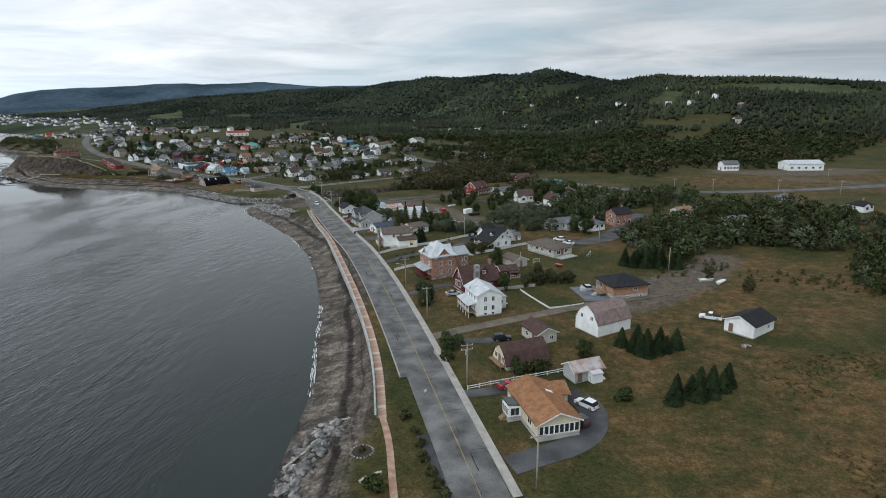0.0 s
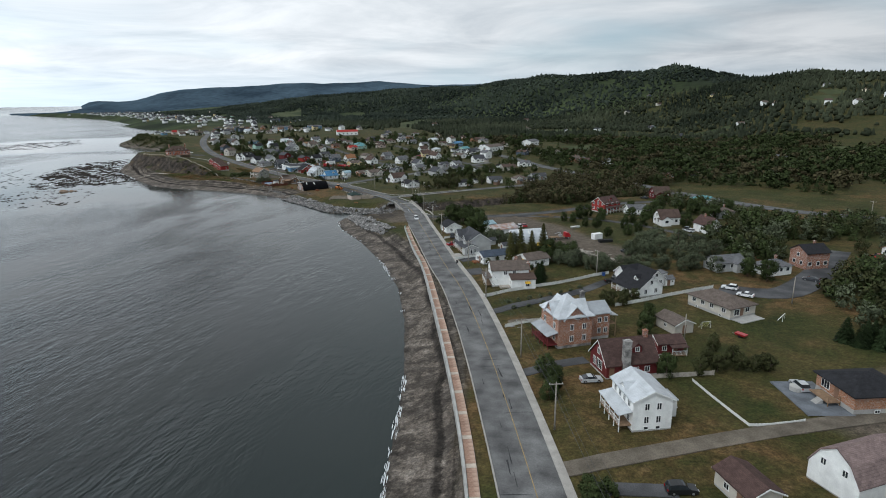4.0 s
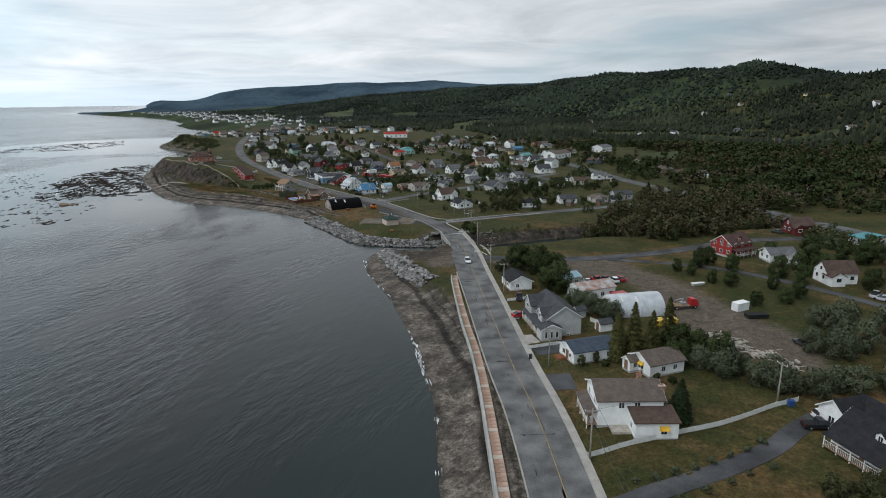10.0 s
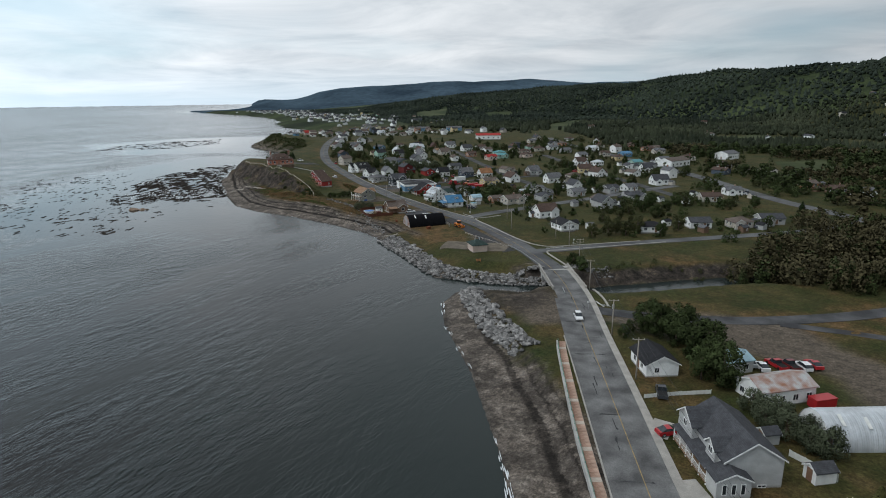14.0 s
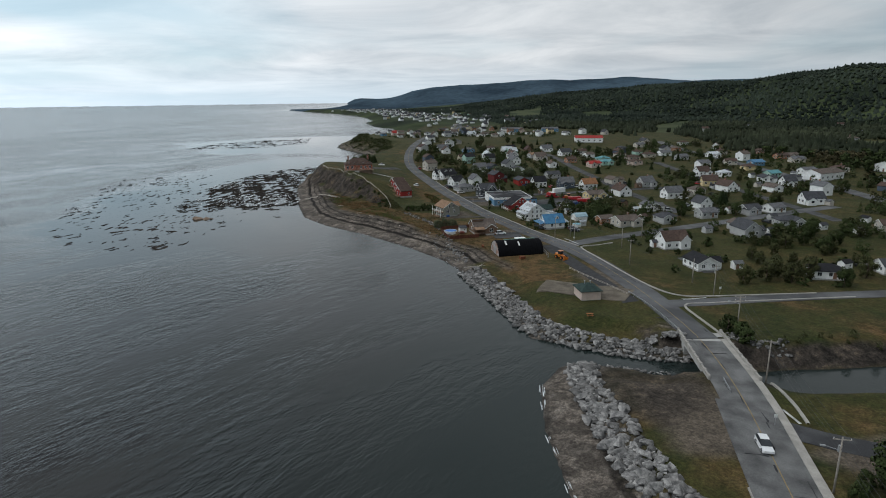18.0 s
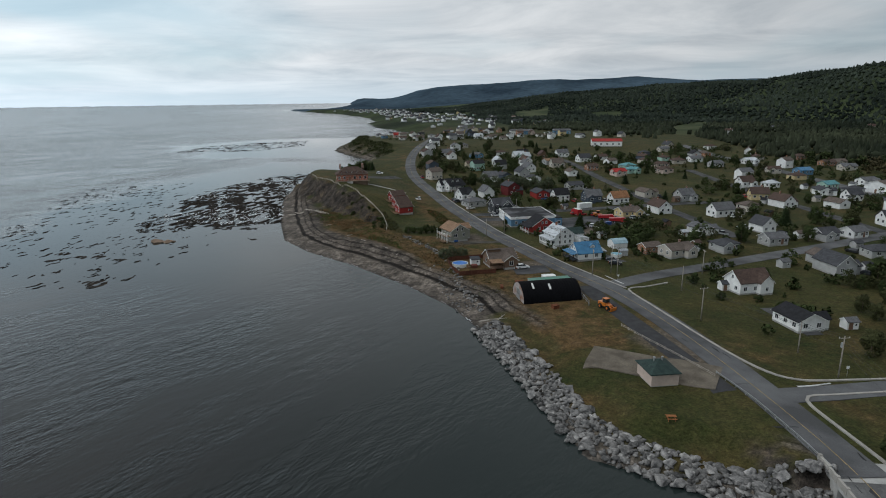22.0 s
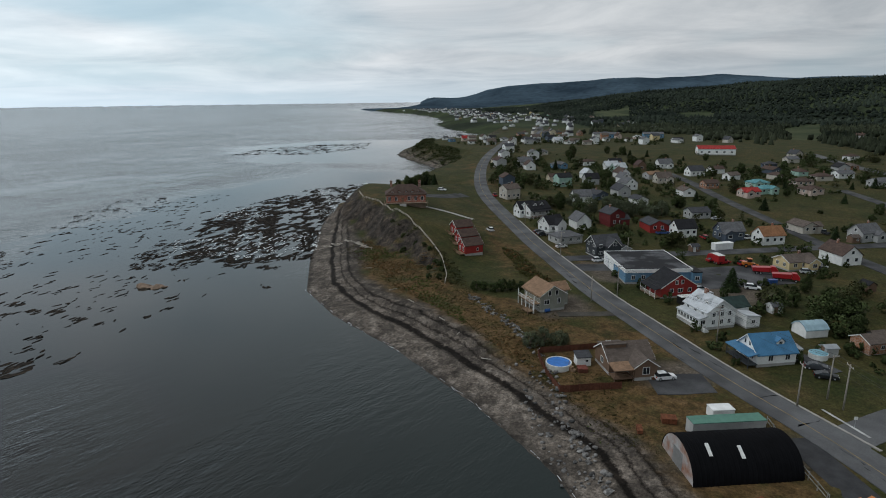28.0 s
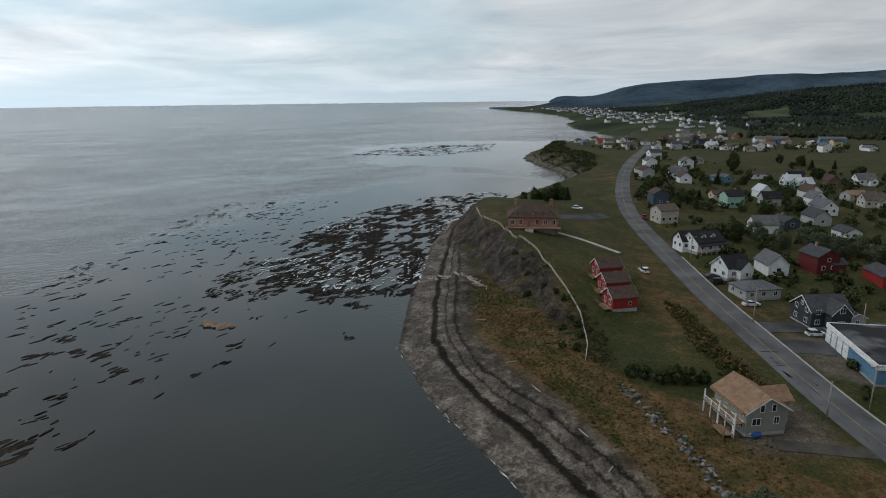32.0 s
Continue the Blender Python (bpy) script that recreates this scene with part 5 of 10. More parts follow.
h = home("house", -35.0, 279.4, 115, "light grey house with dark shingle roof and front gables")
b = volume(h, 13.8, 9.0, 4.9, 2.9, GREYS, R_DGREY, found=0.5, wins=[("l", 1.5, 0.25, 1.2, 0.35)] + [("b", u, 1.2, 1.1, 1.3) for u in (-5, -1, 2, 5)] + [("f", u, zc, 1.0, 1.2) for u in (-4, 0, 4) for zc in (1.3, 3.6)])
for sx_, sw in ((4.6, 5.4), (-3.4, 3.0)):
    volume(h, 4.6 if sw > 4 else 3.4, sw, 5.4, 2.0 if sw > 4 else 1.2, GREYS, R_DGREY, x=sx_, y=3.4, rot=90, found=0.5, ov=0.3, wins=[("r", 0, 4.2, 1.2, 1.0), ("r", 0, 1.2, 1.6, 1.2)])
porch(h, b, -5.8, 6.8, 4.5, 6.6, 0.5, 3.4, TRIM, R_DGREY, 0.6, 1)
volume(h, 3.2, 5.2, 3.0, 1.2, GREYS, R_DGREY, x=-7.6, y=4.0, rot=0, found=0.4, ov=0.25, wins=[("l", u, 0.8, 0.55, 1.6) for u in (-1.4, 0, 1.4)])
h = home("bungalow", -25.6, 262.2, 33, "low white bungalow with slate-blue shingle roof")
volume(h, 11.5, 6.6, 2.9, 1.3, WHITE, shingle("slate_blue_shingles", (0.06, 0.075, 0.10)), found=0.4, wins=[("l", -1.2, 1.1, 1.1, 1.1), ("l", 1.6, 1.3, 0.7, 0.8), ("f", 0, 1.2, 0.8, 0.9), ("f", 3, 1.2, 0.8, 0.9)], door=("l", 0.3))
part("deck", Shape().box(-7.8, -0.2, -0.5, -5.8, 2.2, 0.5), material("orange_stained_deck", (0.22, 0.085, 0.035), 0.8), h)
h = home("garden_shed", -22.5, 279.5, 33, "small white garden shed with dark roof", "shed", r=2)
volume(h, 3.6, 2.6, 2.1, 0.9, WHITE, R_DGREY, found=0.1, ov=0.2, wins=[], door=("l", 0))
h = home("garden_shed", -29.0, 288.5, 33, "small grey garden shed with dark roof", "shed", r=2)
volume(h, 2.8, 2.4, 2.0, 0.8, GREYS, R_DGREY, found=0.1, ov=0.2, wins=[], door=("l", 0))
h = home("bungalow", -49.6, 311.2, 117, "small white bungalow with black roof")
volume(h, 9.0, 7.0, 2.9, 1.8, WHITE, R_BLACK, found=0.35, wins=[("l", -1.2, 1.1, 0.9, 1.0), ("b", -2, 1.1, 1.2, 1.1), ("b", 2, 1.1, 1.2, 1.1)], door=("b", 0))


def vault(name, x, y, rot, L, R, hh, mat, label, endmat, patches=0, category="hangar"):
    root = home(name, x, y, rot, label, category)
    n, s = 24, Shape()
    prof = [(R * math.cos(math.pi * i / n), hh * math.sin(math.pi * i / n)) for i in range(n + 1)]
    rows = max(2, int(L / 0.9))
    vs, fs = [], []
    for j in range(rows * 2 + 1):
        k = 1.0 + (0.012 if j % 2 else 0.0)
        vs += [(-L / 2 + L * j / (rows * 2), yy * k, max(zz * k, -0.3) - (0.3 if zz < 0.01 else 0)) for yy, zz in prof]
    m = n + 1
    for j in range(rows * 2):
        fs += [(j * m + i, j * m + i + 1, (j + 1) * m + i + 1, (j + 1) * m + i) for i in range(n)]
    s.add(vs, [tuple(reversed(f)) for f in fs])
    part("shell", s, mat, root, smooth_=False)
    for sx_ in (-1, 1):
        e = Shape().extrude_x([(yy * 0.985, zz * 0.985 - (0.3 if zz < 0.01 else 0)) for yy, zz in prof], min(sx_ * (L / 2 - 0.25), sx_ * (L / 2 - 0.1)), max(sx_ * (L / 2 - 0.25), sx_ * (L / 2 - 0.1)))
        en = part("end_wall", e, endmat, root)
        part("door", Shape().box(sx_ * (L / 2 - 0.08) - 0.03, -1.6, -0.2, sx_ * (L / 2 - 0.08) + 0.03, 1.6, hh * 0.62), STEEL, en)
    for i in range(patches):
        a = math.radians(118 + 7 * (i % 2))
        part("roof_panel", Shape().box(-0.3, -1.1, 0, 0.3, 1.1, 0.08), FENCEW, root, at=pose(-L / 2 + L * (0.2 + 0.28 * i), -R * 1.02 * math.sin(a - 1.5708) * 1.0, hh * 1.02 * math.sin(a), 0, 0, 0) @ pose(0, 0, 0, 32, 0, 0))
    return root


vault("arched_barn", -15.0, 296.0, 25, 15.0, 4.7, 5.2, R_WHITE, "white corrugated steel arched barn in gravel yard", WHITE, 2)
h = home("workshop", -26.5, 307.0, 37, "workshop with rust-streaked corrugated roof", "workshop")
volume(h, 12.2, 7.0, 3.2, 1.5, WHITE, R_RUST, found=0.15, ov=0.3)
h = home("shed", -34.5, 317.5, 37, "shed with pale teal metal roof", "shed")
volume(h, 7.0, 6.0, 2.8, 1.0, GREYS, corrugated("pale_teal_roofing", (0.28, 0.40, 0.45), 0.45, 0.2), found=0.15, ov=0.3)
h = home("house", 22.8, 369.1, 42, "bright red house with maroon roof and white porch")
b = volume(h, 11.0, 9.0, 4.6, 3.0, REDS, R_MAROON, found=0.6, storeys=2)
porch(h, b, -5.5, 5.5, -6.6, -4.5, 0.8, 3.4, TRIM, R_MAROON, 0.5)
dormer(h, 0, -3.0, 5.2, 2.2, 1.3, 2.4, REDS, R_MAROON)
h = home("pump_house", -124.4, 398.1, 40, "pale pink pump house with dark green hip roof", "utility building", r=3)
b = volume(h, 6.0, 6.8, 3.0, 1.7, PINKISH, R_GREEN, roof="hip", found=0.2, ov=0.4, wins=[], door=("r", 1))
for u in (-0.9, 0.9):
    part("vent", Shape().tube((u, 0.3, 4.2), (u, 0.3, 5.0), 0.16).tube((u, 0.3, 5.0), (u, 0.3, 5.1), 0.26), STEEL, h)
h = home("house", -116.2, 472.4, 46, "white house with brown roof and twin gables")
volume(h, 10.6, 7.4, 3.8, 3.0, WHITE, R_BROWN, found=0.5)
volume(h, 4.0, 4.4, 3.8, 2.0, WHITE, R_BROWN, x=2.6, y=-3.4, rot=90, found=0.5, ov=0.3)
h = home("bungalow", -101.1, 447.4, 133, "white bungalow with black roof and front gable")
volume(h, 9.4, 7.6, 3.0, 1.9, WHITE, R_BLACK, found=0.5)
volume(h, 3.6, 3.6, 3.0, 1.4, WHITE, R_BLACK, x=-2.4, y=-3.6, rot=90, found=0.5, ov=0.3)
vault("arched_hangar", -167.2, 437.4, 44, 18.2, 5.7, 5.0, BLACKMETAL, "black corrugated steel arched hangar with rust-stained end", R_RUST, 2)
h = home("brown_house", -195.6, 460.2, 48, "brown house with grey-brown roof and back porch")
b = volume(h, 10.0, 7.8, 3.3, 2.6, BROWNS, R_BROWN2, found=0.7, wins=[("r", u, 3.9, 0.65, 1.3) for u in (-0.8, 0.8)] + [("r", 2.5, 0.15, 0.9, 0.45), ("l", 0, 1.5, 1.2, 1.2), ("f", 2.6, 1.3, 1.3, 1.4)])
volume(h, 5.2, 5.0, 3.2, 1.7, BROWNS, R_BROWN2, x=1.8, y=-4.6, rot=90, found=0.7, wins=[("l", 0, 1.4, 1.4, 1.5), ("l", 1.6, 0.2, 0.8, 0.4)])
volume(h, 4.6, 4.0, 5.0, 0.9, BROWNS, R_BROWN2, x=-2.6, y=0.6, roof="shed", rot=180, found=0.7, ov=0.3, wins=[("f", 0, 4.6, 1.2, 0.6)])
porch(h, b, -5.3, -1.0, -7.4, -4.3, 0.8, 3.3, BROWNS, R_TAN, 0.5)
part("deck", Shape().box(3.2, -7.4, -0.6, 6.4, -5.0, 0.6), material("cedar_deck", (0.20, 0.08, 0.04), 0.8), h)
h = home("house", -228.6, 481.9, 150, "sage-grey two-storey house with tan shingle roof and sea-side deck")
b = volume(h, 9.4, 7.6, 4.9, 2.3, GREENGREY, R_TAN, found=0.6, ov=0.6, wins=[("l", -1.0, 4.5, 0.7, 1.3), ("l", 1.2, 4.5, 0.7, 1.3), ("l", -1.9, 2.1, 1.5, 1.2), ("l", 1.9, 2.1, 0.9, 1.3), ("l", -2.2, 0.0, 1.0, 0.5)] + [("b", u, zc, 1.1, 1.2) for u in (-3.4, -1.2, 1.2, 3.4) for zc in (1.3, 3.6)] + [("r", u, 3.8, 1.0, 1.2) for u in (-2, 2)])
volume(h, 4.6, 4.4, 4.7, 1.6, GREENGREY, R_TAN, x=0.6, y=-4.4, rot=90, found=0.6, ov=0.5, wins=[("l", 0, 3.4, 1.0, 1.1)])
porch(h, b @ pose(0, 3.8, 0), -4.4, 4.7, 0, 2.2, 2.5, 5.0, TRIM, None, 0.5, 1)
porch(h, b @ pose(0, 3.8, 0), -4.7, -1.2, 2.2, 4.0, 0.7, 3.0, WOOD, None, 0.5, 1)
part("eave_beam", Shape().box(-4.9, 4.6, 4.5, 4.9, 4.8, 4.75), WOOD, h)
for u in (-4.6, 0.0, 4.6):
    part("post", Shape().box(u - 0.09, 5.75, -0.8, u + 0.09, 5.93, 4.6), TRIM, h)
part("oil_tank", Shape().tube((-5.2, 1.2, 0.5), (-5.2, 2.6, 0.5), 0.45, 0.45, 12), PAINTS_BLUE, h, "blue plastic barrel")
h = home("house", -171.8, 483.2, 48, "white house with bright blue metal roof and porch")
b = volume(h, 9.4, 7.4, 3.0, 3.3, WHITE, R_BLUE, found=0.6, wins=[("f", u, 1.3, 1.0, 1.2) for u in (-1.5, 2.6)] + [("l", -1.8, 1.3, 0.9, 1.2), ("l", 1.8, 1.3, 0.9, 1.2), ("l", -0.8, 4.0, 0.6, 1.0), ("l", 0.8, 4.0, 0.6, 1.0), ("r", 0, 4, 0.8, 1)], door=("l", 0))
dormer(h, 1.6, -2.3, 3.9, 1.8, 1.2, 2.2, WHITE, R_BLUE)
porch(h, b @ pose(-4.7, 0, 0, 0, 0, -90), -4.0, 4.0, -2.4, 0, 0.8, 3.4, DARKS, R_BLUE, 0.5, -1)
volume(h, 3.0, 4.6, 2.5, 0.6, WHITE, R_GALV, x=6.1, y=0.4, roof="shed", found=0.4, ov=0.2, wins=[("f", 0, 1.2, 0.7, 0.9)], door=("r", 0))
h = home("garage", -166.5, 505.0, 48, "white gambrel garage with pale blue metal roof", "garage")
volume(h, 6.0, 5.0, 2.0, 1.5, WHITE, corrugated("pale_blue_roofing", (0.33, 0.46, 0.52), 0.4, 0.2), roof="gambrel", found=0.15, ov=0.2, wins=[])
h = home("house", -188.6, 498.2, 143, "large white house with white metal roof and glazed porch")
b = volume(h, 9.4, 8.4, 4.6, 3.0, WHITE, R_WHITE, found=0.6, wins=[("l", u, zc, 0.8, 1.1) for u in (-2.2, 0.2, 2.4) for zc in (1.3, 3.4)] + [("l", 0, 5.4, 0.7, 0.9), ("r", 0, 5.2, 0.8, 1.0)] + [("b", u, 3.6, 0.8, 1.0) for u in (-3, 0, 3)])
volume(h, 9.2, 2.2, 2.9, 0.5, WHITE, R_WHITE, y=5.2, rot=180, roof="shed", found=0.9, ov=0.25, wins=[("f", u, 1.5, 0.9, 1.1) for u in (-3.8, -2.5, -1.2, 0.1, 1.4, 2.7, 3.9)] + [("r", 0, 1.5, 1.2, 1.1)])
dormer(h, 1.6, 2.4, 5.2, 1.9, 1.2, 2.2, WHITE, R_WHITE, 1)
dormer(h, -2.0, 2.4, 5.2, 1.9, 1.2, 2.2, WHITE, R_WHITE, 1)
chimney(h, 1.6, 0.2, 7.0, 8.5, BRICK3, 0.4)
volume(h, 8.2, 5.6, 4.0, 1.8, WHITE, R_GREEN, x=1.4, y=-6.8, rot=90, found=0.5)
volume(h, 4.6, 4.0, 2.8, 0.6, WHITE, R_WHITE, x=-4.2, y=-8.2, roof="shed", found=0.3, ov=0.2, wins=[("l", 0, 1.2, 0.9, 0.9)])
steps(h, b, -5.4, 5.6, 1.1, 5, 1.3, -1, TRIM)
h = home("house", -204.4, 515.0, 141, "red house with black roof and white trim")
b = volume(h, 8.4, 11.6, 3.3, 3.6, REDS, R_BLACK, found=0.5, wins=[("l", -0.9, 4.1, 0.8, 1.1), ("l", 0.9, 4.1, 0.8, 1.1), ("l", -2.4, 1.6, 1.0, 1.1), ("l", 0.4, 1.6, 1.5, 1.1), ("l", 3.4, 1.6, 1.0, 1.1)])
porch(h, b, -4.2, 4.2, 5.8, 7.8, 0.5, 3.4, TRIM, R_BLACK, 0.5, 1)
h = home("garage_hall", -218.4, 530.4, 131, "blue and white flat-roofed garage hall", "commercial building", r=9)
b = volume(h, 23.6, 21.0, 4.2, 0.4, BLUEW, FLATROOF, roof="flat", found=0.5, ov=0.02, wins=[("l", u, 1.4, 1.0, 1.3) for u in (-8, -4.8, -1.6, 1.6, 4.8)] + [("b", u, 1.4, 1.4, 1.5) for u in (-10, -7.5, -5, -2.5)])
fr = Shape()
for x0, y0, x1, y1 in ((-12.0, -10.7, 12.0, -10.5), (-12.0, 10.5, 12.0, 10.7), (-12.0, -10.5, -11.8, 10.5), (11.8, -10.5, 12.0, 10.5)):
    fr.box(x0, y0, 3.6, x1, y1, 4.75)
part("fascia", fr, WHITE, h)
for i in range(4):
    part("garage_door", Shape().box(0.5 + 2.9 * i, 10.5, 0.2, 2.9 + 2.9 * i, 10.62, 3.4), WHITE, h)
volume(h, 7.0, 3.0, 3.8, 0.3, BLUEW, FLATROOF, x=-10, y=-11.6, roof="flat", found=0.4, ov=0.1, wins=[("l", 0, 1.4, 1.2, 1.2)])
for i, (cx, cy) in enumerate(((-277.5, 511.5), (-284.5, 518.0), (-291.5, 524.0))):
    h = home("cottage", cx, cy, 63, "red holiday cottage with brown roof and sea-facing deck", group="red cottages", r=3)
    b = volume(h, 7.2, 6.0, 3.6, 2.1, REDS, R_BROWN, found=0.5, wins=[("l", -1.4, 1.3, 1.0, 1.5), ("l", 1.4, 1.3, 1.0, 1.5), ("l", 0, 3.9, 0.8, 0.8), ("f", 1.5, 1.4, 0.7, 0.9), ("b", 0, 1.4, 0.9, 1.0)], door=("r", 0))
    porch(h, b @ pose(-3.6, 0, 0, 0, 0, -90), -3.0, 3.0, -2.2, 0, 0.7, 3.0, WOOD, None)
BRICKR = brickwork("bright_red_brick", (0.36, 0.085, 0.035))
h = home("brick_inn", -335.6, 538.2, 45, "red brick inn with brown mansard roof on stone base", "inn", r=8)
b = volume(h, 18.0, 11.0, 4.9, 4.0, BRICKR, R_BROWN, roof="hip", found=1.4, ov=0.5, wins=[("f", -7.4 + 2.95 * i, 2.2, 1.1, 1.7) for i in range(6) if i != 2] + [("r", u, 2.2, 1.1, 1.6) for u in (-3, 0, 3)] + [("l", u, 2.2, 1.1, 1.6) for u in (-3, 0, 3)], door=("f", -1.5), fm=ROCKT)
for u in (-6.0, -3.0, 0, 3.0, 6.0):
    dormer(h, u, -4.6, 5.1, 1.5, 1.1, 2.6, BRICK3, R_BROWN)
porch(h, b, -9.8, 9.8, -7.6, -5.5, 1.3, 4, ROCKT, None, rail=False)
steps(h, b, -1.5, -7.6, 1.3, 5, 3.0, -1, CONCRETE)
chimney(h, 6.5, 0, 7.6, 10.4, BRICK3, 0.6)
chimney(h, -6.5, 1.0, 7.6, 10.2, BRICK3, 0.5)
h = home("house", -239.6, 543.4, 54, "dark slate house with white trim and steep gable")
b = volume(h, 10.0, 8.2, 4.6, 3.0, DARKS, R_DGREY, found=0.5, storeys=2)
volume(h, 5.0, 5.0, 4.6, 2.6, DARKS, R_DGREY, x=1.0, y=-4.0, rot=90, found=0.5, ov=0.3, wins=[("l", 0, 4.9, 1.2, 1.2), ("l", 0, 1.4, 1.6, 1.3)])
volume(h, 4.0, 4.6, 2.8, 1.2, GREYS, R_DGREY, x=6.6, y=-2.6, rot=90, found=0.3, ov=0.3)
h = home("bungalow", -259.6, 551.0, 61, "pale grey bungalow with light hip roof")
volume(h, 11.0, 8.0, 3.1, 1.7, GREYS, R_GREY, roof="hip", found=0.5)
h = home("house", -272.6, 562.4, 71, "white gabled house with black roof")
volume(h, 8.6, 7.0, 3.8, 3.0, WHITE, R_BLACK, found=0.5)
volume(h, 4.0, 5.0, 3.6, 2.2, WHITE, R_BLACK, x=1.0, y=-3.8, rot=90, found=0.5, ov=0.3)
h = home("house", -292.4, 581.4, 70, "white house with black roof and long porch")
b = volume(h, 11.6, 8.4, 3.8, 2.8, WHITE, R_BLACK, found=0.5)
porch(h, b, -5.8, 5.8, -6.2, -4.2, 0.6, 3.5, TRIM, R_BLACK, 0.5)
dormer(h, 2, -2.6, 4.6, 2.0, 1.2, 2.2, WHITE, R_BLACK)
dormer(h, -2, -2.6, 4.6, 2.0, 1.2, 2.2, WHITE, R_BLACK)

# --- the village behind ---
_names = {WHITE: "white", CREAM: "cream", BEIGE: "beige", PINKISH: "pale pink", GREYS: "grey", REDS: "red", MAROON: "dark red", BROWNS: "brown", NAVY: "slate-blue", BLUEW: "blue", YELLOW: "pale yellow", DARKS: "charcoal",
          MINT: "pale green", BRICK2: "orange-brown brick", BRICK3: "red brick", R_BLACK: "black", R_GREY: "grey", R_DGREY: "dark grey", R_BROWN: "brown", R_BROWN2: "grey-brown", R_MAROON: "maroon", R_ORANGE: "orange-brown",
          R_TAN: "tan", R_RED: "red", R_BLUE: "blue metal", R_WHITE: "white metal", R_TEAL: "teal metal", R_GALV: "galvanised"}
hrng = random.Random(7)
HOMES = []


def cottage(x, y, rot, storeys, wall, roofm, group="village houses", far=False):
    plain = far or y > 570 or x > 40
    kind = {1: "bungalow", 1.5: "cottage", 2: "two-storey house"}[storeys]
    hr = home("house", x, y, rot + hrng.uniform(-6, 6), f"{_names[wall]} {kind} with {_names[roofm]} roof " + ("on the headland" if group == "headland houses" else "beyond the village" if group != "village houses" else "in the village"), "house", group)
    HOMES.append((x, y))
    L, W = hrng.choice(((9.6, 7.0), (8.6, 6.6), (10.8, 7.4))), 0
    L, W = (L if storeys < 2 else (8.8, 7.6))
    hw = {1: 3.1, 1.5: 3.7, 2: 5.6}[storeys]
    rise = {1: 1.7, 1.5: 3.0, 2: 2.2}[storeys]
    rf = "hip" if storeys == 1 and hrng.random() < 0.4 else "gable"
    if far:
        wins = [("f", -1.8, 1.4, 1.6, 1.1), ("l", 0, 1.4, 1.3, 1.1)]
    else:
        wins = [("f", -3, 1.4, 1.2, 1.15), ("f", 0.2, 1.4, 1.0, 1.15), ("f", 3, 1.4, 1.2, 1.15), ("l", -1.6, 1.4, 1.0, 1.15), ("l", 1.6, 1.4, 1.0, 1.15), ("r", 0, 1.4, 1.1, 1.15)]
        if storeys >= 1.5:
            wins += [("l", 0, 4.0, 0.9, 1.1), ("r", 0, 4.0, 0.9, 1.1)]
    bb = volume(hr, L, W, hw, rise, wall, roofm, roof=rf, found=0.5, wins=wins, door=None if plain else ("f", 1.5), lean=plain)
    if not far and hrng.random() < 0.55:
        volume(hr, 4.4, 4.4, 3.0, 1.4, wall, roofm, x=hrng.choice((-2.6, 2.6)), y=-W / 2, rot=90, found=0.5, ov=0.3, wins=[("l", 0, 1.4, 1.5, 1.2)], lean=plain)
    if hrng.random() < 0.4:
        chimney(hr, 1.5, 0.3, hw + rise * 0.5, hw + rise + 0.9, BRICK3, 0.35)
    return hr


cottage(-257, 589, 150, 2, MAROON, R_DGREY)
cottage(-226, 590, 50, 1.5, WHITE, R_BLACK)
cottage(-210, 597, 50, 1.5, NAVY, R_GREY)
cottage(-196, 600, 50, 1.5, WHITE, R_ORANGE)
cottage(-181, 568, 55, 1, YELLOW, R_BROWN2)
cottage(-170, 585, 140, 1.5, WHITE, R_BROWN)
cottage(-232, 627, 55, 1, GREYS, R_DGREY)
cottage(-239, 591, 140, 1, REDS, R_DGREY)
cottage(-297, 580, 60, 1.5, WHITE, R_BLACK)
cottage(-327, 612, 70, 2, BEIGE, R_BROWN2)
cottage(-324, 747, 60, 1.5, MINT, R_WHITE)
cottage(-291, 686, 140, 1.5, WHITE, R_GREY)
cottage(-281, 716, 50, 1.5, BEIGE, R_BROWN2)
cottage(-252, 714, 50, 1, BRICK2, R_BROWN)
cottage(-222, 714, 50, 1, MINT, R_TEAL)
cottage(-227, 700, 50, 1, PINKISH, R_RED)
cottage(-275, 759, 50, 1.5, WHITE, R_DGREY)
cottage(-308, 792, 50, 1.5, WHITE, R_GREY)
cottage(-189, 629, 140, 1, BEIGE, R_BROWN2)
cottage(-167, 628, 60, 1.5, GREYS, R_GREY)
cottage(-368, 740, 50, 1, BLUEW, R_GREY)
cottage(-451, 796, 60, 2, WHITE, R_DGREY)
cottage(-418, 799, 50, 1, BEIGE, R_GREY)
cottage(-465, 938, 50, 1, WHITE, R_BROWN2)
cottage(-201, 724, 50, 1, PINKISH, R_BROWN)
cottage(-144, 504, 50, 1, BEIGE, R_BROWN2)
cottage(-130, 521, 50, 1, GREYS, R_DGREY)
cottage(-94, 509, 135, 1.5, GREYS, R_DGREY)
cottage(-143, 544, 140, 1, WHITE, R_GREY)
cottage(-115, 540, 50, 1, GREYS, R_GREY)
cottage(-121, 562, 140, 1.5, WHITE, R_DGREY)
cottage(-144, 692, 50, 1.5, WHITE, R_BROWN)
cottage(-119, 633, 140, 1.5, WHITE, R_BROWN)
cottage(-133, 614, 50, 1, BEIGE, R_BROWN2)
cottage(-142, 590, 50, 1.5, WHITE, R_GREY)
cottage(-98, 560, 50, 1, GREYS, R_DGREY)
cottage(-88, 569, 50, 1, WHITE, R_GREY)
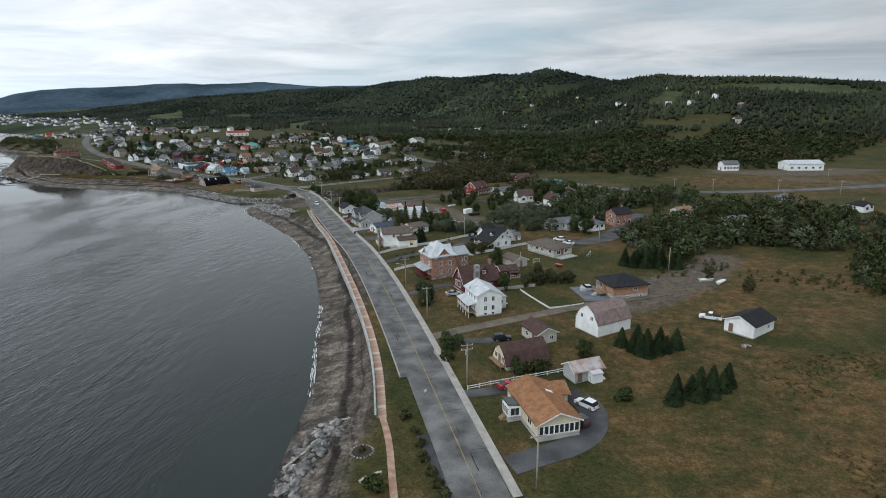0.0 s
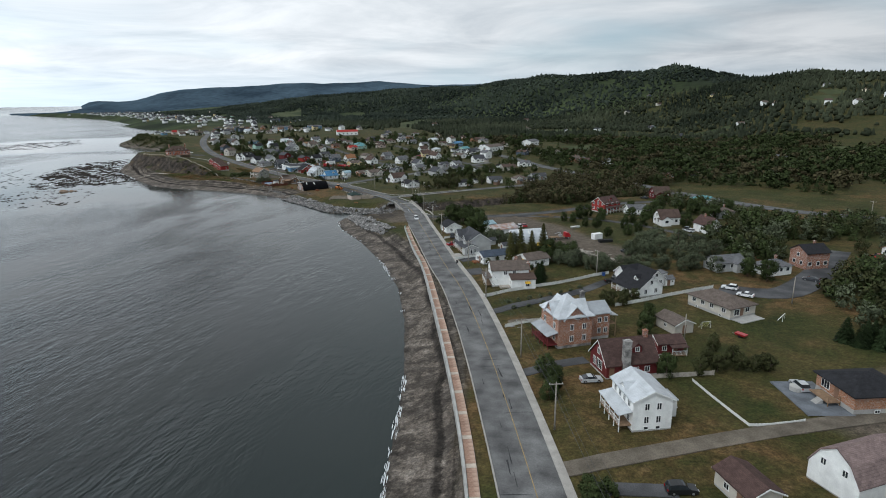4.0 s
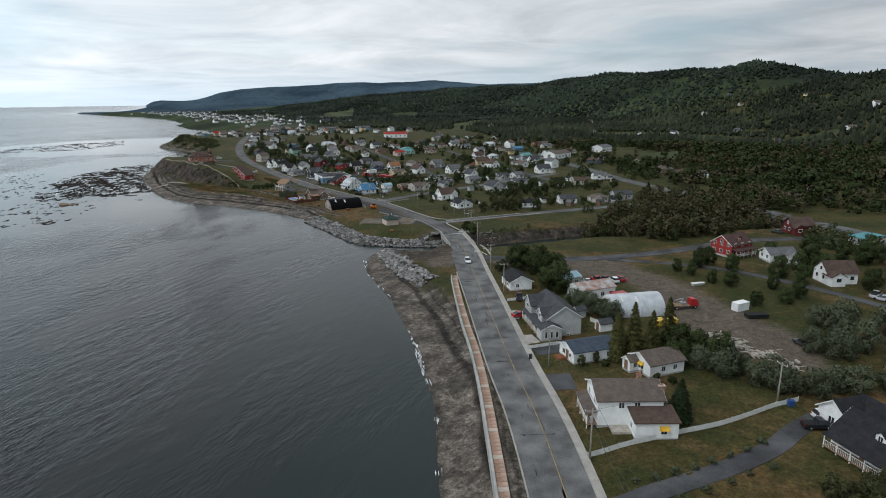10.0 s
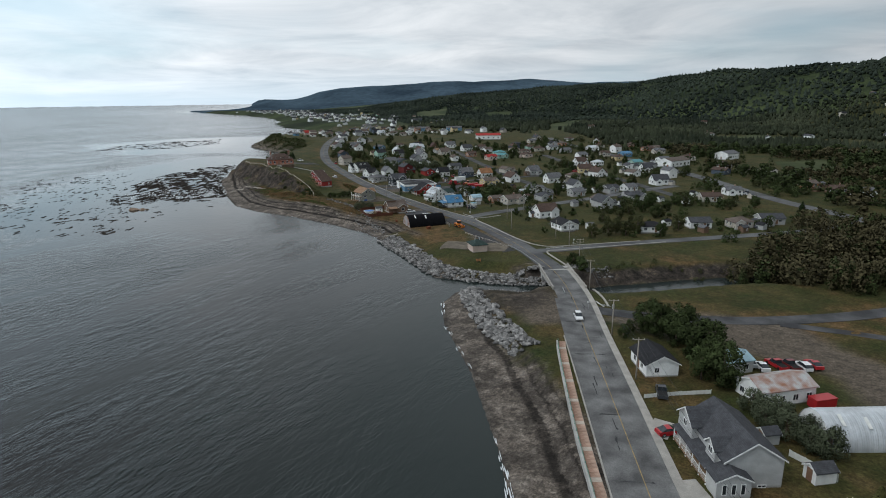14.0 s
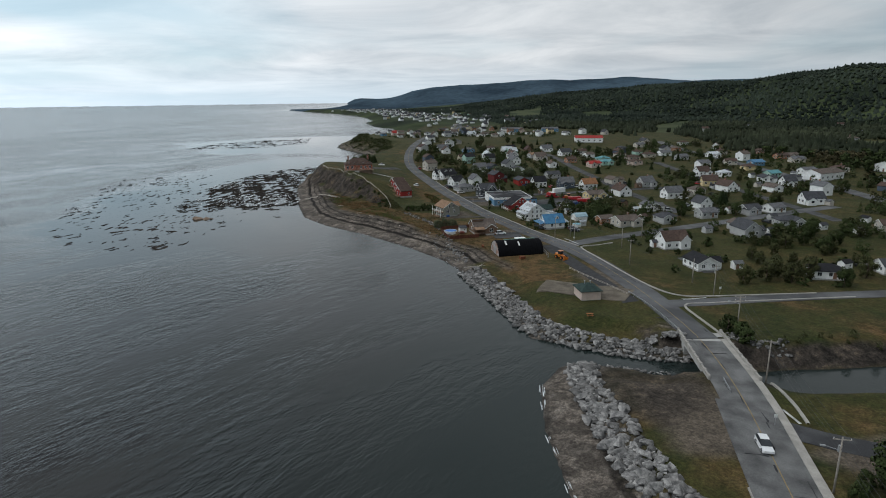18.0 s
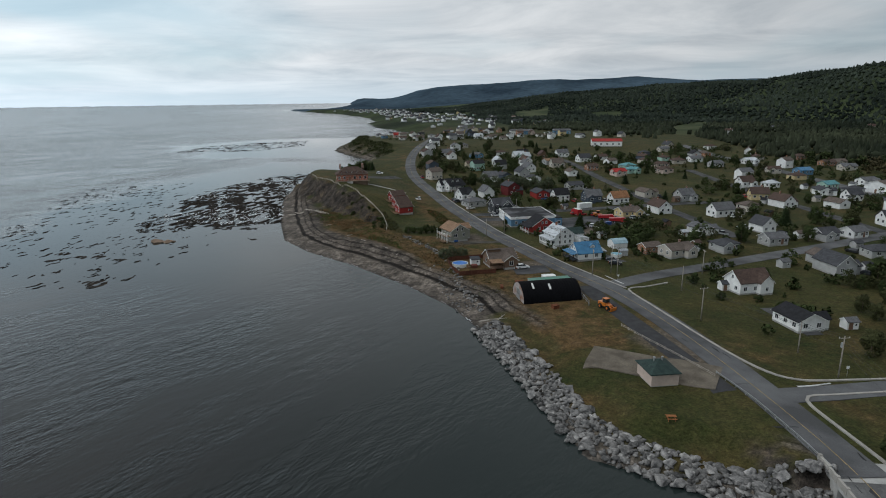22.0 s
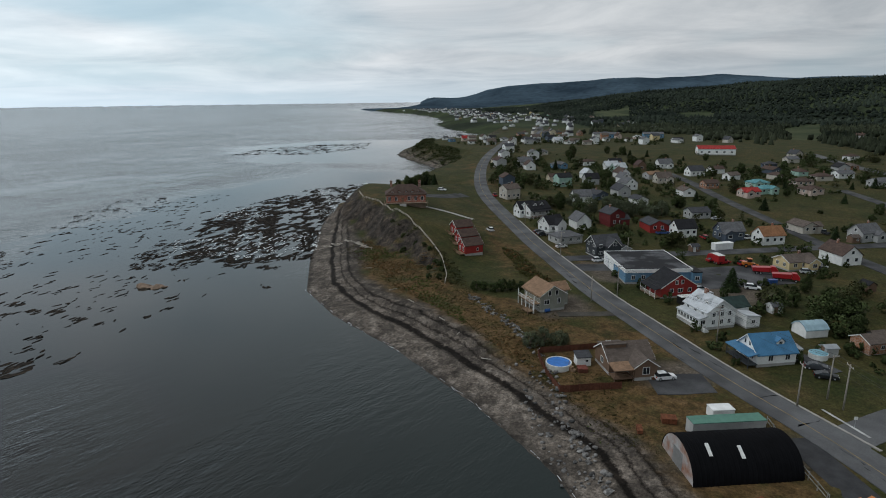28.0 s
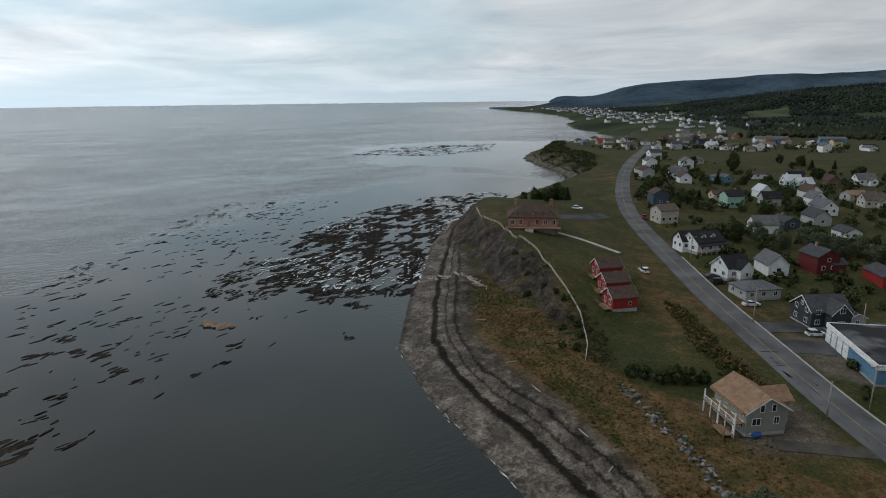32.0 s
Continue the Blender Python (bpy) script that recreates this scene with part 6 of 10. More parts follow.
cottage(-100, 704, 50, 1, MINT, R_TEAL)
cottage(-116, 760, 50, 1, BLUEW, R_BLUE)
cottage(-130, 695, 50, 1, WHITE, R_WHITE)
cottage(-103, 823, 50, 1, BRICK2, R_BROWN)
cottage(-155, 804, 50, 1, WHITE, R_WHITE)
cottage(-174, 770, 50, 1, GREYS, R_GREY)
cottage(-230, 732, 50, 1, MINT, R_TEAL)
cottage(-210, 750, 50, 1, PINKISH, R_BROWN)
cottage(-301, 703, 140, 1.5, WHITE, R_GREY)
cottage(-334, 756, 50, 1.5, WHITE, R_WHITE)
cottage(-195, 800, 50, 1, WHITE, R_GREY)
cottage(-124, 865, 50, 1, BRICK3, R_BROWN)
cottage(-96, 833, 50, 1, BEIGE, R_BROWN2)
cottage(-88, 667, 50, 1.5, WHITE, R_DGREY)
cottage(-80, 728, 50, 1, WHITE, R_GREY)
cottage(-73, 605, 30, 1.5, WHITE, R_DGREY)
cottage(-45, 472, 25, 1, WHITE, R_DGREY)
cottage(-28, 479, 25, 1, BEIGE, R_BROWN2)
cottage(-15, 491, 25, 1, GREYS, R_DGREY)
cottage(-64, 455, 25, 1, WHITE, R_BLACK)
cottage(-97, 518, 130, 1, GREYS, R_BROWN2)
cottage(-80, 539, 30, 1, GREYS, R_DGREY)
cottage(-41, 548, 25, 1, BEIGE, R_BROWN)
cottage(-29, 577, 25, 1, WHITE, R_GREY)
cottage(-4, 677, 25, 1, BEIGE, R_BROWN2)
cottage(15, 619, 25, 1, BRICK2, R_BROWN2)
cottage(28, 601, 25, 1, BROWNS, R_BROWN)
cottage(40, 596, 25, 1, WHITE, R_GREY)
cottage(-61, 747, 25, 1, BEIGE, R_BROWN)
cottage(-34, 705, 25, 1, WHITE, R_BROWN2)
cottage(-132, 651, 30, 1.5, YELLOW, R_BROWN)
cottage(-102, 681, 120, 1, WHITE, R_DGREY)
cottage(-90, 800, 30, 1, BEIGE, R_GREY)
cottage(-134, 756, 30, 1, BEIGE, R_BROWN)
cottage(48, 339, 20, 1.5, WHITE, R_BROWN)
cottage(62, 322, 110, 1.5, WHITE, R_MAROON)
cottage(37, 362, 20, 1, WHITE, R_GREY)
cottage(57, 413, 20, 1.5, MAROON, R_BROWN)
cottage(76, 396, 20, 1, GREYS, R_TEAL)
cottage(77, 359, 20, 1, GREYS, R_BROWN2)
cottage(76, 501, 20, 1, BRICK3, R_BROWN)
cottage(99, 528, 20, 1, BRICK3, R_MAROON)
cottage(190, 614, 20, 1, WHITE, R_GREY)
cottage(53, 261, 25, 1, GREYS, R_GREY)
cottage(67, 258, 25, 1, WHITE, R_GREY)
cottage(82, 268, 25, 2, BRICK3, R_BLACK)
cottage(116, 280, 20, 1, WHITE, R_TAN)
cottage(128, 251, 20, 1, WHITE, R_GREY)
cottage(179, 305, 40, 1, GREYS, R_GREY)
cottage(199, 276, 20, 1, WHITE, R_BLACK)


# ---- streets, drives and paths ----
STREETS = [[(-102, 401), (-90, 412), (-67.4, 430.5), (-31, 457), (12, 487), (30, 517)], [(-153, 456), (-146, 472), (-133, 491), (-114, 520), (-97, 546), (-75, 582), (-60, 604)],
           [(-248, 527), (-235, 545), (-219, 562), (-200, 581), (-175, 606), (-150, 632)], [(-74, 344), (-62, 342), (-37, 347), (-19, 355), (3, 369), (30, 392), (60, 402)],
           [(-235, 940), (-148, 793), (-103, 731), (-51, 657), (-7, 562), (23, 520), (55, 462), (84, 412), (132, 357), (200, 345), (330, 380)],
           [(100, 290), (84, 262), (66, 236), (56, 234), (44, 239)], [(-128, 545), (-180, 610), (-240, 690), (-300, 770)], [(-60, 560), (-120, 650), (-190, 745)]]
for i, (st, wd) in enumerate(zip(STREETS, (3.0, 3.4, 3.2, 2.8, 4.6, 4.6, 3.0, 3.0))):
    strip("road", st, -wd, wd, 0.12, ASPHALTN if i in (0, 1, 4) else ASPHALT2, 0.6, "grey asphalt side street", step=4)
GRAVELD = material("dark_gravel", (0.075, 0.068, 0.058), 0.95, 0, 0.3, 0.3, 4, 0.03)
DRIVES = [([(-23, 208), (-9, 218), (5, 230), (11, 239), (18, 246)], 1.8, ASPHALT2), ([(-11, 172), (-2, 177), (4, 180)], 1.7, ASPHALT2), ([(3, 108), (14, 110), (20, 111)], 1.6, ASPHALT2),
          ([(25, 108), (29, 101), (25, 90), (10, 84)], 2.6, ASPHALT2), ([(-34, 247), (-27, 249)], 3.6, ASPHALT2), ([(-48, 286), (-43, 285)], 3.0, SIDEWALK), ([(-42, 268), (-37, 271)], 2.6, SIDEWALK),
          ([(-38, 262), (-29, 267)], 2.4, ASPHALT2), ([(-178, 463), (-188, 455)], 4.2, ASPHALT2), ([(-176, 494), (-166, 489), (-158, 484)], 2.4, ASPHALT2), ([(-196, 508), (-190, 512)], 1.8, ASPHALT2),
          ([(2, 134), (14, 135)], 1.5, ASPHALT2), ([(-206, 531), (-184, 556.5)], 11.0, ASPHALT2), ([(-232, 522), (-238, 529)], 7.0, ASPHALT2), ([(-352, 556), (-345, 575), (-348, 600)], 3.5, ASPHALT2), ([(-306, 551), (-322, 548), (-330, 543)], 1.2, CONCRETE),
          ([(-109, 458), (-104, 452), (-96, 441)], 2.2, ASPHALT2), ([(-22, 351), (2, 351), (20, 345.5), (37, 333), (53, 315), (66, 300)], 1.7, ASPHALT2), ([(-222, 478), (-213, 486), (-207, 492)], 1.6, GRAVELD), ([(-2, 94), (4, 76), (8, 55)], 3.0, ASPHALT2)]
for ln, wd, mt in DRIVES:
    strip("driveway", ln, -wd, wd, 0.10, mt, 0.5, "paved driveway beside a house", "driveway", step=2)
GRAVELM = material("pale_gravel", (0.135, 0.115, 0.090), 0.95, 0, 0.3, 0.3, 4, 0.03)
strip("driveway", [(-3, 138), (22, 149), (46, 159), (68, 167)], -1.9, 1.9, 0.18, GRAVELM, 0.4, "gravel lane between lawns", "driveway", step=2)
strip("driveway", [(-16, 206 - 4), (-8, 203)], -1.2, 1.2, 0.06, GRAVELM, 0.4, "gravel drive beside the brick house", "driveway", step=2)
strip("pavement", [(-141, 402.5), (-129, 404), (-113, 404.5)], -5.2, 6.4, 0.2, GRAVELM, 0.4, "gravel pad round the pump house", "pavement", step=2)
strip("pavement", [(-160, 451), (-143, 433), (-124.5, 413.5), (-111, 398.2)], -2.6, 2.6, 0.03, PATCH, 0.4, "dark gravel shoulder beside the coast road", "pavement", step=3)

BLUEGRAVEL = material("blue_grey_gravel", (0.13, 0.14, 0.155), 0.95, 0, 0.25, 0.4, 5, 0.03)
strip("driveway", [(45.5, 160.5), (43.5, 174.5)], -4.2, 4.2, 0.2, BLUEGRAVEL, 0.5, "blue-grey gravel drive beside the brick bungalow", "driveway", step=2)

# kerbs round the junction lawns
strip("kerb", [(-65, 347), (-68, 355), (-76.5, 369), (-83.7, 382), (-92.2, 394), (-97.4, 401.5), (-97, 405), (-92, 408.8), (-67.5, 427.6), (-55, 437)], -0.25, 0.35, 0.26, SIDEWALK, 0.7, "pale concrete kerb round the river lawn", "kerb", step=2)
strip("kerb", [(-66, 434.5), (-87.3, 419.3), (-99.5, 411.2), (-105.5, 412.2), (-115.2, 420.4), (-133.2, 439.4), (-146.6, 452.8), (-147.5, 456), (-143.5, 460), (-138, 469)], -0.3, 0.3, 0.26, SIDEWALK, 0.7, "pale concrete kerb at the junction", "kerb", step=2)
strip("kerb", ROAD[17:24], 4.3, 4.75, 0.12, SIDEWALK, 0.7, "concrete kerb beside the coast road", "kerb", step=3, z_of=road_surface)
strip("kerb", ROAD[3:13], -5.85, -5.6, 0.18, SIDEWALK, 0.7, "pale concrete kerb along the sea side of the road", "kerb", step=2, z_of=road_surface)
# tar patches, cracks and broken edges
prng = random.Random(3)
PS = Shape()
for p, hd, run in along(rounded(ROAD[2:22], 2), 3.4):
    if prng.random() < 0.7:
        off = prng.uniform(-3.6, 3.6)
        lx, ly = prng.uniform(0.6, 3.6), prng.uniform(0.03, 0.10) * (3 if prng.random() < 0.15 else 1)
        if prng.random() < 0.2:
            lx, ly = ly, prng.uniform(2, 4)
        c = p + Vector((hd.y, -hd.x)) * off
        z = float(road_surface(np.array([c.x]), np.array([c.y]))[0]) + 0.03
        n = 9
        ring = [(c.x + hd.x * lx * math.cos(6.283 * i / n) * prng.uniform(0.6, 1.1) + hd.y * ly * math.sin(6.283 * i / n) * prng.uniform(0.6, 1.1),
                 c.y + hd.y * lx * math.cos(6.283 * i / n) * prng.uniform(0.6, 1.1) - hd.x * ly * math.sin(6.283 * i / n) * prng.uniform(0.6, 1.1), z) for i in range(n)]
        PS.add(ring, [tuple(range(n))] if True else [])
tagged(new("road_patches", PS.mesh("road_patches", PATCH)), "dark tar patches on the road", "road patch", kind="stuff")
for x0, y0, x1, y1 in ((-69.2, 350, -65.6, 345.4), (-99, 408, -93, 414), (-158, 465, -150, 459)):
    strip("stop_line", [(x0, y0), (x1, y1)], -0.25, 0.25, 0.19, PAINTW, 0.05, "worn white stop line", "road marking", step=1)

# ---- seaside promenade: paving slabs, sea wall ----
PROM = [(-11.5, 100), (-14, 120), (-17.5, 138), (-22, 157), (-27.5, 178), (-37, 212), (-49, 253), (-59, 279), (-70, 312), (-71.5, 318)]
prom = strip("promenade", PROM, -0.9, 0.9, 0.22, CONCRETE, 1.0, "salmon concrete slab promenade above the beach", "promenade", step=2, z_of=lambda x, y: road_surface(x, y) - 0.25)
strip("sea_wall", PROM, -1.4, -0.95, 0.6, CONCRETE, 4.0, "concrete sea wall with low parapet", "sea wall", step=2, z_of=lambda x, y: road_surface(x, y) - 0.25)
slab_me = Shape().box(-0.56, -0.85, -0.04, 0.56, 0.85, 0.05).mesh("slab", PAVER)
slab_m2 = Shape().box(-0.56, -0.85, -0.04, 0.56, 0.85, 0.05).mesh("slab", material("pale_paving", (0.42, 0.36, 0.30), 0.9, 0, 0.15, 0.5, 5, 0.01, island=0.2))
SLABS = [(p, hd) for p, hd, _ in along(rounded(PROM, 2), 1.2)]
strip("footpath", [(-11.5, 100), (-9.5, 92), (-8, 80), (-4, 50)], -0.6, 0.6, 0.10, PAVER, 0.4, "narrow pinkish footpath through grass", "footpath", step=2)
rail_line = [(p + Vector((hd.y, -hd.x)) * -1.0, hd) for p, hd, _ in along(rounded(PROM, 2), 2.4)]

# ---- bridge over the stream ----
bz = 4.62
bridge = thing("bridge", -84.2, 370.5, 115, "short concrete road bridge with pale parapets", "bridge", z=0)
part("deck", Shape().box(-13, -5.2, bz - 1.0, 13, 5.2, bz - 0.06), CONCRETE, bridge)
for sy_ in (-1, 1):
    pr_ = Shape().box(-13.5, sy_ * 5.1 - 0.2, bz - 0.3, 13.5, sy_ * 5.1 + 0.2, bz + 0.75)
    for i in range(10):
        pr_.box(-13.3 + 2.9 * i, sy_ * 5.1 - 0.27, bz - 0.35, -12.7 + 2.9 * i, sy_ * 5.1 + 0.27, bz + 0.9)
    part("parapet", pr_, SIDEWALK, bridge)
for sx_ in (-1, 1):
    part("abutment", Shape().box(sx_ * 8.2 - 1.2, -5.0, -2, sx_ * 8.2 + 1.2, 5.0, bz - 1.0), CONCRETE, bridge)


# ---- boulders ----
def rock_mesh(name, mat, seed, n=13, flat=1.0):
    r = random.Random(seed)
    bm = bmesh.new()
    for _ in range(n):
        v = Vector((r.gauss(0, 1), r.gauss(0, 1), r.gauss(0, 1))).normalized() * r.uniform(0.8, 1.1)
        bm.verts.new((v.x, v.y * r.uniform(0.75, 1), v.z * 0.72 * flat))
    res = bmesh.ops.convex_hull(bm, input=bm.verts)
    bmesh.ops.delete(bm, geom=[g for g in res["geom_interior"] if isinstance(g, bmesh.types.BMVert)], context="VERTS")
    me = bpy.data.meshes.new(name)
    bm.to_mesh(me)
    bm.free()
    me.materials.append(mat)
    return me


def tri_data(me):
    me.calc_loop_triangles()
    v = np.zeros(len(me.vertices) * 3)
    me.vertices.foreach_get("co", v)
    t = np.zeros(len(me.loop_triangles) * 3, np.int32)
    me.loop_triangles.foreach_get("vertices", t)
    return v.reshape(-1, 3), t.reshape(-1, 3)


def joined(name, protos, where, mat, label, category, smooth_=False):
    """One mesh of many copies: where holds rows of x, y, z, turn, sx, sy, sz, kind."""
    V, F, N, off = [], [], [], 0
    where = np.asarray(where, float)
    for k, (pv, pf, *pn) in enumerate(protos):
        w = where[where[:, 7] == k]
        if not len(w):
            continue
        c, s_ = np.cos(w[:, 3])[:, None], np.sin(w[:, 3])[:, None]
        x, y, z = pv[None, :, 0] * w[:, 4:5], pv[None, :, 1] * w[:, 5:6], pv[None, :, 2] * w[:, 6:7]
        P = np.stack([x * c - y * s_ + w[:, 0:1], x * s_ + y * c + w[:, 1:2], z + w[:, 2:3]], -1)
        F.append((pf[None] + (np.arange(len(w)) * len(pv))[:, None, None] + off).reshape(-1, pf.shape[1]))
        V.append(P.reshape(-1, 3))
        if pn:
            nx, ny, nz = pn[0][None, :, 0], pn[0][None, :, 1], pn[0][None, :, 2]
            N.append(np.stack([nx * c - ny * s_, nx * s_ + ny * c, nz + 0 * c], -1).reshape(-1, 3))
        off += len(w) * len(pv)
    V = np.concatenate(V)
    me = bpy.data.meshes.new(name)
    me.vertices.add(len(V))
    me.vertices.foreach_set("co", V.astype(np.float32).ravel())
    tot = sum(f.size for f in F)
    me.loops.add(tot)
    me.loops.foreach_set("vertex_index", np.concatenate([f.ravel() for f in F]).astype(np.int32))
    sizes = np.concatenate([np.full(len(f), f.shape[1]) for f in F])
    me.polygons.add(len(sizes))
    me.polygons.foreach_set("loop_start", np.concatenate([[0], np.cumsum(sizes)[:-1]]).astype(np.int32))
    me.update(calc_edges=True)
    if smooth_:
        me.shade_smooth()
    if N:
        me.normals_split_custom_set_from_vertices(np.concatenate(N).astype(np.float32))
    me.materials.append(mat)
    return tagged(new(name, me), label, category, kind="stuff")


rocks = [rock_mesh("boulder", ROCKM, s_) for s_ in range(6)]
rock_tris = [tri_data(m) for m in rocks]
rr = random.Random(11)


def scatter_band(line, n, left, right, smin, smax, zlift=0.0, dense=True):
    rows = along(rounded(line, 2), 0.5)
    out = []
    for _ in range(n):
        p, hd, _r = rr.choice(rows)
        o = rr.uniform(left, right)
        c = p + Vector((hd.y, -hd.x)) * o + Vector((rr.uniform(-0.4, 0.4), rr.uniform(-0.4, 0.4)))
        out.append((c.x, c.y, rr.uniform(smin, smax) * (1.5 if rr.random() < 0.12 else 1)))
    a = np.array(out)
    z = land_height(a[:, 0], a[:, 1]) + zlift
    return [(x, y, max(zz, 0.1) + 0.22 * s_, s_) for (x, y, s_), zz in zip(out, z)]


NB = [(-174, 411), (-158, 398), (-142, 384), (-131, 373), (-120, 371), (-108, 371), (-97, 373.5), (-91, 377)]
SB = [(-110.5, 356), (-108, 349), (-101, 338), (-93, 327), (-85, 318), (-79, 312)]
band = scatter_band(NB, 1700, -3.6, 4.2, 0.45, 0.95) + scatter_band(SB, 560, -3.2, 3.2, 0.6, 1.2) + scatter_band([(-20, 101), (-24, 93), (-25, 80), (-22, 60), (-18, 40)], 420, -3.0, 3.4, 0.5, 1.0)
band += scatter_band([(-110, 359), (-97, 362), (-92, 364)], 60, -0.8, 0.8, 0.3, 0.6) + scatter_band([(-84, 384), (-76, 383), (-70, 386)], 90, -2, 2, 0.35, 0.7)
band += scatter_band([(-252, 476), (-240, 470), (-226, 463), (-214, 455), (-205, 446), (-198, 436), (-190, 430), (-180, 420)], 210, -1.3, 1.3, 0.3, 0.75) + scatter_band([(-215, 447), (-200, 433), (-184, 419)], 90, -3, 3, 0.25, 0.55)
big = sorted(range(len(band)), key=lambda i: -band[i][3])
single = set(big[:290])
joined("riprap", rock_tris, [(x, y, z, rr.uniform(0, 6.28), s_ * rr.uniform(0.8, 1.3), s_ * rr.uniform(0.7, 1.1), s_ * rr.uniform(0.7, 1.1), rr.randrange(6)) for i, (x, y, z, s_) in enumerate(band) if i not in single],
       ROCKM, "grey quarry-stone riprap along the shore", "riprap")
BOULDERS = [(band[i], rr.randrange(6), rr.uniform(0, 360)) for i in big[:290]]

# ---- reef: low weed-covered ledges, in strata ----
reefs = [tri_data(rock_mesh("ledge", ROCKD, 40 + s_, 14, 0.5)) for s_ in range(6)]
REEF = [(-336, 466), (-352, 457), (-382, 447), (-428, 474), (-470, 530), (-494, 602), (-486, 650), (-466, 655), (-436, 600), (-405, 556), (-374, 520), (-345, 494)]
REEF2 = [(-802, 724), (-858, 811), (-843, 900), (-810, 963), (-733, 881), (-728, 782)]
qr = np.random.RandomState(5)
led = []


def ledges(poly, n, smin, smax, clumpy=0.15, z=0.02, thresh=0.0, turn=1.88):
    a = np.array(poly)
    x = qr.uniform(a[:, 0].min(), a[:, 0].max(), n * 6)
    y = qr.uniform(a[:, 1].min(), a[:, 1].max(), n * 6)
    # beds run along one direction
    u, v = x * math.cos(turn) + y * math.sin(turn), -x * math.sin(turn) + y * math.cos(turn)
    ok = inside(x, y, poly) & (0.4 * np.sin(v * 0.8 + 3.0 * wobble(u, v, 30)) + 0.7 * wobble(x, y, 15, 2.0) + 0.9 * wobble(x, y, 5.2, 6.0) + 0.6 * wobble(x, y, 2.3, 4.0) > thresh)
    for xx, yy in list(zip(x[ok], y[ok]))[:n]:
        s_ = qr.uniform(smin, smax)
        led.append((xx, yy, z, turn + qr.normal(0, 0.3), s_ * qr.uniform(1.0, 2.8), s_ * qr.uniform(0.3, 0.65), 0.25 + 0.22 * s_, qr.randint(6)))


ledges(REEF, 4600, 0.35, 1.2, thresh=0.0)
ledges([(-372, 470), (-400, 470), (-440, 510), (-470, 580), (-476, 630), (-440, 590), (-392, 528), (-362, 492)], 2600, 0.4, 1.3, thresh=-0.2)
ledges([(-344, 478), (-352, 462), (-378, 456), (-400, 474), (-424, 520), (-404, 545), (-372, 512)], 1500, 0.35, 1.2, thresh=-0.3)
ledges([(-340, 486), (-343, 471), (-359, 460), (-367, 425), (-394, 437), (-443, 485), (-471, 548), (-472, 640), (-430, 590), (-376, 520)], 3600, 0.25, 0.9, thresh=0.1)
ledges([(-336, 484), (-352, 496), (-374, 513), (-392, 534), (-402, 545), (-410, 552), (-388, 524), (-362, 496), (-342, 478)], 900, 0.3, 0.9, z=0.12, thresh=-0.6)
ledges(REEF2, 620, 0.8, 2.6, thresh=0.2)
ledges([(-300, 372), (-330, 440), (-352, 456), (-384, 446), (-420, 462), (-470, 520), (-520, 560), (-560, 500), (-480, 420), (-420, 380), (-350, 350)], 1150, 0.3, 1.2, thresh=0.45)
for x, y, s_ in ((-349, 396, 2.6), (-337, 397, 2.0), (-359, 383, 2.2), (-367, 391, 1.8), (-313, 377, 3.0), (-333, 424, 1.6), (-322, 412, 1.3), (-312, 374, 3.2), (-356, 392, 2.2), (-340, 376, 1.6), (-319, 450, 1.7)):
    for k in range(7):
        led.append((x + qr.normal(0, s_ * 0.8), y + qr.normal(0, s_ * 0.5), 0.02, 1.88 + qr.normal(0, 0.2), s_ * qr.uniform(0.5, 1.0), s_ * qr.uniform(0.2, 0.4), 0.5, qr.randint(6)))
loose, led = led[-77:], led[:-77]
ledge_me = [rock_mesh("ledge", ROCKD, 40 + s_, 14, 0.5) for s_ in range(6)]
shoal = thing("reef_outcrop", -340, 400, 0, "scattered dark weed-covered ledges in the shallows", "reef", z=0)
for x, y, z, tn, a, b, c, k in loose:
    part("ledge", ledge_me[int(k)], None, shoal, at=Matrix.LocRotScale((x + 340, y - 400, z), Euler((0, 0, tn)), (a, b, c)))
joined("reef", reefs, led, ROCKD, "dark weed-covered reef ledges awash in the sea", "reef")
islet = thing("sea_rock", -351.5, 425.5, 35, "tan sandstone rock rising from the shallows", "rock", z=0)
for i, (ox, oy, sx_, sz_) in enumerate(((-2.6, 0, 3.2, 2.0), (2.8, 0.2, 3.0, 1.3), (0.4, -0.4, 2.4, 1.1), (5.2, 0.2, 1.4, 0.7))):
    part("outcrop", rock_mesh("outcrop", ROCKT, 70 + i, 22), None, islet, at=Matrix.LocRotScale((ox, oy, 0.1), Euler((0, 0, i * 1.3)), (sx_, sx_ * 0.62, sz_)))

# ---- surf along the water's edge, painted reef glare, drift on the beach ----
FOAM_GLARE = material("sea_foam_and_glare", (0.58, 0.60, 0.61), 0.7, 0, 0.15, 1.5, 8, 0.02, island=0.2)
SF = Shape()
for p, hd, run in along(COAST[5:14] + [], 1.1):
    k = math.sin(run * 0.055) + 0.6 * math.sin(run * 0.13 + 1)
    if rr.random() < 0.12 + 0.5 * max(k, 0):
        for _ in range(4):
            c = p + Vector((hd.y, -hd.x)) * (rr.uniform(-0.7, 0.6)) + hd * rr.uniform(-0.8, 0.8)
            lx, ly, n = rr.uniform(0.5, 1.8), rr.uniform(0.03, 0.12), 9
            SF.add([(c.x + hd.x * lx * math.cos(6.283 * i / n) + hd.y * ly * math.sin(6.283 * i / n) * rr.uniform(0.5, 1.2), c.y + hd.y * lx * math.cos(6.283 * i / n) - hd.x * ly * math.sin(6.283 * i / n) * rr.uniform(0.5, 1.2), 0.12 + rr.uniform(0, 0.03)) for i in range(n)], [tuple(range(n))])
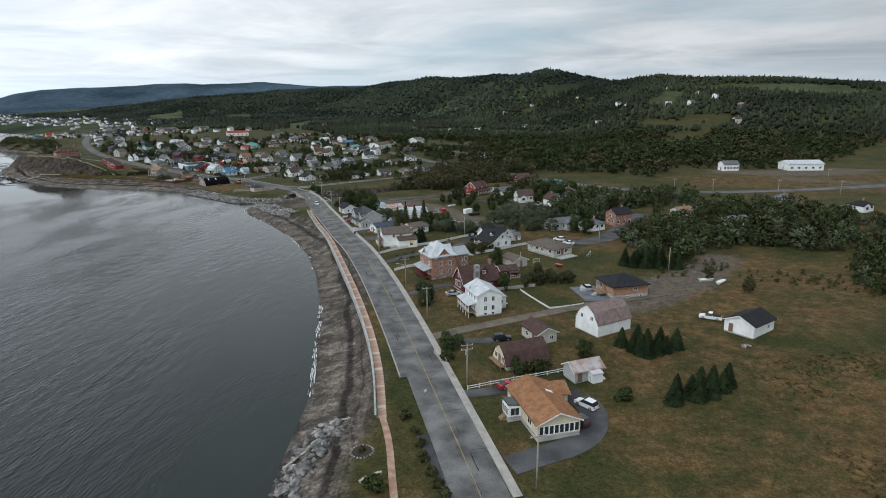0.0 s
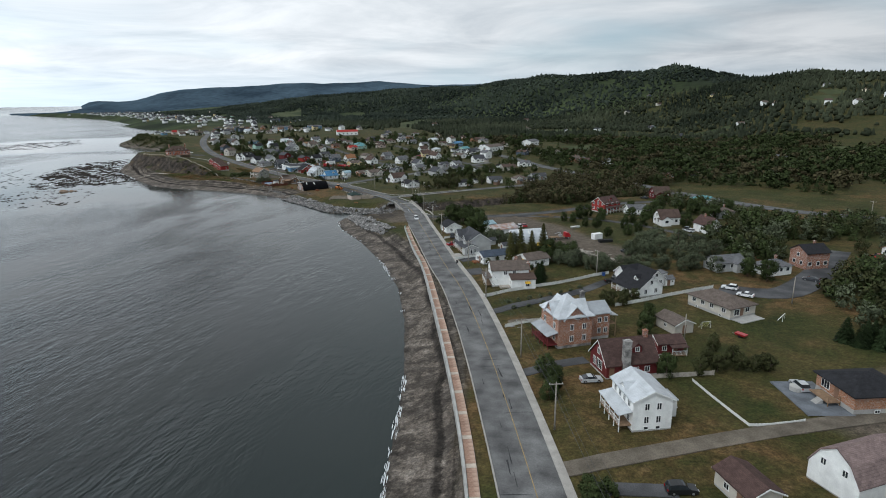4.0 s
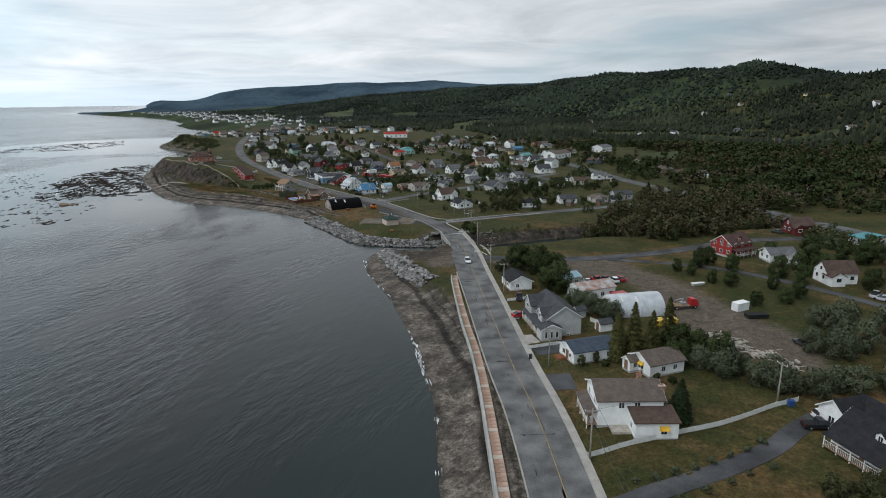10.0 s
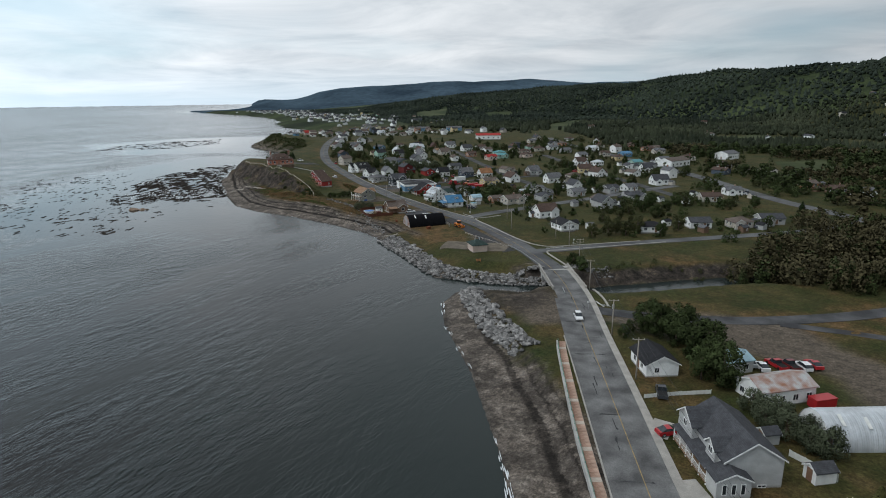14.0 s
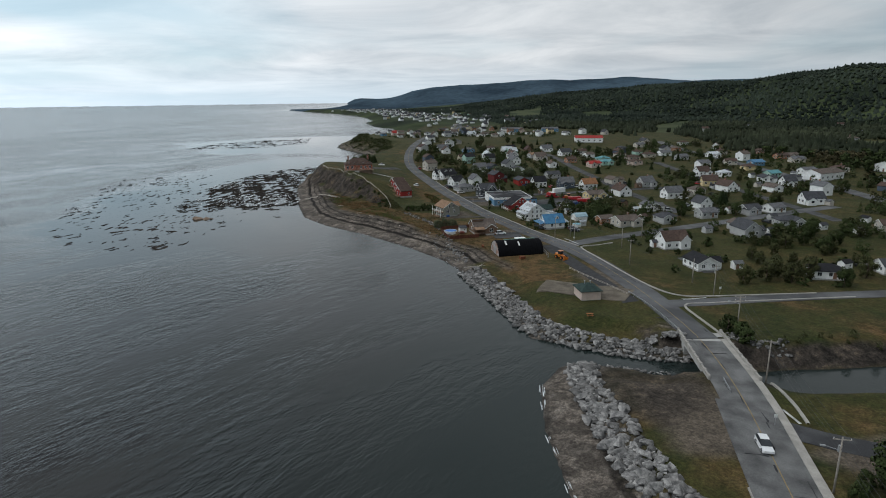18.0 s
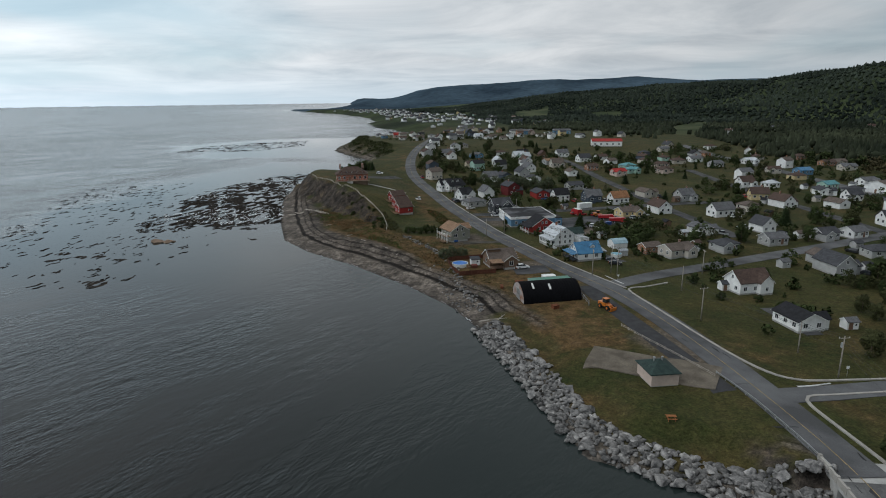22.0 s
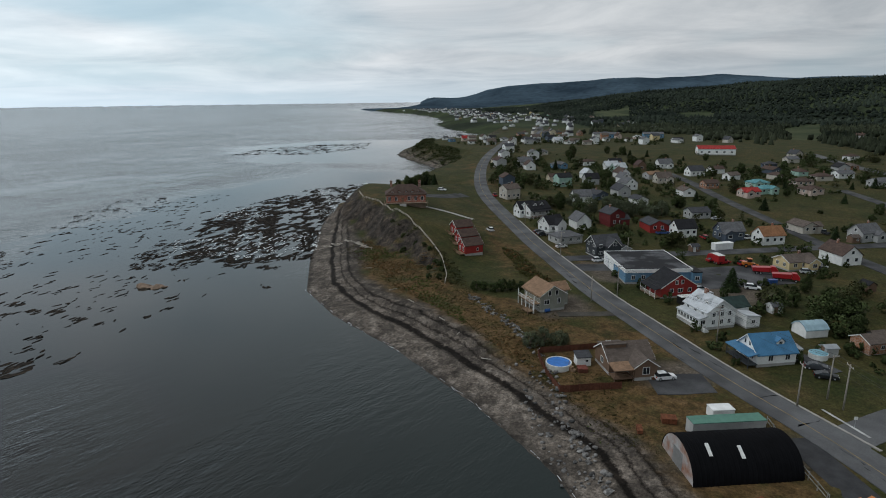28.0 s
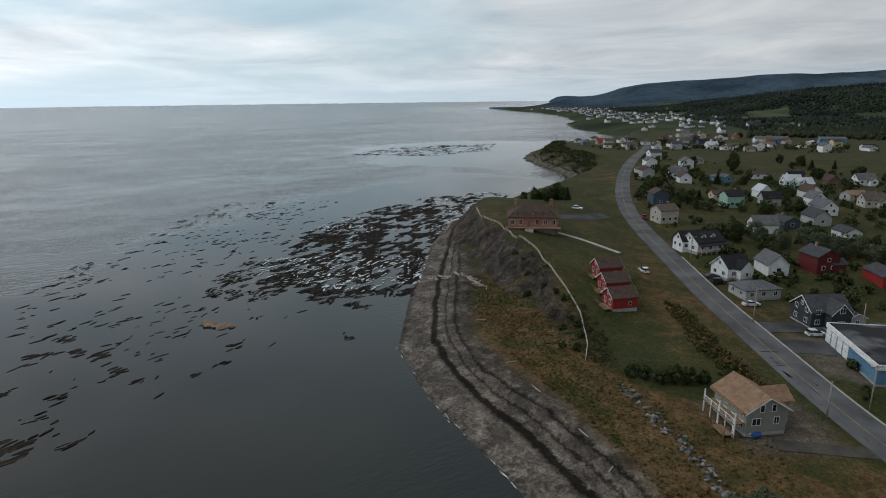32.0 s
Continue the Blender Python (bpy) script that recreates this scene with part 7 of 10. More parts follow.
for p, hd, run in along(COAST[20:30], 0.8):
    if rr.random() < 0.10 * (0.5 + 0.5 * math.sin(run * 0.05)):
        c = p + Vector((hd.y, -hd.x)) * rr.uniform(-0.6, 0.4)
        lx, ly, n = rr.uniform(0.5, 1.6), rr.uniform(0.03, 0.09), 9
        SF.add([(c.x + hd.x * lx * math.cos(6.283 * i / n) + hd.y * ly * math.sin(6.283 * i / n) * rr.uniform(0.5, 1.2), c.y + hd.y * lx * math.cos(6.283 * i / n) - hd.x * ly * math.sin(6.283 * i / n) * rr.uniform(0.5, 1.2), 0.12 + rr.uniform(0, 0.03)) for i in range(n)], [tuple(range(n))])
for p, hd, run in along(COAST[22:27], 0.9):
    if rr.random() < 0.42 * (0.5 + 0.5 * math.sin(run * 0.09) * math.sin(run * 0.31)):
        c = p + Vector((hd.y, -hd.x)) * rr.uniform(-0.35, 0.3)
        lx, ly, n = rr.uniform(0.4, 1.2), rr.uniform(0.03, 0.12), 9
        SF.add([(c.x + hd.x * lx * math.cos(6.283 * i / n) + hd.y * ly * math.sin(6.283 * i / n) * rr.uniform(0.5, 1.2), c.y + hd.y * lx * math.cos(6.283 * i / n) - hd.x * ly * math.sin(6.283 * i / n) * rr.uniform(0.5, 1.2), 0.12 + rr.uniform(0, 0.03)) for i in range(n)], [tuple(range(n))])
# pale patches paint sky glare on still reef water, along with foam
fr = random.Random(31)
for poly, n_, big in ((REEF, 3400, 1.0), (REEF2, 900, 2.6), ([(-336, 480), (-374, 516), (-405, 552), (-440, 605), (-468, 660), (-480, 690), (-440, 680), (-405, 590), (-372, 545), (-340, 505)], 2200, 1.1)):
    xs_, ys_ = [p[0] for p in poly], [p[1] for p in poly]
    for _ in range(n_):
        cx, cy = fr.uniform(min(xs_), max(xs_)), fr.uniform(min(ys_), max(ys_))
        if not bool(inside(np.array(cx), np.array(cy), poly)) or float(wobble(np.array(cx), np.array(cy), 24, 3.0)) < 0.05:
            continue
        lx, ly, n, tn = big * fr.uniform(0.5, 2.6), big * fr.uniform(0.12, 0.5), 11, 1.88 + fr.gauss(0, 0.35)
        ring = []
        for i in range(n):
            w = fr.uniform(0.35, 1.2)
            u, v = lx * w * math.cos(6.283 * i / n), ly * w * math.sin(6.283 * i / n)
            ring.append((cx + u * math.cos(tn) - v * math.sin(tn), cy + u * math.sin(tn) + v * math.cos(tn), 0.2 + fr.uniform(0, 0.06)))
        SF.add(ring, [tuple(range(n))])
tagged(new("surf", SF.mesh("surf", FOAM_GLARE)), "broken white surf along the water's edge, foam and painted sky glare on the reefs", "surf", kind="stuff")


def log(x, y, rot, ln, r, label="bleached driftwood log on the shore"):
    z = gz(x, y)
    s = Shape().tube((-ln / 2, 0, r), (0, 0.1 * ln * 0.2, r * 1.1), r * 1.1, r).tube((0, 0.02 * ln, r * 1.1), (ln / 2, 0, r), r, r * 0.55)
    s.tube((ln * 0.2, 0, r), (ln * 0.26, ln * 0.08, r * 2.2), r * 0.4, r * 0.15, 6)
    ob = tagged(new("driftwood_log", s.mesh("driftwood_log", GREYWOOD, True)), label, "log", "driftwood logs")
    ob.matrix_world = pose(x, y, max(z, 0.1), 0, 0, rot)


log(-25, 92, 60, 9.0, 0.22, "long pale driftwood trunk lying on the riprap")
log(-19.5, 102.5, 20, 5.0, 0.2)
log(-173, 414, 50, 8.5, 0.18)
log(-172, 417, 95, 5.0, 0.16)
log(-150, 389, 110, 6, 0.15)
for i in range(34):
    t_ = i / 33
    log(-345 + 26 * t_ + rr.uniform(-2, 2), 498 + 5 * math.sin(t_ * 3) + rr.uniform(-1.6, 1.6), -8 + rr.uniform(-45, 45), rr.uniform(2, 5.5), rr.uniform(0.1, 0.2), "bleached driftwood log heaped at the cliff foot")
for x, y in ((-262, 462), (-236, 452), (-222, 446), (-275, 468), (-300, 481), (-245, 456)):
    log(x, y, rr.uniform(0, 180), rr.uniform(2, 4.5), 0.12)


# ---- trees ----
def leaf_cloud(seed, clumps, n, leaf, squash=1.0):
    """Quads for a crown: clumps are (x, y, z, r); leaves lie near each clump's skin, with gaps."""
    r = np.random.RandomState(seed)
    c = np.array(clumps, float)
    w = c[:, 3] ** 2
    k = r.choice(len(c), n, p=w / w.sum())
    d = r.normal(size=(n, 3))
    d /= np.linalg.norm(d, axis=1)[:, None]
    rad = c[k, 3] * r.uniform(0.55, 1.08, n)
    p = c[k, :3] + d * rad[:, None] * [1, 1, squash]
    t = np.cross(d + r.normal(0, 0.6, (n, 3)), r.normal(size=(n, 3)))
    t /= np.linalg.norm(t, axis=1)[:, None] + 1e-9
    b = np.cross(d, t)
    b /= np.linalg.norm(b, axis=1)[:, None] + 1e-9
    s = leaf * r.uniform(0.6, 1.35, n)[:, None]
    q = np.stack([p - t * s - b * s * 0.6, p + t * s - b * s * 0.8, p + t * s * 0.9 + b * s, p - t * s * 0.7 + b * s * 0.8], 1)
    nr = d * [1, 1, 0.9] + [0, 0, 0.35] + r.normal(0, 0.22, (n, 3))
    # crown as a whole, so that it shades as one round mass
    ctr = p - np.array([0, 0, np.median(p[:, 2])])
    nr = nr + 0.9 * ctr / (np.linalg.norm(ctr, axis=1)[:, None] + 1e-9)
    nr /= np.linalg.norm(nr, axis=1)[:, None]
    gn = np.cross(q[:, 1] - q[:, 0], q[:, 3] - q[:, 0])
    back = (gn * nr).sum(1) < 0
    q[back] = q[back][:, ::-1]
    return q.reshape(-1, 3), np.arange(n * 4).reshape(-1, 4), np.repeat(nr, 4, 0)


def mesh_np(name, v, f, nr, mat):
    me = bpy.data.meshes.new(name)
    me.vertices.add(len(v))
    me.vertices.foreach_set("co", np.asarray(v, np.float32).ravel())
    me.loops.add(f.size)
    me.loops.foreach_set("vertex_index", f.ravel().astype(np.int32))
    me.polygons.add(len(f))
    me.polygons.foreach_set("loop_start", np.arange(0, f.size, f.shape[1], dtype=np.int32))
    me.update(calc_edges=True)
    me.normals_split_custom_set_from_vertices(nr.astype(np.float32))
    me.materials.append(mat)
    return me


def round_clumps(seed, h, w, base, k):
    r = random.Random(seed)
    out = []
    for _ in range(k):
        a, t = r.uniform(0, 6.283), r.uniform(0, 1)
        z = base + (h - base) * t
        fat = math.sin(math.pi * min(0.95, 0.18 + 0.72 * t)) ** 0.7
        q = w / 2 * fat * math.sqrt(r.uniform(0.05, 1))
        out.append((q * math.cos(a), q * math.sin(a), z, w * r.uniform(0.13, 0.23)))
    return out


def spruce_cloud(seed, h, w, n, leaf):
    r = np.random.RandomState(seed)
    t = r.uniform(0, 1, n) ** 1.25
    tier = np.floor(t * 11) / 11 + 0.03
    rad = w / 2 * (1 - t) ** 0.72 * (0.55 + 0.45 * ((t * 11) % 1 < 0.6)) * r.uniform(0.45, 1.05, n) + 0.05
    a = r.uniform(0, 6.283, n)
    p = np.stack([rad * np.cos(a), rad * np.sin(a), 0.06 * h + t * h * 0.94 - 0.18 * rad], -1)
    out = np.stack([np.cos(a), np.sin(a), -0.45 * np.ones(n)], -1)
    side = np.stack([-np.sin(a), np.cos(a), r.normal(0, 0.25, n)], -1)
    s = leaf * r.uniform(0.6, 1.3, n)[:, None] * (0.5 + 0.7 * (1 - t))[:, None]
    q = np.stack([p - side * s * 0.55 - out * s * 0.5, p + side * s * 0.55 - out * s * 0.5, p + side * s * 0.3 + out * s, p - side * s * 0.3 + out * s], 1)
    nr = np.stack([np.cos(a), np.sin(a), 0.55 * np.ones(n)], -1) + r.normal(0, 0.3, (n, 3))
    nr /= np.linalg.norm(nr, axis=1)[:, None]
    gn = np.cross(q[:, 1] - q[:, 0], q[:, 3] - q[:, 0])
    back = (gn * nr).sum(1) < 0
    q[back] = q[back][:, ::-1]
    return q.reshape(-1, 3), np.arange(n * 4).reshape(-1, 4), np.repeat(nr, 4, 0)


def trunk_mesh(seed, h, r0, limbs):
    r = random.Random(seed)
    s = Shape().tube((0, 0, -0.4), (0.05, 0, h * 0.45), r0, r0 * 0.7, 7).tube((0.05, 0, h * 0.45), (0, 0.05, h * 0.85), r0 * 0.7, r0 * 0.25, 6)
    for _ in range(limbs):
        a, z = r.uniform(0, 6.283), h * r.uniform(0.25, 0.6)
        s.tube((0, 0, z), (h * 0.22 * math.cos(a), h * 0.22 * math.sin(a), z + h * 0.2), r0 * 0.4, r0 * 0.12, 5)
    return s.mesh("trunk", BARK, True)


KINDS = {}


def kind_of(name, mat, variants, h, w, base, k, n, leaf, spruce=False):
    KINDS[name] = (h, [(trunk_mesh(i, h, h * 0.022 + 0.04, 0 if spruce else 6),
                        mesh_np("crown", *(spruce_cloud(i + 5, h, w, n, leaf) if spruce else leaf_cloud(i + 9, round_clumps(i, h, w, base, k), n, leaf)), mat)) for i in range(variants)])


kind_of("broad", LEAF, 4, 8.0, 6.0, 1.2, 40, 4200, 0.15)
kind_of("olive", LEAF2, 3, 8.0, 5.6, 1.2, 34, 3400, 0.15)
kind_of("rust", LEAFR, 3, 9.0, 6.0, 1.4, 30, 3200, 0.18)
kind_of("willow", LEAFG, 3, 6.0, 6.2, 0.4, 36, 3600, 0.13)
kind_of("poplar", LEAFP, 3, 13.0, 5.0, 0.6, 0, 3800, 0.34, True)
kind_of("bush", LEAF, 4, 2.2, 2.6, 0.2, 18, 1100, 0.11)
kind_of("drybush", LEAF2, 3, 2.0, 2.6, 0.2, 14, 900, 0.11)
kind_of("palebush", LEAFG, 3, 2.0, 2.6, 0.2, 14, 800, 0.11)
kind_of("spruce", NEEDLE, 4, 7.0, 4.6, 0.2, 0, 1500, 0.40, True)
_tl = {"broad": "green broadleaf tree in a yard", "olive": "olive-green broadleaf tree in a yard", "rust": "broadleaf tree with rusty autumn leaves", "willow": "silvery-green willow thicket behind gardens", "poplar": "tall yellow-green larch behind a house",
       "bush": "rounded green garden bush", "drybush": "olive shrub in rough grass", "palebush": "pale grey-green shrub beside a driveway", "spruce": "dark green spruce on a lawn"}
trng = random.Random(21)
TREES = []


def tree(kind, x, y, h=None):
    h0, vs = KINDS[kind]
    h = (h or h0) * trng.uniform(0.88, 1.12)
    tm, cm = trng.choice(vs)
    name = "bush" if "bush" in kind else "tree"
    ob = new(name)
    ob.empty_display_size = 0.4
    k = h / h0
    ob.matrix_world = pose(x, y, gz(x, y) - 0.05, 0, 0, trng.uniform(0, 360)) @ Matrix.Diagonal((k * trng.uniform(0.9, 1.15), k * trng.uniform(0.9, 1.15), k, 1))
    tagged(ob, _tl[kind], name, kind + " plants")
    for nm, me in (("trunk", tm), ("crown", cm)):
        c = new(nm, me)
        c.parent = ob
    TREES.append((x, y))
    return ob


def grove(kind, text, h=None, jitter=0.0):
    for w in text.split():
        x, y = map(float, w.split(","))
        tree(kind, x + trng.uniform(-jitter, jitter), y + trng.uniform(-jitter, jitter), h)


grove("spruce", "42,129 44,126 45,124 46,123 49,124 51,125 54,127 46,130 48,129 51,129", 4.6)
grove("spruce", "48,104 49,103 52,104 55,106 57,108 51,107 54,108 44,102 46,106", 4.8)
grove("bush", "35,104 2,130 1,124 17,116.5 20,117 22,117.5 16,119 4,133", 2.6)
grove("broad", "1,131 32,123 -4,165 -6,170 -5,161", 4.6)
grove("olive", "29,181 32,179 35,179 40,180 26,175 32,189 35,184 30,177 38,179 41,179", 3.8)
grove("broad", "19,173 20,204 18,196", 6.0)
grove("olive", "15,218 10,219 12,217 16,221 19,223", 4.0)
grove("broad", "-40,309 -38,314 -42,320 -46,326 -50,330 -39,322 -36,307 -53,332 -45,331", 8.0)
grove("broad", "1,341 11,330 15,327 27,326 28,312 19,309 5,337 32,318", 4.6, 0.8)
grove("poplar", "-19.5,262 -16,264 -12,264 -8,271", 12.5)
grove("olive", "-19,268 -10,268", 4.5)
grove("spruce", "-9,237 -8,242", 6.5)
grove("willow", "-29,294 -26,291 -23,288 -20,287 -31,298 -27,297 -22,292", 4.6)
grove("willow", "-3,262 1,259 4,258 8,256 11,255 14,253 18,254 22,256 27,257 33,258 39,258 44,260 50,258 6,260 12,259", 5.0, 1.0)
grove("broad", "-6,268 -2,266 2,263 -7,262", 6.5)
grove("willow", "25,276 29,273 36,279 39,272 30,293 49,285 49,274 38,297 44,292 55,280 33,286", 6.0, 1.5)
grove("palebush", "-17,216 -14,217.5 -11,219.5 -8,221.5 -5,224 -2,226.5 1,229 4,232 -15,211 -11,213.5 -7,216 -3,219 0,222 4,225", 1.0)
grove("broad", "-58,326 -57,330", 3.4)
grove("olive", "-87,467 -84,462 -79,461 -74,467 -81,479 -62,491", 4.6)
grove("olive", "-86,434 -80,440 -73,443 -69,450 -78,447", 6.8)
grove("broad", "-82,506 -77,518 -71,515 -61,508 -58,529 -65,490 -126,537 -70,524", 6.5)
grove("bush", "-81,386 -79,382 -84,388", 3.4)
grove("willow", "-217,456 -215,459 -212,461", 3.6)
grove("bush", "-252,481 -250,482 -247,483 -245,485 -243,487 -241,489", 2.8)
grove("spruce", "-398,612 -385,603 -384,615 -380,610 -392,606 -395,620", 6.5)
grove("broad", "-394,607 -397,618 -398,626 -376,590 -386,616 -400,602 -405,612 -390,598 -404,630", 6.0, 1.5)
grove("broad", "-388,598 -395,603 -402,618", 5.0)
grove("willow", "-254,616 -248,612 -265,620 -273,621 -277,608 -285,611 -290,616 -266,612 -258,608 -246,620", 6.0)
grove("bush", "-288,499 -282,496 -276,492 -272,488 -268,482 -292,501 -300,506 -310,510 -319,514 -304,503 -279,490 -270,480", 1.7, 0.8)
grove("drybush", "-7,99 -5,94 -4,90 -3.4,86 -2,82 -1,79 0,76 1,72 2,68", 1.5)
grove("bush", "-11,79 -10,78", 1.8)
grove("bush", "-20,241 -14,231 -12,252 -9,253 -14,256 -24,262 -22,258", 1.6, 0.8)
grove("olive", "-24,259 -27,256", 2.4)
grove("spruce", "66,196 68,198 70,195 72,197 74,194 76,196 78,193 64,199 70,199 74,199 80,192", 6.0)
grove("olive", "84,178 90,165", 4.0)
grove("broad", "58,252 62,248 24,380 35,362 40,350 44,342 12,352 8,348 18,344", 6.5, 1.0)
grove("broad", "50,372 58,366 66,360 72,352 64,340 56,330 70,376 80,368 46,356 30,340 36,334", 7.0, 2.0)
grove("bush", "-131,489 -128,484 -121,459 -112,462 -106,460 -125,498 -118,492", 2.0, 0.8)
grove("bush", "-162,494 -158,497 -155,500 -151,497 -148,493 -165,487 -170,507 -160,508", 2.2, 1.0)
grove("broad", "-178,523 -174,530 -168,536 -172,524 -160,528 -165,520", 4.2, 1.5)

# yard trees of the village
vr = random.Random(33)
VILL = [(-60, 430), (40, 480), (25, 540), (-10, 620), (-60, 720), (-130, 850), (-250, 990), (-440, 1090), (-640, 1180), (-600, 960), (-480, 812), (-380, 662), (-295, 590), (-250, 560), (-195, 505), (-150, 480), (-105, 440)]
HARD = STREETS + [ROAD] + [d[0] for d in DRIVES]


def free(x, y, m=4.5):
    return all((x - a) ** 2 + (y - b) ** 2 > (m + 4.0) ** 2 for a, b in HOMES) and all((x - a) ** 2 + (y - b) ** 2 > 6 for a, b in TREES) and all(seg_dist(np.array(x), np.array(y), l)[0] > m for l in HARD)


BIGS = [(-204, 515), (-186, 502), (-171, 483), (-220, 535), (-228, 545), (-212, 527), (-240, 543), (-260, 551), (-272, 562), (-292, 581), (-116, 472), (-101, 447), (-163, 497), (-190, 545), (-190, 560)]
HOMES += BIGS
# more of the village, farther off, round its open commons
COMMONS = [[(-500, 886), (-300, 1033), (-244, 923), (-248, 795), (-310, 806), (-385, 765), (-430, 778)], [(-268, 642), (-232, 735), (-160, 730), (-157, 664), (-178, 640), (-223, 655)]]
PAL_W = [WHITE] * 14 + [BEIGE] * 4 + [GREYS] * 4 + [CREAM, NAVY, BRICK2, YELLOW, PINKISH, MINT, BROWNS]
PAL_R = [R_GREY] * 4 + [R_DGREY] * 5 + [R_BROWN] * 4 + [R_BROWN2] * 4 + [R_BLACK] * 3 + [R_WHITE, R_TAN, R_MAROON]
made = 0
for _ in range(9000):
    if made >= 92:
        break
    x, y = vr.uniform(-640, 60), vr.uniform(430, 1180)
    if inside(np.array(x), np.array(y), VILL) and y > 610 + 0.2 * (x + 60) and free(x, y, 7.5) and all((x - a) ** 2 + (y - b) ** 2 > 15 ** 2 for a, b in HOMES):
        if any(inside(np.array(x), np.array(y), p) for p in COMMONS):
            continue
        cottage(x, y, vr.choice((50, 140)) + vr.uniform(-8, 8), vr.choice((1, 1, 1, 1.5, 1.5, 2)), vr.choice(PAL_W), vr.choice(PAL_R), far=True)
        made += 1
# houses on the far shore, the farms and the hillside
made = 0
for _ in range(6000):
    if made >= 74:
        break
    k = vr.random()
    if k < 0.6:
        t_ = vr.random()
        x, y = -700 - 1350 * t_ + vr.uniform(0, 330), 1150 + 1250 * t_ + vr.uniform(0, 240)
    else:
        a_, d_ = radians(vr.uniform(-38, 16)), vr.choice((vr.uniform(720, 1050), vr.uniform(720, 1050), vr.uniform(1050, 1300)))
        x, y = -60 - d_ * math.sin(a_), 170 + d_ * math.cos(a_)
    if float(signed(np.array(x), np.array(y), COAST)) > 25 and all((x - a) ** 2 + (y - b) ** 2 > 16 ** 2 for a, b in HOMES[-150:]):
        cottage(x, y, vr.uniform(0, 180), vr.choice((1, 1, 1.5, 2)), vr.choice(PAL_W), vr.choice(PAL_R), "scattered houses", far=True)
        made += 1
for x, y, rot, L_, W_, wl, rf, lab in ((-300, 893, 25, 30, 16, WHITE, R_RED, "white commercial building with bright red roof"), (-474, 1061, 30, 22, 12, BLUEW, R_GREY, "blue commercial building with grey roof"),
                                        (-429, 1087, 30, 24, 12, BLUEW, R_GREY, "bright blue commercial building"), (269, 442, 0, 26, 14, WHITE, R_WHITE, "long white steel warehouse on the field"), (214, 440, 5, 12, 8, WHITE, R_GREY, "small white hall on the field"),
                                        (-70, 705, 60, 26, 13, WHITE, R_BROWN2, "large white barn with brown roof"), (-30, 760, 60, 18, 12, WHITE, R_GREY, "white hall beside the highway")):
    hw_ = home("hall", x, y, rot, lab, "hall", r=8)
    HOMES.append((x, y))
    volume(hw_, L_, W_, 5.0, 2.2, wl, rf, found=0.3, wins=[("f", -L_ / 2 + L_ * (i + 0.5) / 5, 1.6, 1.6, 1.4) for i in range(5)], door=("l", 0))

# houses on the headland
for x, y, r_, st_y, wl, rf in ((-627, 920, 50, 1, WHITE, R_DGREY), (-600, 898, 140, 1, BLUEW, R_GREY), (-592, 915, 50, 1.5, PINKISH, R_RED), (-556, 880, 50, 1, WHITE, R_BROWN), (-575, 905, 50, 2, BEIGE, R_BROWN2), (-610, 950, 140, 1, GREYS, R_GREY), (-640, 965, 50, 1, WHITE, R_DGREY), (-560, 950, 50, 1, WHITE, R_GREY)):
    cottage(x, y, r_, st_y, wl, rf, "headland houses", far=True)
# the next village along the shore: small plain houses
far_walls, far_roofs = [], []
for i in range(240):
    t_ = vr.random() ** 0.8
    x, y = -730 - 1420 * t_ + vr.uniform(-20, 260), 1170 + 1290 * t_ + vr.uniform(0, 170)
    if float(signed(np.array(x), np.array(y), COAST)) < 22 or any((x - a) ** 2 + (y - b) ** 2 < 14 ** 2 for a, b in HOMES):
        continue
    far_walls.append((x, y, gz(x, y), vr.uniform(0, 6.28), vr.uniform(0.8, 1.3), vr.uniform(0.9, 1.2), vr.choice((0.9, 1.0, 1.6)), 0))
    HOMES.append((x, y))
fw_ = Shape().extrude_x([(-3.8, -1), (3.8, -1), (3.8, 3.2), (0, 5.4), (-3.8, 3.2)], -5, 5).mesh("far_house", WHITE)
fr_ = Shape().extrude_x([(-4.2, 2.97), (0, 5.4), (4.2, 2.97), (4.2, 3.25), (0, 5.7), (-4.2, 3.25)], -5.4, 5.4).mesh("far_roof", R_DGREY)
joined("far_shore_houses", [tri_data(fw_)], far_walls, WHITE, "small white houses of the next village along the shore", "houses")
joined("far_shore_roofs", [tri_data(fr_)], far_walls, R_DGREY, "dark roofs of the next village along the shore", "roofs")

made = 0
for _ in range(6000):
    if made >= 165:
        break
    x, y = vr.uniform(-420, 50), vr.uniform(440, 860)
    if inside(np.array(x), np.array(y), VILL) and free(x, y, 5.5) and seg_dist(np.array(x), np.array(y), ROAD)[0] > 16:
        k = vr.random()
        tree("broad" if k < 0.4 else "olive" if k < 0.6 else "bush" if k < 0.85 else "spruce", x, y, vr.uniform(1.5, 2.6) if 0.6 <= k < 0.85 else vr.uniform(3.5, 7.5))
        made += 1

# ---- woods ----
wr = np.random.RandomState(8)
vr_seed = np.random.RandomState(19)


def seeds(poly, step, jit=0.45):
    a = np.array(poly)
    xs, ys = np.meshgrid(np.arange(a[:, 0].min(), a[:, 0].max(), step), np.arange(a[:, 1].min(), a[:, 1].max(), step))
    xs, ys = xs.ravel() + wr.uniform(-jit, jit, xs.size) * step, ys.ravel() + wr.uniform(-jit, jit, ys.size) * step
    ok = inside(xs, ys, poly)
    return xs[ok], ys[ok]


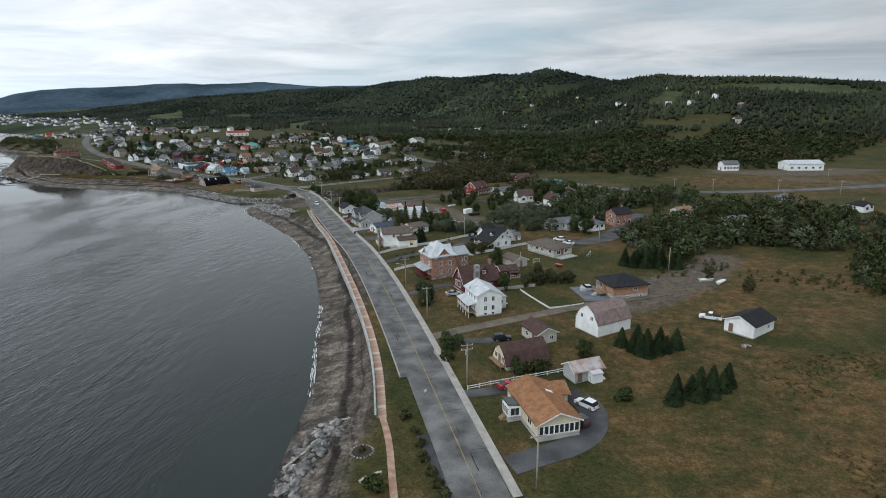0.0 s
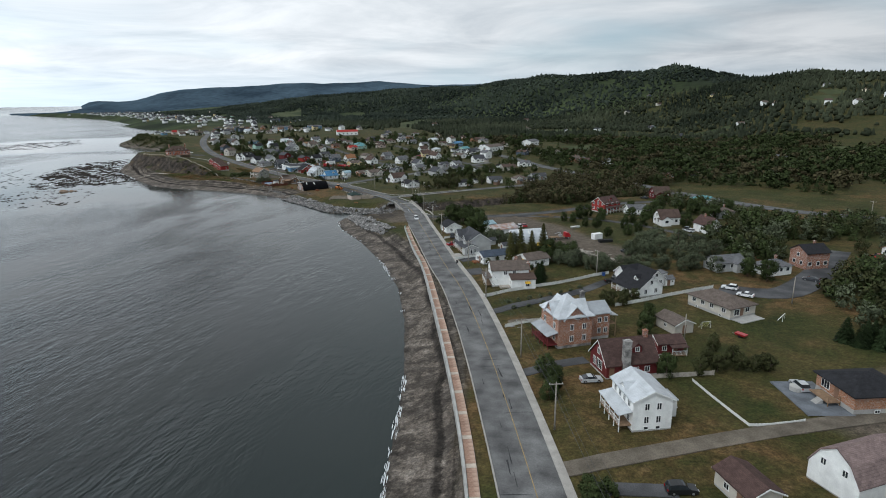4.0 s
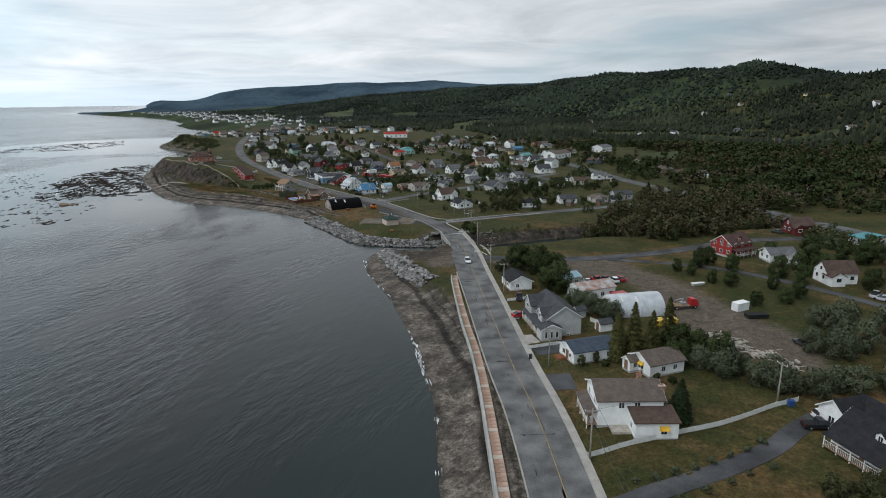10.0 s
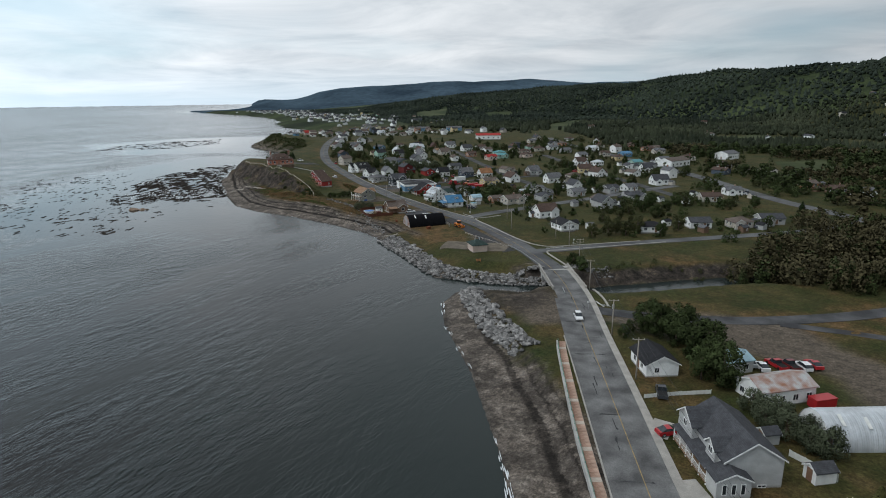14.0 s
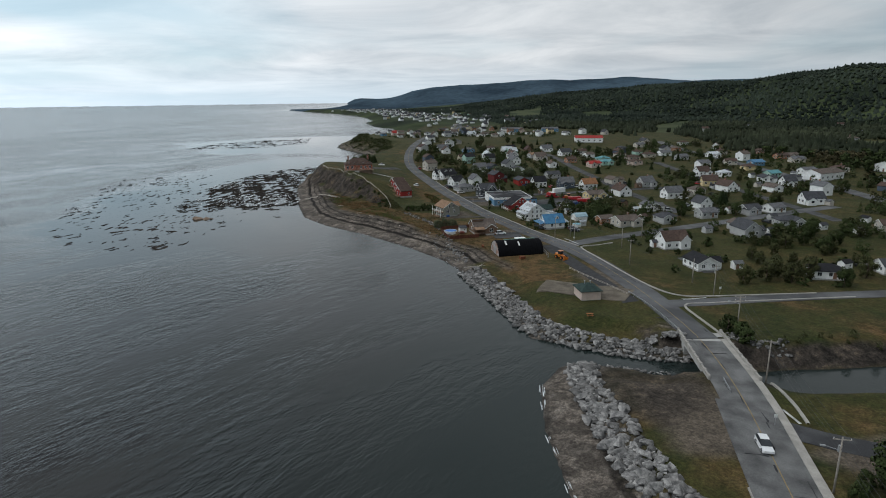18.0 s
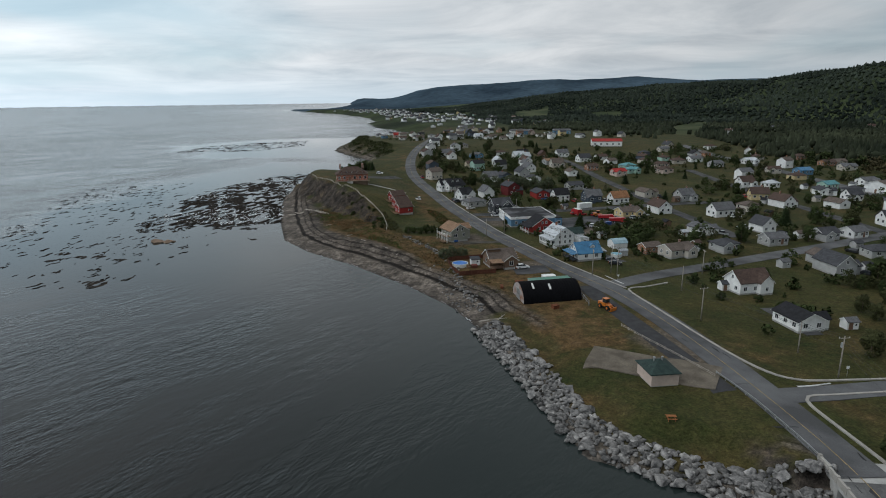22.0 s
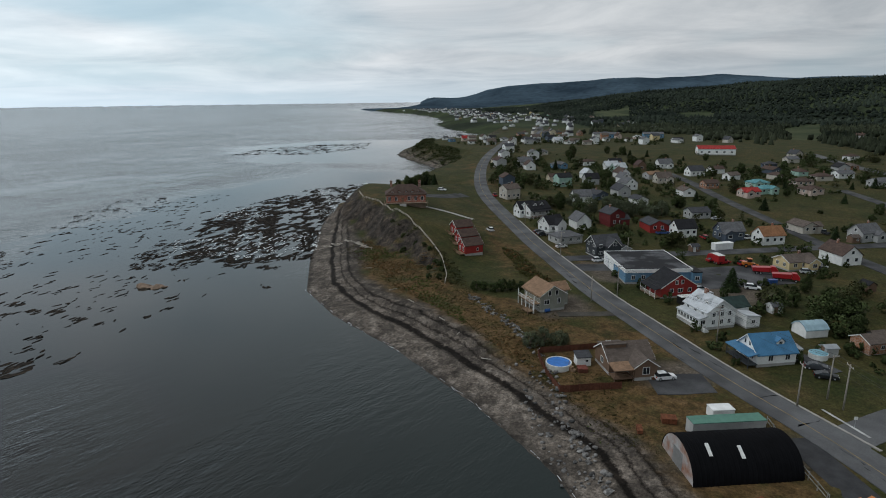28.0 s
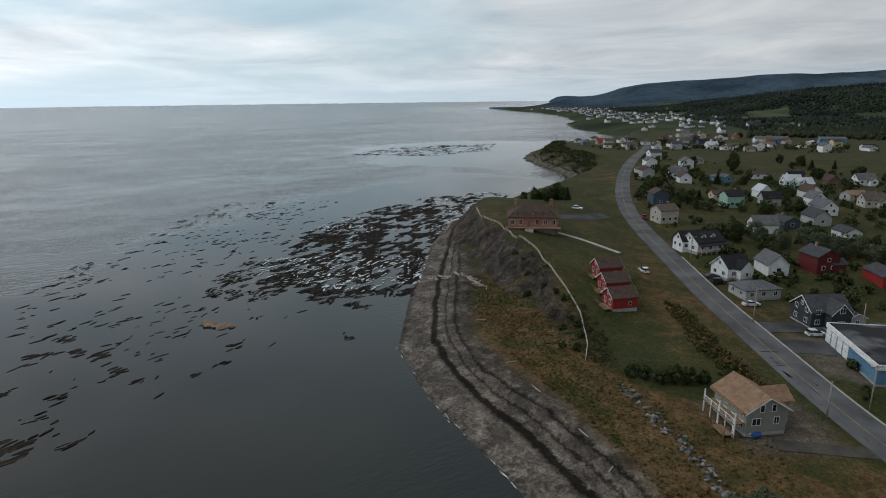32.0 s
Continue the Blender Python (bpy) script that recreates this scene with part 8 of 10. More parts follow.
def off_limits(xs, ys, m=7.0):
    bad = np.zeros(xs.shape, bool)
    for l in STREETS + [ROAD]:
        bad |= seg_dist(xs, ys, l)[0] < m
    for a, b in HOMES:
        bad |= (xs - a) ** 2 + (ys - b) ** 2 < 10.0 ** 2
    return bad


mid = [leaf_cloud(60 + i, round_clumps(60 + i, 1.0, 0.85, 0.12, 18), 430, 0.036) for i in range(4)] + [spruce_cloud(80 + i, 1.0, 0.5, 300, 0.062) for i in range(3)]


def wood(name, polys, step, hmin, hmax, conifer, mat, label):
    rows = []
    for p in polys:
        xs, ys = seeds(p, step)
        ok = ~off_limits(xs, ys)
        xs, ys = xs[ok], ys[ok]
        if not len(xs):
            continue
        zs = land_height(xs, ys)
        for x, y, z in zip(xs, ys, zs):
            h_ = wr.uniform(hmin, hmax) * (1 + 0.25 * float(wobble(x, y, 25)))
            s_ = h_ * wr.uniform(0.85, 1.25)
            rows.append((x, y, z - 0.3, wr.uniform(0, 6.28), s_, s_, h_, wr.randint(4) if wr.rand() > conifer else 4 + wr.randint(3)))
    return joined(name, mid, rows, mat, label, "trees")


W_RUST = [[(-38, 398), (-18, 419), (-22, 440), (-3, 498), (15, 500), (62, 520), (72, 450), (29, 405), (3, 382), (-17, 392)]]
W_MID = [[(70, 205), (84, 196), (100, 215), (122, 215), (165, 195), (200, 240), (150, 290), (112, 300), (88, 280), (74, 240)], [(72, 300), (110, 306), (140, 318), (150, 340), (100, 352), (76, 395), (60, 420), (52, 400), (78, 340)],
         [(120, 160), (160, 140), (260, 150), (270, 230), (200, 238), (140, 196)], [(60, 262), (76, 258), (82, 300), (66, 320), (52, 300)]]
wood("rusty_woodland", W_RUST, 6.0, 6.0, 9.5, 0.05, LEAFR, "rust-tinted woodland beside the stream")
wood("stream_woodland", W_RUST, 7.5, 4.5, 8.5, 0.2, LEAF, "green trees among the rusty woodland")
wood("woodland", W_MID, 7.2, 4.5, 8.5, 0.35, LEAF, "mixed green woodland behind the houses")
wood("willow_woodland", W_MID, 9.0, 4.0, 7.0, 0.0, LEAFG, "silvery willow thickets among the woodland")
wood("olive_woodland", W_MID, 9.5, 5.0, 8.5, 0.0, LEAF2, "olive broadleaf trees among the woodland")
wood("scrub", [[(92, 178), (120, 158), (150, 120), (230, 110), (240, 150), (170, 150), (125, 176), (104, 190)], [(-76, 388), (-60, 400), (-40, 404), (-38, 398), (-60, 394), (-74, 384)], [(66, 180), (98, 188), (96, 198), (70, 190)]], 3.9, 1.2, 2.4, 0.0, LEAF2, "low olive scrub at the field edge")
# weeds below the cliff and the hedge by the road
tuft = [leaf_cloud(260 + i, round_clumps(260 + i, 1.0, 2.2, 0.1, 10), 44, 0.15) for i in range(4)]
BELOW = [(-327, 493), (-332, 508), (-290, 499), (-272, 494), (-253, 481), (-232, 470), (-206, 448), (-190, 434), (-186, 430), (-212, 446), (-250, 461), (-272, 468), (-298, 478)]


def weeds(name, poly, step, hmin, hmax, mat, label, patch=None, seed=0.0, keep=0.0):
    xs, ys = seeds(poly, step)
    if patch:
        ok = wobble(xs, ys, patch, seed) > keep
        xs, ys = xs[ok], ys[ok]
    n = len(xs)
    h_ = wr.uniform(hmin, hmax, n)
    joined(name, tuft, np.stack([xs, ys, land_height(xs, ys) - 0.08, wr.uniform(0, 6.28, n), h_ * wr.uniform(0.9, 1.5, n), h_, h_, wr.randint(0, 4, n)], -1), mat, label, "weeds")


weeds("rusty_weeds", BELOW, 1.1, 0.22, 0.48, RUSTW, "rusty dry weeds below the cliff", 11, 2.0, 0.3)
weeds("green_weeds", BELOW, 1.0, 0.22, 0.45, LEAFB, "lush green weeds below the cliff", 9, 6.0, 0.35)
weeds("beach_grass", BELOW, 0.95, 0.14, 0.36, GRASSY, "olive beach grass above the shingle")
weeds("slope_grass", [(-186, 430), (-190, 434), (-206, 448), (-232, 470), (-238, 474), (-222, 478), (-208, 462), (-190, 446), (-176, 432)], 1.1, 0.14, 0.34, GRASSY, "olive rough grass above the stones")
weeds("meadow_weeds", [(64, 60), (68, 118), (96, 122), (150, 128), (190, 110), (170, 50)], 1.55, 0.2, 0.5, RUSTW, "rusty weeds in the dry meadow", 16, 4.0, 0.1)
weeds("meadow_grass", [(60, 60), (64, 118), (96, 122), (150, 128), (190, 110), (170, 50)], 1.5, 0.2, 0.45, GRASSY, "olive tufts in the dry meadow", 14, 7.0, -0.1)
weeds("meadow_herbs", [(60, 60), (64, 118), (96, 122), (150, 128), (190, 110), (170, 50)], 2.2, 0.2, 0.5, LEAFB, "yellow-green herbs in the dry meadow", 10, 2.0, 0.35)
HEDGE = [(-274, 527), (-269, 522), (-250, 503), (-237, 493), (-232, 497), (-247, 508), (-264, 524)]
weeds("hedge_weeds", HEDGE, 1.3, 0.6, 1.2, LEAFP, "olive rough hedge beside the coast road")
weeds("rusty_hedge", HEDGE, 2.0, 0.6, 1.3, RUSTW, "rusty undergrowth in the hedge", 6, 1.0, 0.0)
weeds("cliff_scrub", [(-318, 513), (-300, 505), (-285, 499), (-270, 487), (-262, 478), (-258, 482), (-268, 493), (-284, 503), (-302, 511)], 1.7, 0.4, 1.1, LEAF2, "dark green scrub along the cliff edge", 8, 3.0, -0.2)

BLUFF = [(-486, 748), (-520, 782), (-556, 796), (-600, 828), (-640, 866), (-662, 905), (-640, 915), (-604, 868), (-556, 826), (-520, 806), (-478, 762)]
weeds("bluff_scrub", BLUFF, 2.6, 0.7, 1.9, LEAF2, "olive scrub on the headland bluff", 20, 3.0, -0.5)
weeds("bluff_bushes", BLUFF, 5.0, 1.4, 2.8, LEAF, "dark bushes on the headland bluff", 16, 7.0, -0.3)

# shrubs and hedges round the village gardens
shrub = [leaf_cloud(160 + i, round_clumps(160 + i, 1.0, 1.1, 0.1, 11), 130, 0.10) for i in range(4)]
_rows = []
for a, b in HOMES:
    if 430 < b < 980 and -560 < a < 80:
        for _ in range(9):
            t_, d_ = wr.uniform(0, 6.28), wr.uniform(7.5, 17)
            _rows.append((a + d_ * math.cos(t_), b + d_ * math.sin(t_)))
_xy = np.array(_rows)
_ok = ~off_limits(_xy[:, 0], _xy[:, 1], 5.5) | np.zeros(len(_xy), bool)
_near = np.min(np.hypot(_xy[:, :1] - np.array([h[0] for h in HOMES])[None], _xy[:, 1:] - np.array([h[1] for h in HOMES])[None]), 1)
_ok = _near > 7.0
for l in STREETS + [ROAD] + [d[0] for d in DRIVES]:
    _ok &= seg_dist(_xy[:, 0], _xy[:, 1], l)[0] > 6.0
_xy = _xy[_ok]
_z, _n = land_height(_xy[:, 0], _xy[:, 1]), len(_xy)
_h = wr.uniform(0.8, 3.4, _n)
joined("garden_shrubs", shrub, np.stack([_xy[:, 0], _xy[:, 1], _z - 0.15, wr.uniform(0, 6.28, _n), _h * wr.uniform(0.8, 1.6, _n), _h * 0.9, _h, wr.randint(0, 4, _n)], -1), LEAF, "dark green shrubs and hedges round village gardens", "shrubs")

# taller garden trees of the village, past counting
_tx, _ty = vr_seed.uniform(-560, 60, 5200), vr_seed.uniform(440, 1010, 5200)
_ok = inside(_tx, _ty, VILL) & ~off_limits(_tx, _ty, 6.5) & (wobble(_tx, _ty, 21, 3.0) + 0.7 * wobble(_tx, _ty, 8, 6.0) > 0.18)
for p in COMMONS + [[(-218, 545), (-196, 570), (-168, 552), (-190, 520), (-204, 516)]]:
    _ok &= ~inside(_tx, _ty, p)
for d_ in DRIVES:
    _ok &= seg_dist(_tx, _ty, d_[0])[0] > d_[1] + 2.5
_near = np.min(np.hypot(_tx[:, None] - np.array([h[0] for h in HOMES])[None], _ty[:, None] - np.array([h[1] for h in HOMES])[None]), 1)
_ok &= (_near > 9.5) & (_near < 34)
_tx, _ty = _tx[_ok][:620], _ty[_ok][:620]
_h, _n = vr_seed.uniform(2.6, 6.8, len(_tx)), len(_tx)
_kd = np.where(vr_seed.rand(_n) < 0.16, 4 + vr_seed.randint(0, 3, _n), vr_seed.randint(0, 4, _n))
_rw = np.stack([_tx, _ty, land_height(_tx, _ty) - 0.3, vr_seed.uniform(0, 6.28, _n), _h * vr_seed.uniform(0.9, 1.5, _n), _h * vr_seed.uniform(0.9, 1.4, _n), _h, _kd], -1)
_ol = vr_seed.rand(_n) < 0.3
joined("garden_trees", mid, _rw[~_ol], LEAF, "dark green trees in the village gardens", "trees")
joined("olive_garden_trees", mid, _rw[_ol], LEAF2, "olive-green trees in the village gardens", "trees")

# distant woods: low crowns, thinning to fields
SHORE_VILL = [(-500, 830), (-690, 1090), (-928, 1335), (-1165, 1570), (-1440, 1905), (-2049, 2390), (-1860, 2520), (-1250, 2020), (-820, 1560), (-560, 1230), (-540, 1000)]
OPEN = [[(-500, 886), (-300, 1033), (-244, 923), (-248, 795), (-310, 806), (-385, 765), (-430, 778)],
        [(108, 370), (179, 452), (216, 445), (420, 445), (420, 330), (236, 309), (132, 327)], [(-30, 800), (0, 820), (32, 700), (-20, 740)], [(-230, 900), (-300, 1060), (-250, 1080), (-150, 900)], [(-480, 1030), (-360, 1040), (-400, 1180), (-520, 1180)], VILL, SHORE_VILL,
        [(-105, 440), (-40, 470), (-30, 455), (-95, 405)]]
far_protos = []
for i in range(5):
    far_protos.append(tri_data(rock_mesh("clump", WOODS, 100 + i, 9)))
for i in range(3):
    n = 7
    v = [(0.5 * math.cos(6.283 * j / n) * (0.8 + 0.3 * (j % 2)), 0.5 * math.sin(6.283 * j / n) * (0.8 + 0.3 * (j % 2)), 0.0) for j in range(n)] + [(0.04 * i, 0, 1.9)]
    far_protos.append((np.array(v), np.array([(j, (j + 1) % n, n) for j in range(n)])))


nearer = [leaf_cloud(300 + i, round_clumps(300 + i, 1.0, 0.85, 0.12, 14), 110, 0.078) for i in range(4)] + [spruce_cloud(320 + i, 1.0, 0.5, 100, 0.105) for i in range(3)]


def far_wood(name, r0, r1, step, hmin, hmax, label, mat, leafy=None, part_of=0):
    xs, ys = np.meshgrid(np.arange(-r1, r1, step), np.arange(0, r1, step))
    xs, ys = xs.ravel() + wr.uniform(-0.48, 0.48, xs.size) * step - 60, ys.ravel() + wr.uniform(-0.48, 0.48, xs.size) * step + 170
    d = np.hypot(xs + 60, ys - 170)
    az_ = np.degrees(np.arctan2(-(xs + 60), ys - 170))
    ok = (d > r0) & (d < r1) & (az_ > -50) & (az_ < 62)
    xs, ys, d = xs[ok], ys[ok], d[ok]
    ok = (signed(xs, ys, COAST) > np.where(d > 1000, 28, 60))
    for p in OPEN + FIELDS + W_MID + W_RUST:
        ok &= ~inside(xs, ys, p)
    ok &= (seg_dist(xs, ys, ROAD)[0] > 90) | (ys > 1050)
    clear = wobble(xs, ys, 95, 4.0) + 0.5 * wobble(xs, ys, 33, 1.0)
    ok &= clear < np.where(d < 1500, 0.62, 0.95)
    xs, ys, d = xs[ok], ys[ok], d[ok]
    ok = ~off_limits(xs, ys, 9.0)
    xs, ys = xs[ok], ys[ok]
    if leafy:
        k = wobble(xs, ys, 28, 5.0) + wr.uniform(-0.5, 0.5, len(xs))
        ok = (k > 0.35) if part_of else (k <= 0.35)
        xs, ys = xs[ok], ys[ok]
    zs = land_height(xs, ys)
    n = len(xs)
    con = (wr.rand(n) < 0.45 + 0.35 * wobble(xs, ys, 120, 2.0))
    h_ = wr.uniform(hmin, hmax, n)
    wd = np.where(con, h_ * 0.75, h_ * wr.uniform(0.45, 0.62, n)) * max(1.0, step / 8.5)
    rows = np.stack([xs, ys, zs + np.where(con, -0.3, h_ * 0.35), wr.uniform(0, 6.28, n), wd, wd, np.where(con, h_ * 0.62, h_ * 0.75), np.where(con, 5 + wr.randint(0, 3, n), wr.randint(0, 5, n))], -1)
    if leafy:
        s_ = h_ * wr.uniform(0.9, 1.3, n)
        rows = np.stack([xs, ys, zs - 0.3, wr.uniform(0, 6.28, n), s_, s_, h_, np.where(con & (part_of == 0), 4 + wr.randint(0, 3, n), wr.randint(0, 4, n))], -1)
        return joined(name, leafy, rows, mat, label, "trees")
    return joined(name, far_protos, rows, mat, label, "trees")


far_wood("near_valley_woods", 330, 680, 8.0, 5.0, 10.0, "mixed woods near the highway", LEAF, nearer)
far_wood("olive_valley_woods", 330, 680, 8.0, 4.5, 9.0, "olive-brown broadleaf woods near the highway", LEAFR, nearer, 1)
far_wood("valley_woods", 680, 1300, 8.5, 5.0, 10.0, "dark mixed woods across the valley", WOODS)
far_wood("hill_woods", 1300, 2950, 12.8, 4.5, 9.5, "dark wooded hillside beyond the village", WOODS_HAZE)


# ---- utility poles and cables ----
def pole(x, y, rot, ht=9.6, lamp=False, box=False, arms=1):
    p = thing("utility_pole", x, y, rot, "grey wooden utility pole with crossarm beside the road" if arms else "plain grey wooden utility pole", "utility pole", "utility poles")
    part("shaft", Shape().tube((0, 0, -0.5), (0, 0, ht), 0.17, 0.11, 9), POLE, p, smooth_=True)
    for i in range(arms):
        z = ht - 0.4 - 0.9 * i
        part("crossarm", Shape().box(-0.06, -1.25, z - 0.07, 0.06, 1.25, z + 0.07), POLE, p)
        for u in (-1.15, 1.15):
            part("insulator", Shape().tube((0, u, z + 0.07), (0, u, z + 0.3), 0.06, 0.04, 6), FENCEW, p)
    if lamp:
        part("lamp_arm", Shape().tube((0, 0, ht - 2.2), (0, 2.2, ht - 1.6), 0.04, 0.04, 6).box(-0.15, 2.1, ht - 1.7, 0.15, 2.8, ht - 1.55), STEEL, p)
    if box:
        part("transformer", Shape().tube((0.35, 0, ht - 2.6), (0.35, 0, ht - 1.6), 0.28, 0.28, 10), STEEL, p)
    return Vector((x, y, p.matrix_world.translation.z + ht - 0.2))


LINE = [(14, 78), (5, 112), (-4, 150), (-11.5, 180), (-24, 221), (-34, 255), (-52.5, 304), (-61, 327), (-73, 361), (-82, 389), (-92, 418), (-123, 438), (-158, 471), (-183, 486), (-216, 503), (-250, 530), (-288, 566)]
tops = []
for i, q in enumerate(LINE):
    b_ = LINE[min(i + 1, len(LINE) - 1)]
    a_ = LINE[max(i - 1, 0)]
    hd = math.degrees(math.atan2(b_[1] - a_[1], b_[0] - a_[0]))
    tops.append((pole(q[0], q[1], hd, 9.4, lamp=i in (3, 7, 9, 13), box=i % 3 == 1, arms=2 if i % 4 == 1 else 1), hd))
cables = 0


def cable(a, b, sag, name="overhead_cable"):
    n, s = 12, Shape()
    pts = [a.lerp(b, k / n) - Vector((0, 0, sag * 4 * (k / n) * (1 - k / n))) for k in range(n + 1)]
    side_ = (b - a).cross(Vector((0, 0, 1))).normalized() * 0.022
    ring_ = [side_, Vector((0, 0, 0.022)), -side_, Vector((0, 0, -0.022))]
    s.add([p + q for p in pts for q in ring_], [(4 * k + i, 4 * k + (i + 1) % 4, 4 * k + 4 + (i + 1) % 4, 4 * k + 4 + i) for k in range(n) for i in range(4)] + [(3, 2, 1, 0), (4 * n, 4 * n + 1, 4 * n + 2, 4 * n + 3)])
    tagged(new(name, s.mesh(name, WIRE)), "thin black overhead cable between poles", "cable", "overhead cables")


for (a, ha), (b, hb) in zip(tops, tops[1:]):
    for o in (-1.15, 0.4, 1.15):
        na, nb = Vector((-math.sin(radians(ha)), math.cos(radians(ha)), 0)) * o, Vector((-math.sin(radians(hb)), math.cos(radians(hb)), 0)) * o
        cable(a + na, b + nb, 0.7)
    cable(a - Vector((0, 0, 2.2)), b - Vector((0, 0, 2.2)), 0.9)
for x, y, hh in ((10, 248, 8.5), (27, 195, 6.5), (-131, 484, 8.5), (-162, 463.5, 9), (-155, 468, 9.5), (-133, 462, 8), (62, 226, 8), (76, 190, 8), (-220, 494, 7.5), (-230, 543, 8), (-100, 428, 8), (190, 330, 9), (160, 345, 9), (220, 322, 9), (140, 352, 9), (250, 380, 9)):
    pole(x, y, 30, hh, lamp=False, arms=0 if hh < 8.2 else 1)
cable(tops[4][0], Vector((10, 248, gz(10, 248) + 8.3)), 0.8)

# ---- cars ----
PAINTS = {c: material(c + "_car_paint", v, 0.28, 0.1, 0.05, 2, 5, 0.0, spec=0.5) for c, v in
          {"white": (0.75, 0.75, 0.75), "black": (0.015, 0.016, 0.018), "silver": (0.45, 0.46, 0.47), "red": (0.38, 0.02, 0.025), "dark_grey": (0.05, 0.053, 0.06), "maroon": (0.14, 0.02, 0.02), "orange": (0.55, 0.17, 0.02), "yellow": (0.62, 0.40, 0.03), "blue": (0.03, 0.08, 0.25)}.items()}
LAMP = material("headlight_glass", (0.7, 0.7, 0.68), 0.15)
TAIL = material("red_tail_light", (0.35, 0.01, 0.01), 0.25)
_car = {}


def car_meshes(kind, colour):
    key = (kind, colour)
    if key in _car:
        return _car[key]
    L, W = (4.6, 1.85) if kind != "pickup" else (5.5, 1.95)
    body = [(-L / 2, 0.35), (-L / 2 + 0.1, 0.25), (L / 2 - 0.1, 0.25), (L / 2, 0.4), (L / 2 - 0.05, 0.75), (L / 2 - 1.15, 0.95), (-L / 2 + 0.05, 1.0)]
    if kind == "pickup":
        cab = [(-0.5, 1.0), (1.3, 1.0), (0.75, 1.75), (-0.4, 1.78)]
    elif kind == "suv":
        cab = [(-2.2, 0.98), (1.1, 0.96), (0.35, 1.62), (-0.6, 1.7), (-1.95, 1.62)]
    else:
        cab = [(-1.95, 0.96), (1.15, 0.94), (0.35, 1.42), (-0.85, 1.45)]

    def side(prof, w, inset=0.0):
        n = len(prof)
        top = max(p[1] for p in prof)
        lo = min(p[1] for p in prof)
        s = Shape()
        ww = lambda z: w / 2 - inset * (z - lo) / max(top - lo, 0.01)  # noqa: E731
        s.add([(x, -ww(z), z) for x, z in prof] + [(x, ww(z), z) for x, z in prof], [tuple(range(n)), tuple(range(2 * n - 1, n - 1, -1))] + [(i, n + i, n + (i + 1) % n, (i + 1) % n) for i in range(n)])
        return s

    bs = side(body, W, 0.06)
    roof = side([(x * 0.86 + (-0.12), z) for x, z in [(p[0], p[1] + 0.012) for p in cab if p[1] > 1.2]] + [(cab[-1][0] * 0.86 - 0.12, cab[-1][1] - 0.06), (cab[2][0] * 0.86 - 0.12, cab[2][1] - 0.06)], W - 0.42)
    out = {"body": bs.mesh("body", PAINTS[colour]), "cabin_glass": side(cab, W - 0.14, 0.16).mesh("cabin_glass", GLASS), "roof": roof.mesh("roof", PAINTS[colour]),
           "tyre": Shape().tube((0, -0.11, 0), (0, 0.11, 0), 0.34, 0.34, 14).mesh("wheel", RUBBER), "rim": Shape().tube((0, -0.125, 0), (0, 0.125, 0), 0.2, 0.2, 10).mesh("rim", STEEL),
           "headlight": Shape().box(-0.06, -0.2, -0.07, 0.06, 0.2, 0.07).mesh("headlight", LAMP), "tail_light": Shape().box(-0.05, -0.12, -0.14, 0.05, 0.12, 0.14).mesh("tail_light", TAIL), "L": L, "W": W}
    if kind == "pickup":
        out["bed"] = Shape().box(-L / 2 + 0.12, -W / 2 + 0.15, 1.0, -0.55, W / 2 - 0.15, 1.03).mesh("bed", RUBBER)
    _car[key] = out
    return out


def car(x, y, rot, colour, kind="sedan", where="parked in a driveway"):
    near = where == "parked in a driveway" or "driving" in where
    m = car_meshes(kind, colour)
    nm = {"sedan": "sedan", "suv": "SUV", "pickup": "pickup truck"}[kind]
    c = thing("car" if kind != "pickup" else "pickup_truck", x, y, rot, f"{colour.replace('_', ' ')} {nm} {where}", "car" if kind != "pickup" else "pickup truck", "parked cars", z=float(max(gz(x, y), road_surface(np.array([x]), np.array([y]))[0] if seg_dist(np.array(x), np.array(y), ROAD)[0] < 4.5 else -9)) + 0.14)
    for nm_ in ("body", "cabin_glass", "roof", "bed"):
        if nm_ in m:
            part(nm_, m[nm_], None, c)
    for sx_ in (-1, 1):
        for sy_ in (-1, 1):
            w = part("wheel", m["tyre"], None, c, at=pose(sx_ * m["L"] * 0.31, sy_ * (m["W"] / 2 - 0.08), 0.34))
            if near:
                part("rim", m["rim"], None, w)
    for sy_ in (-1, 1):
        part("headlight", m["headlight"], None, c, at=pose(m["L"] / 2 - 0.04, sy_ * 0.62, 0.66))
        if near:
            part("tail_light", m["tail_light"], None, c, at=pose(-m["L"] / 2 + 0.02, sy_ * 0.72, 0.82))


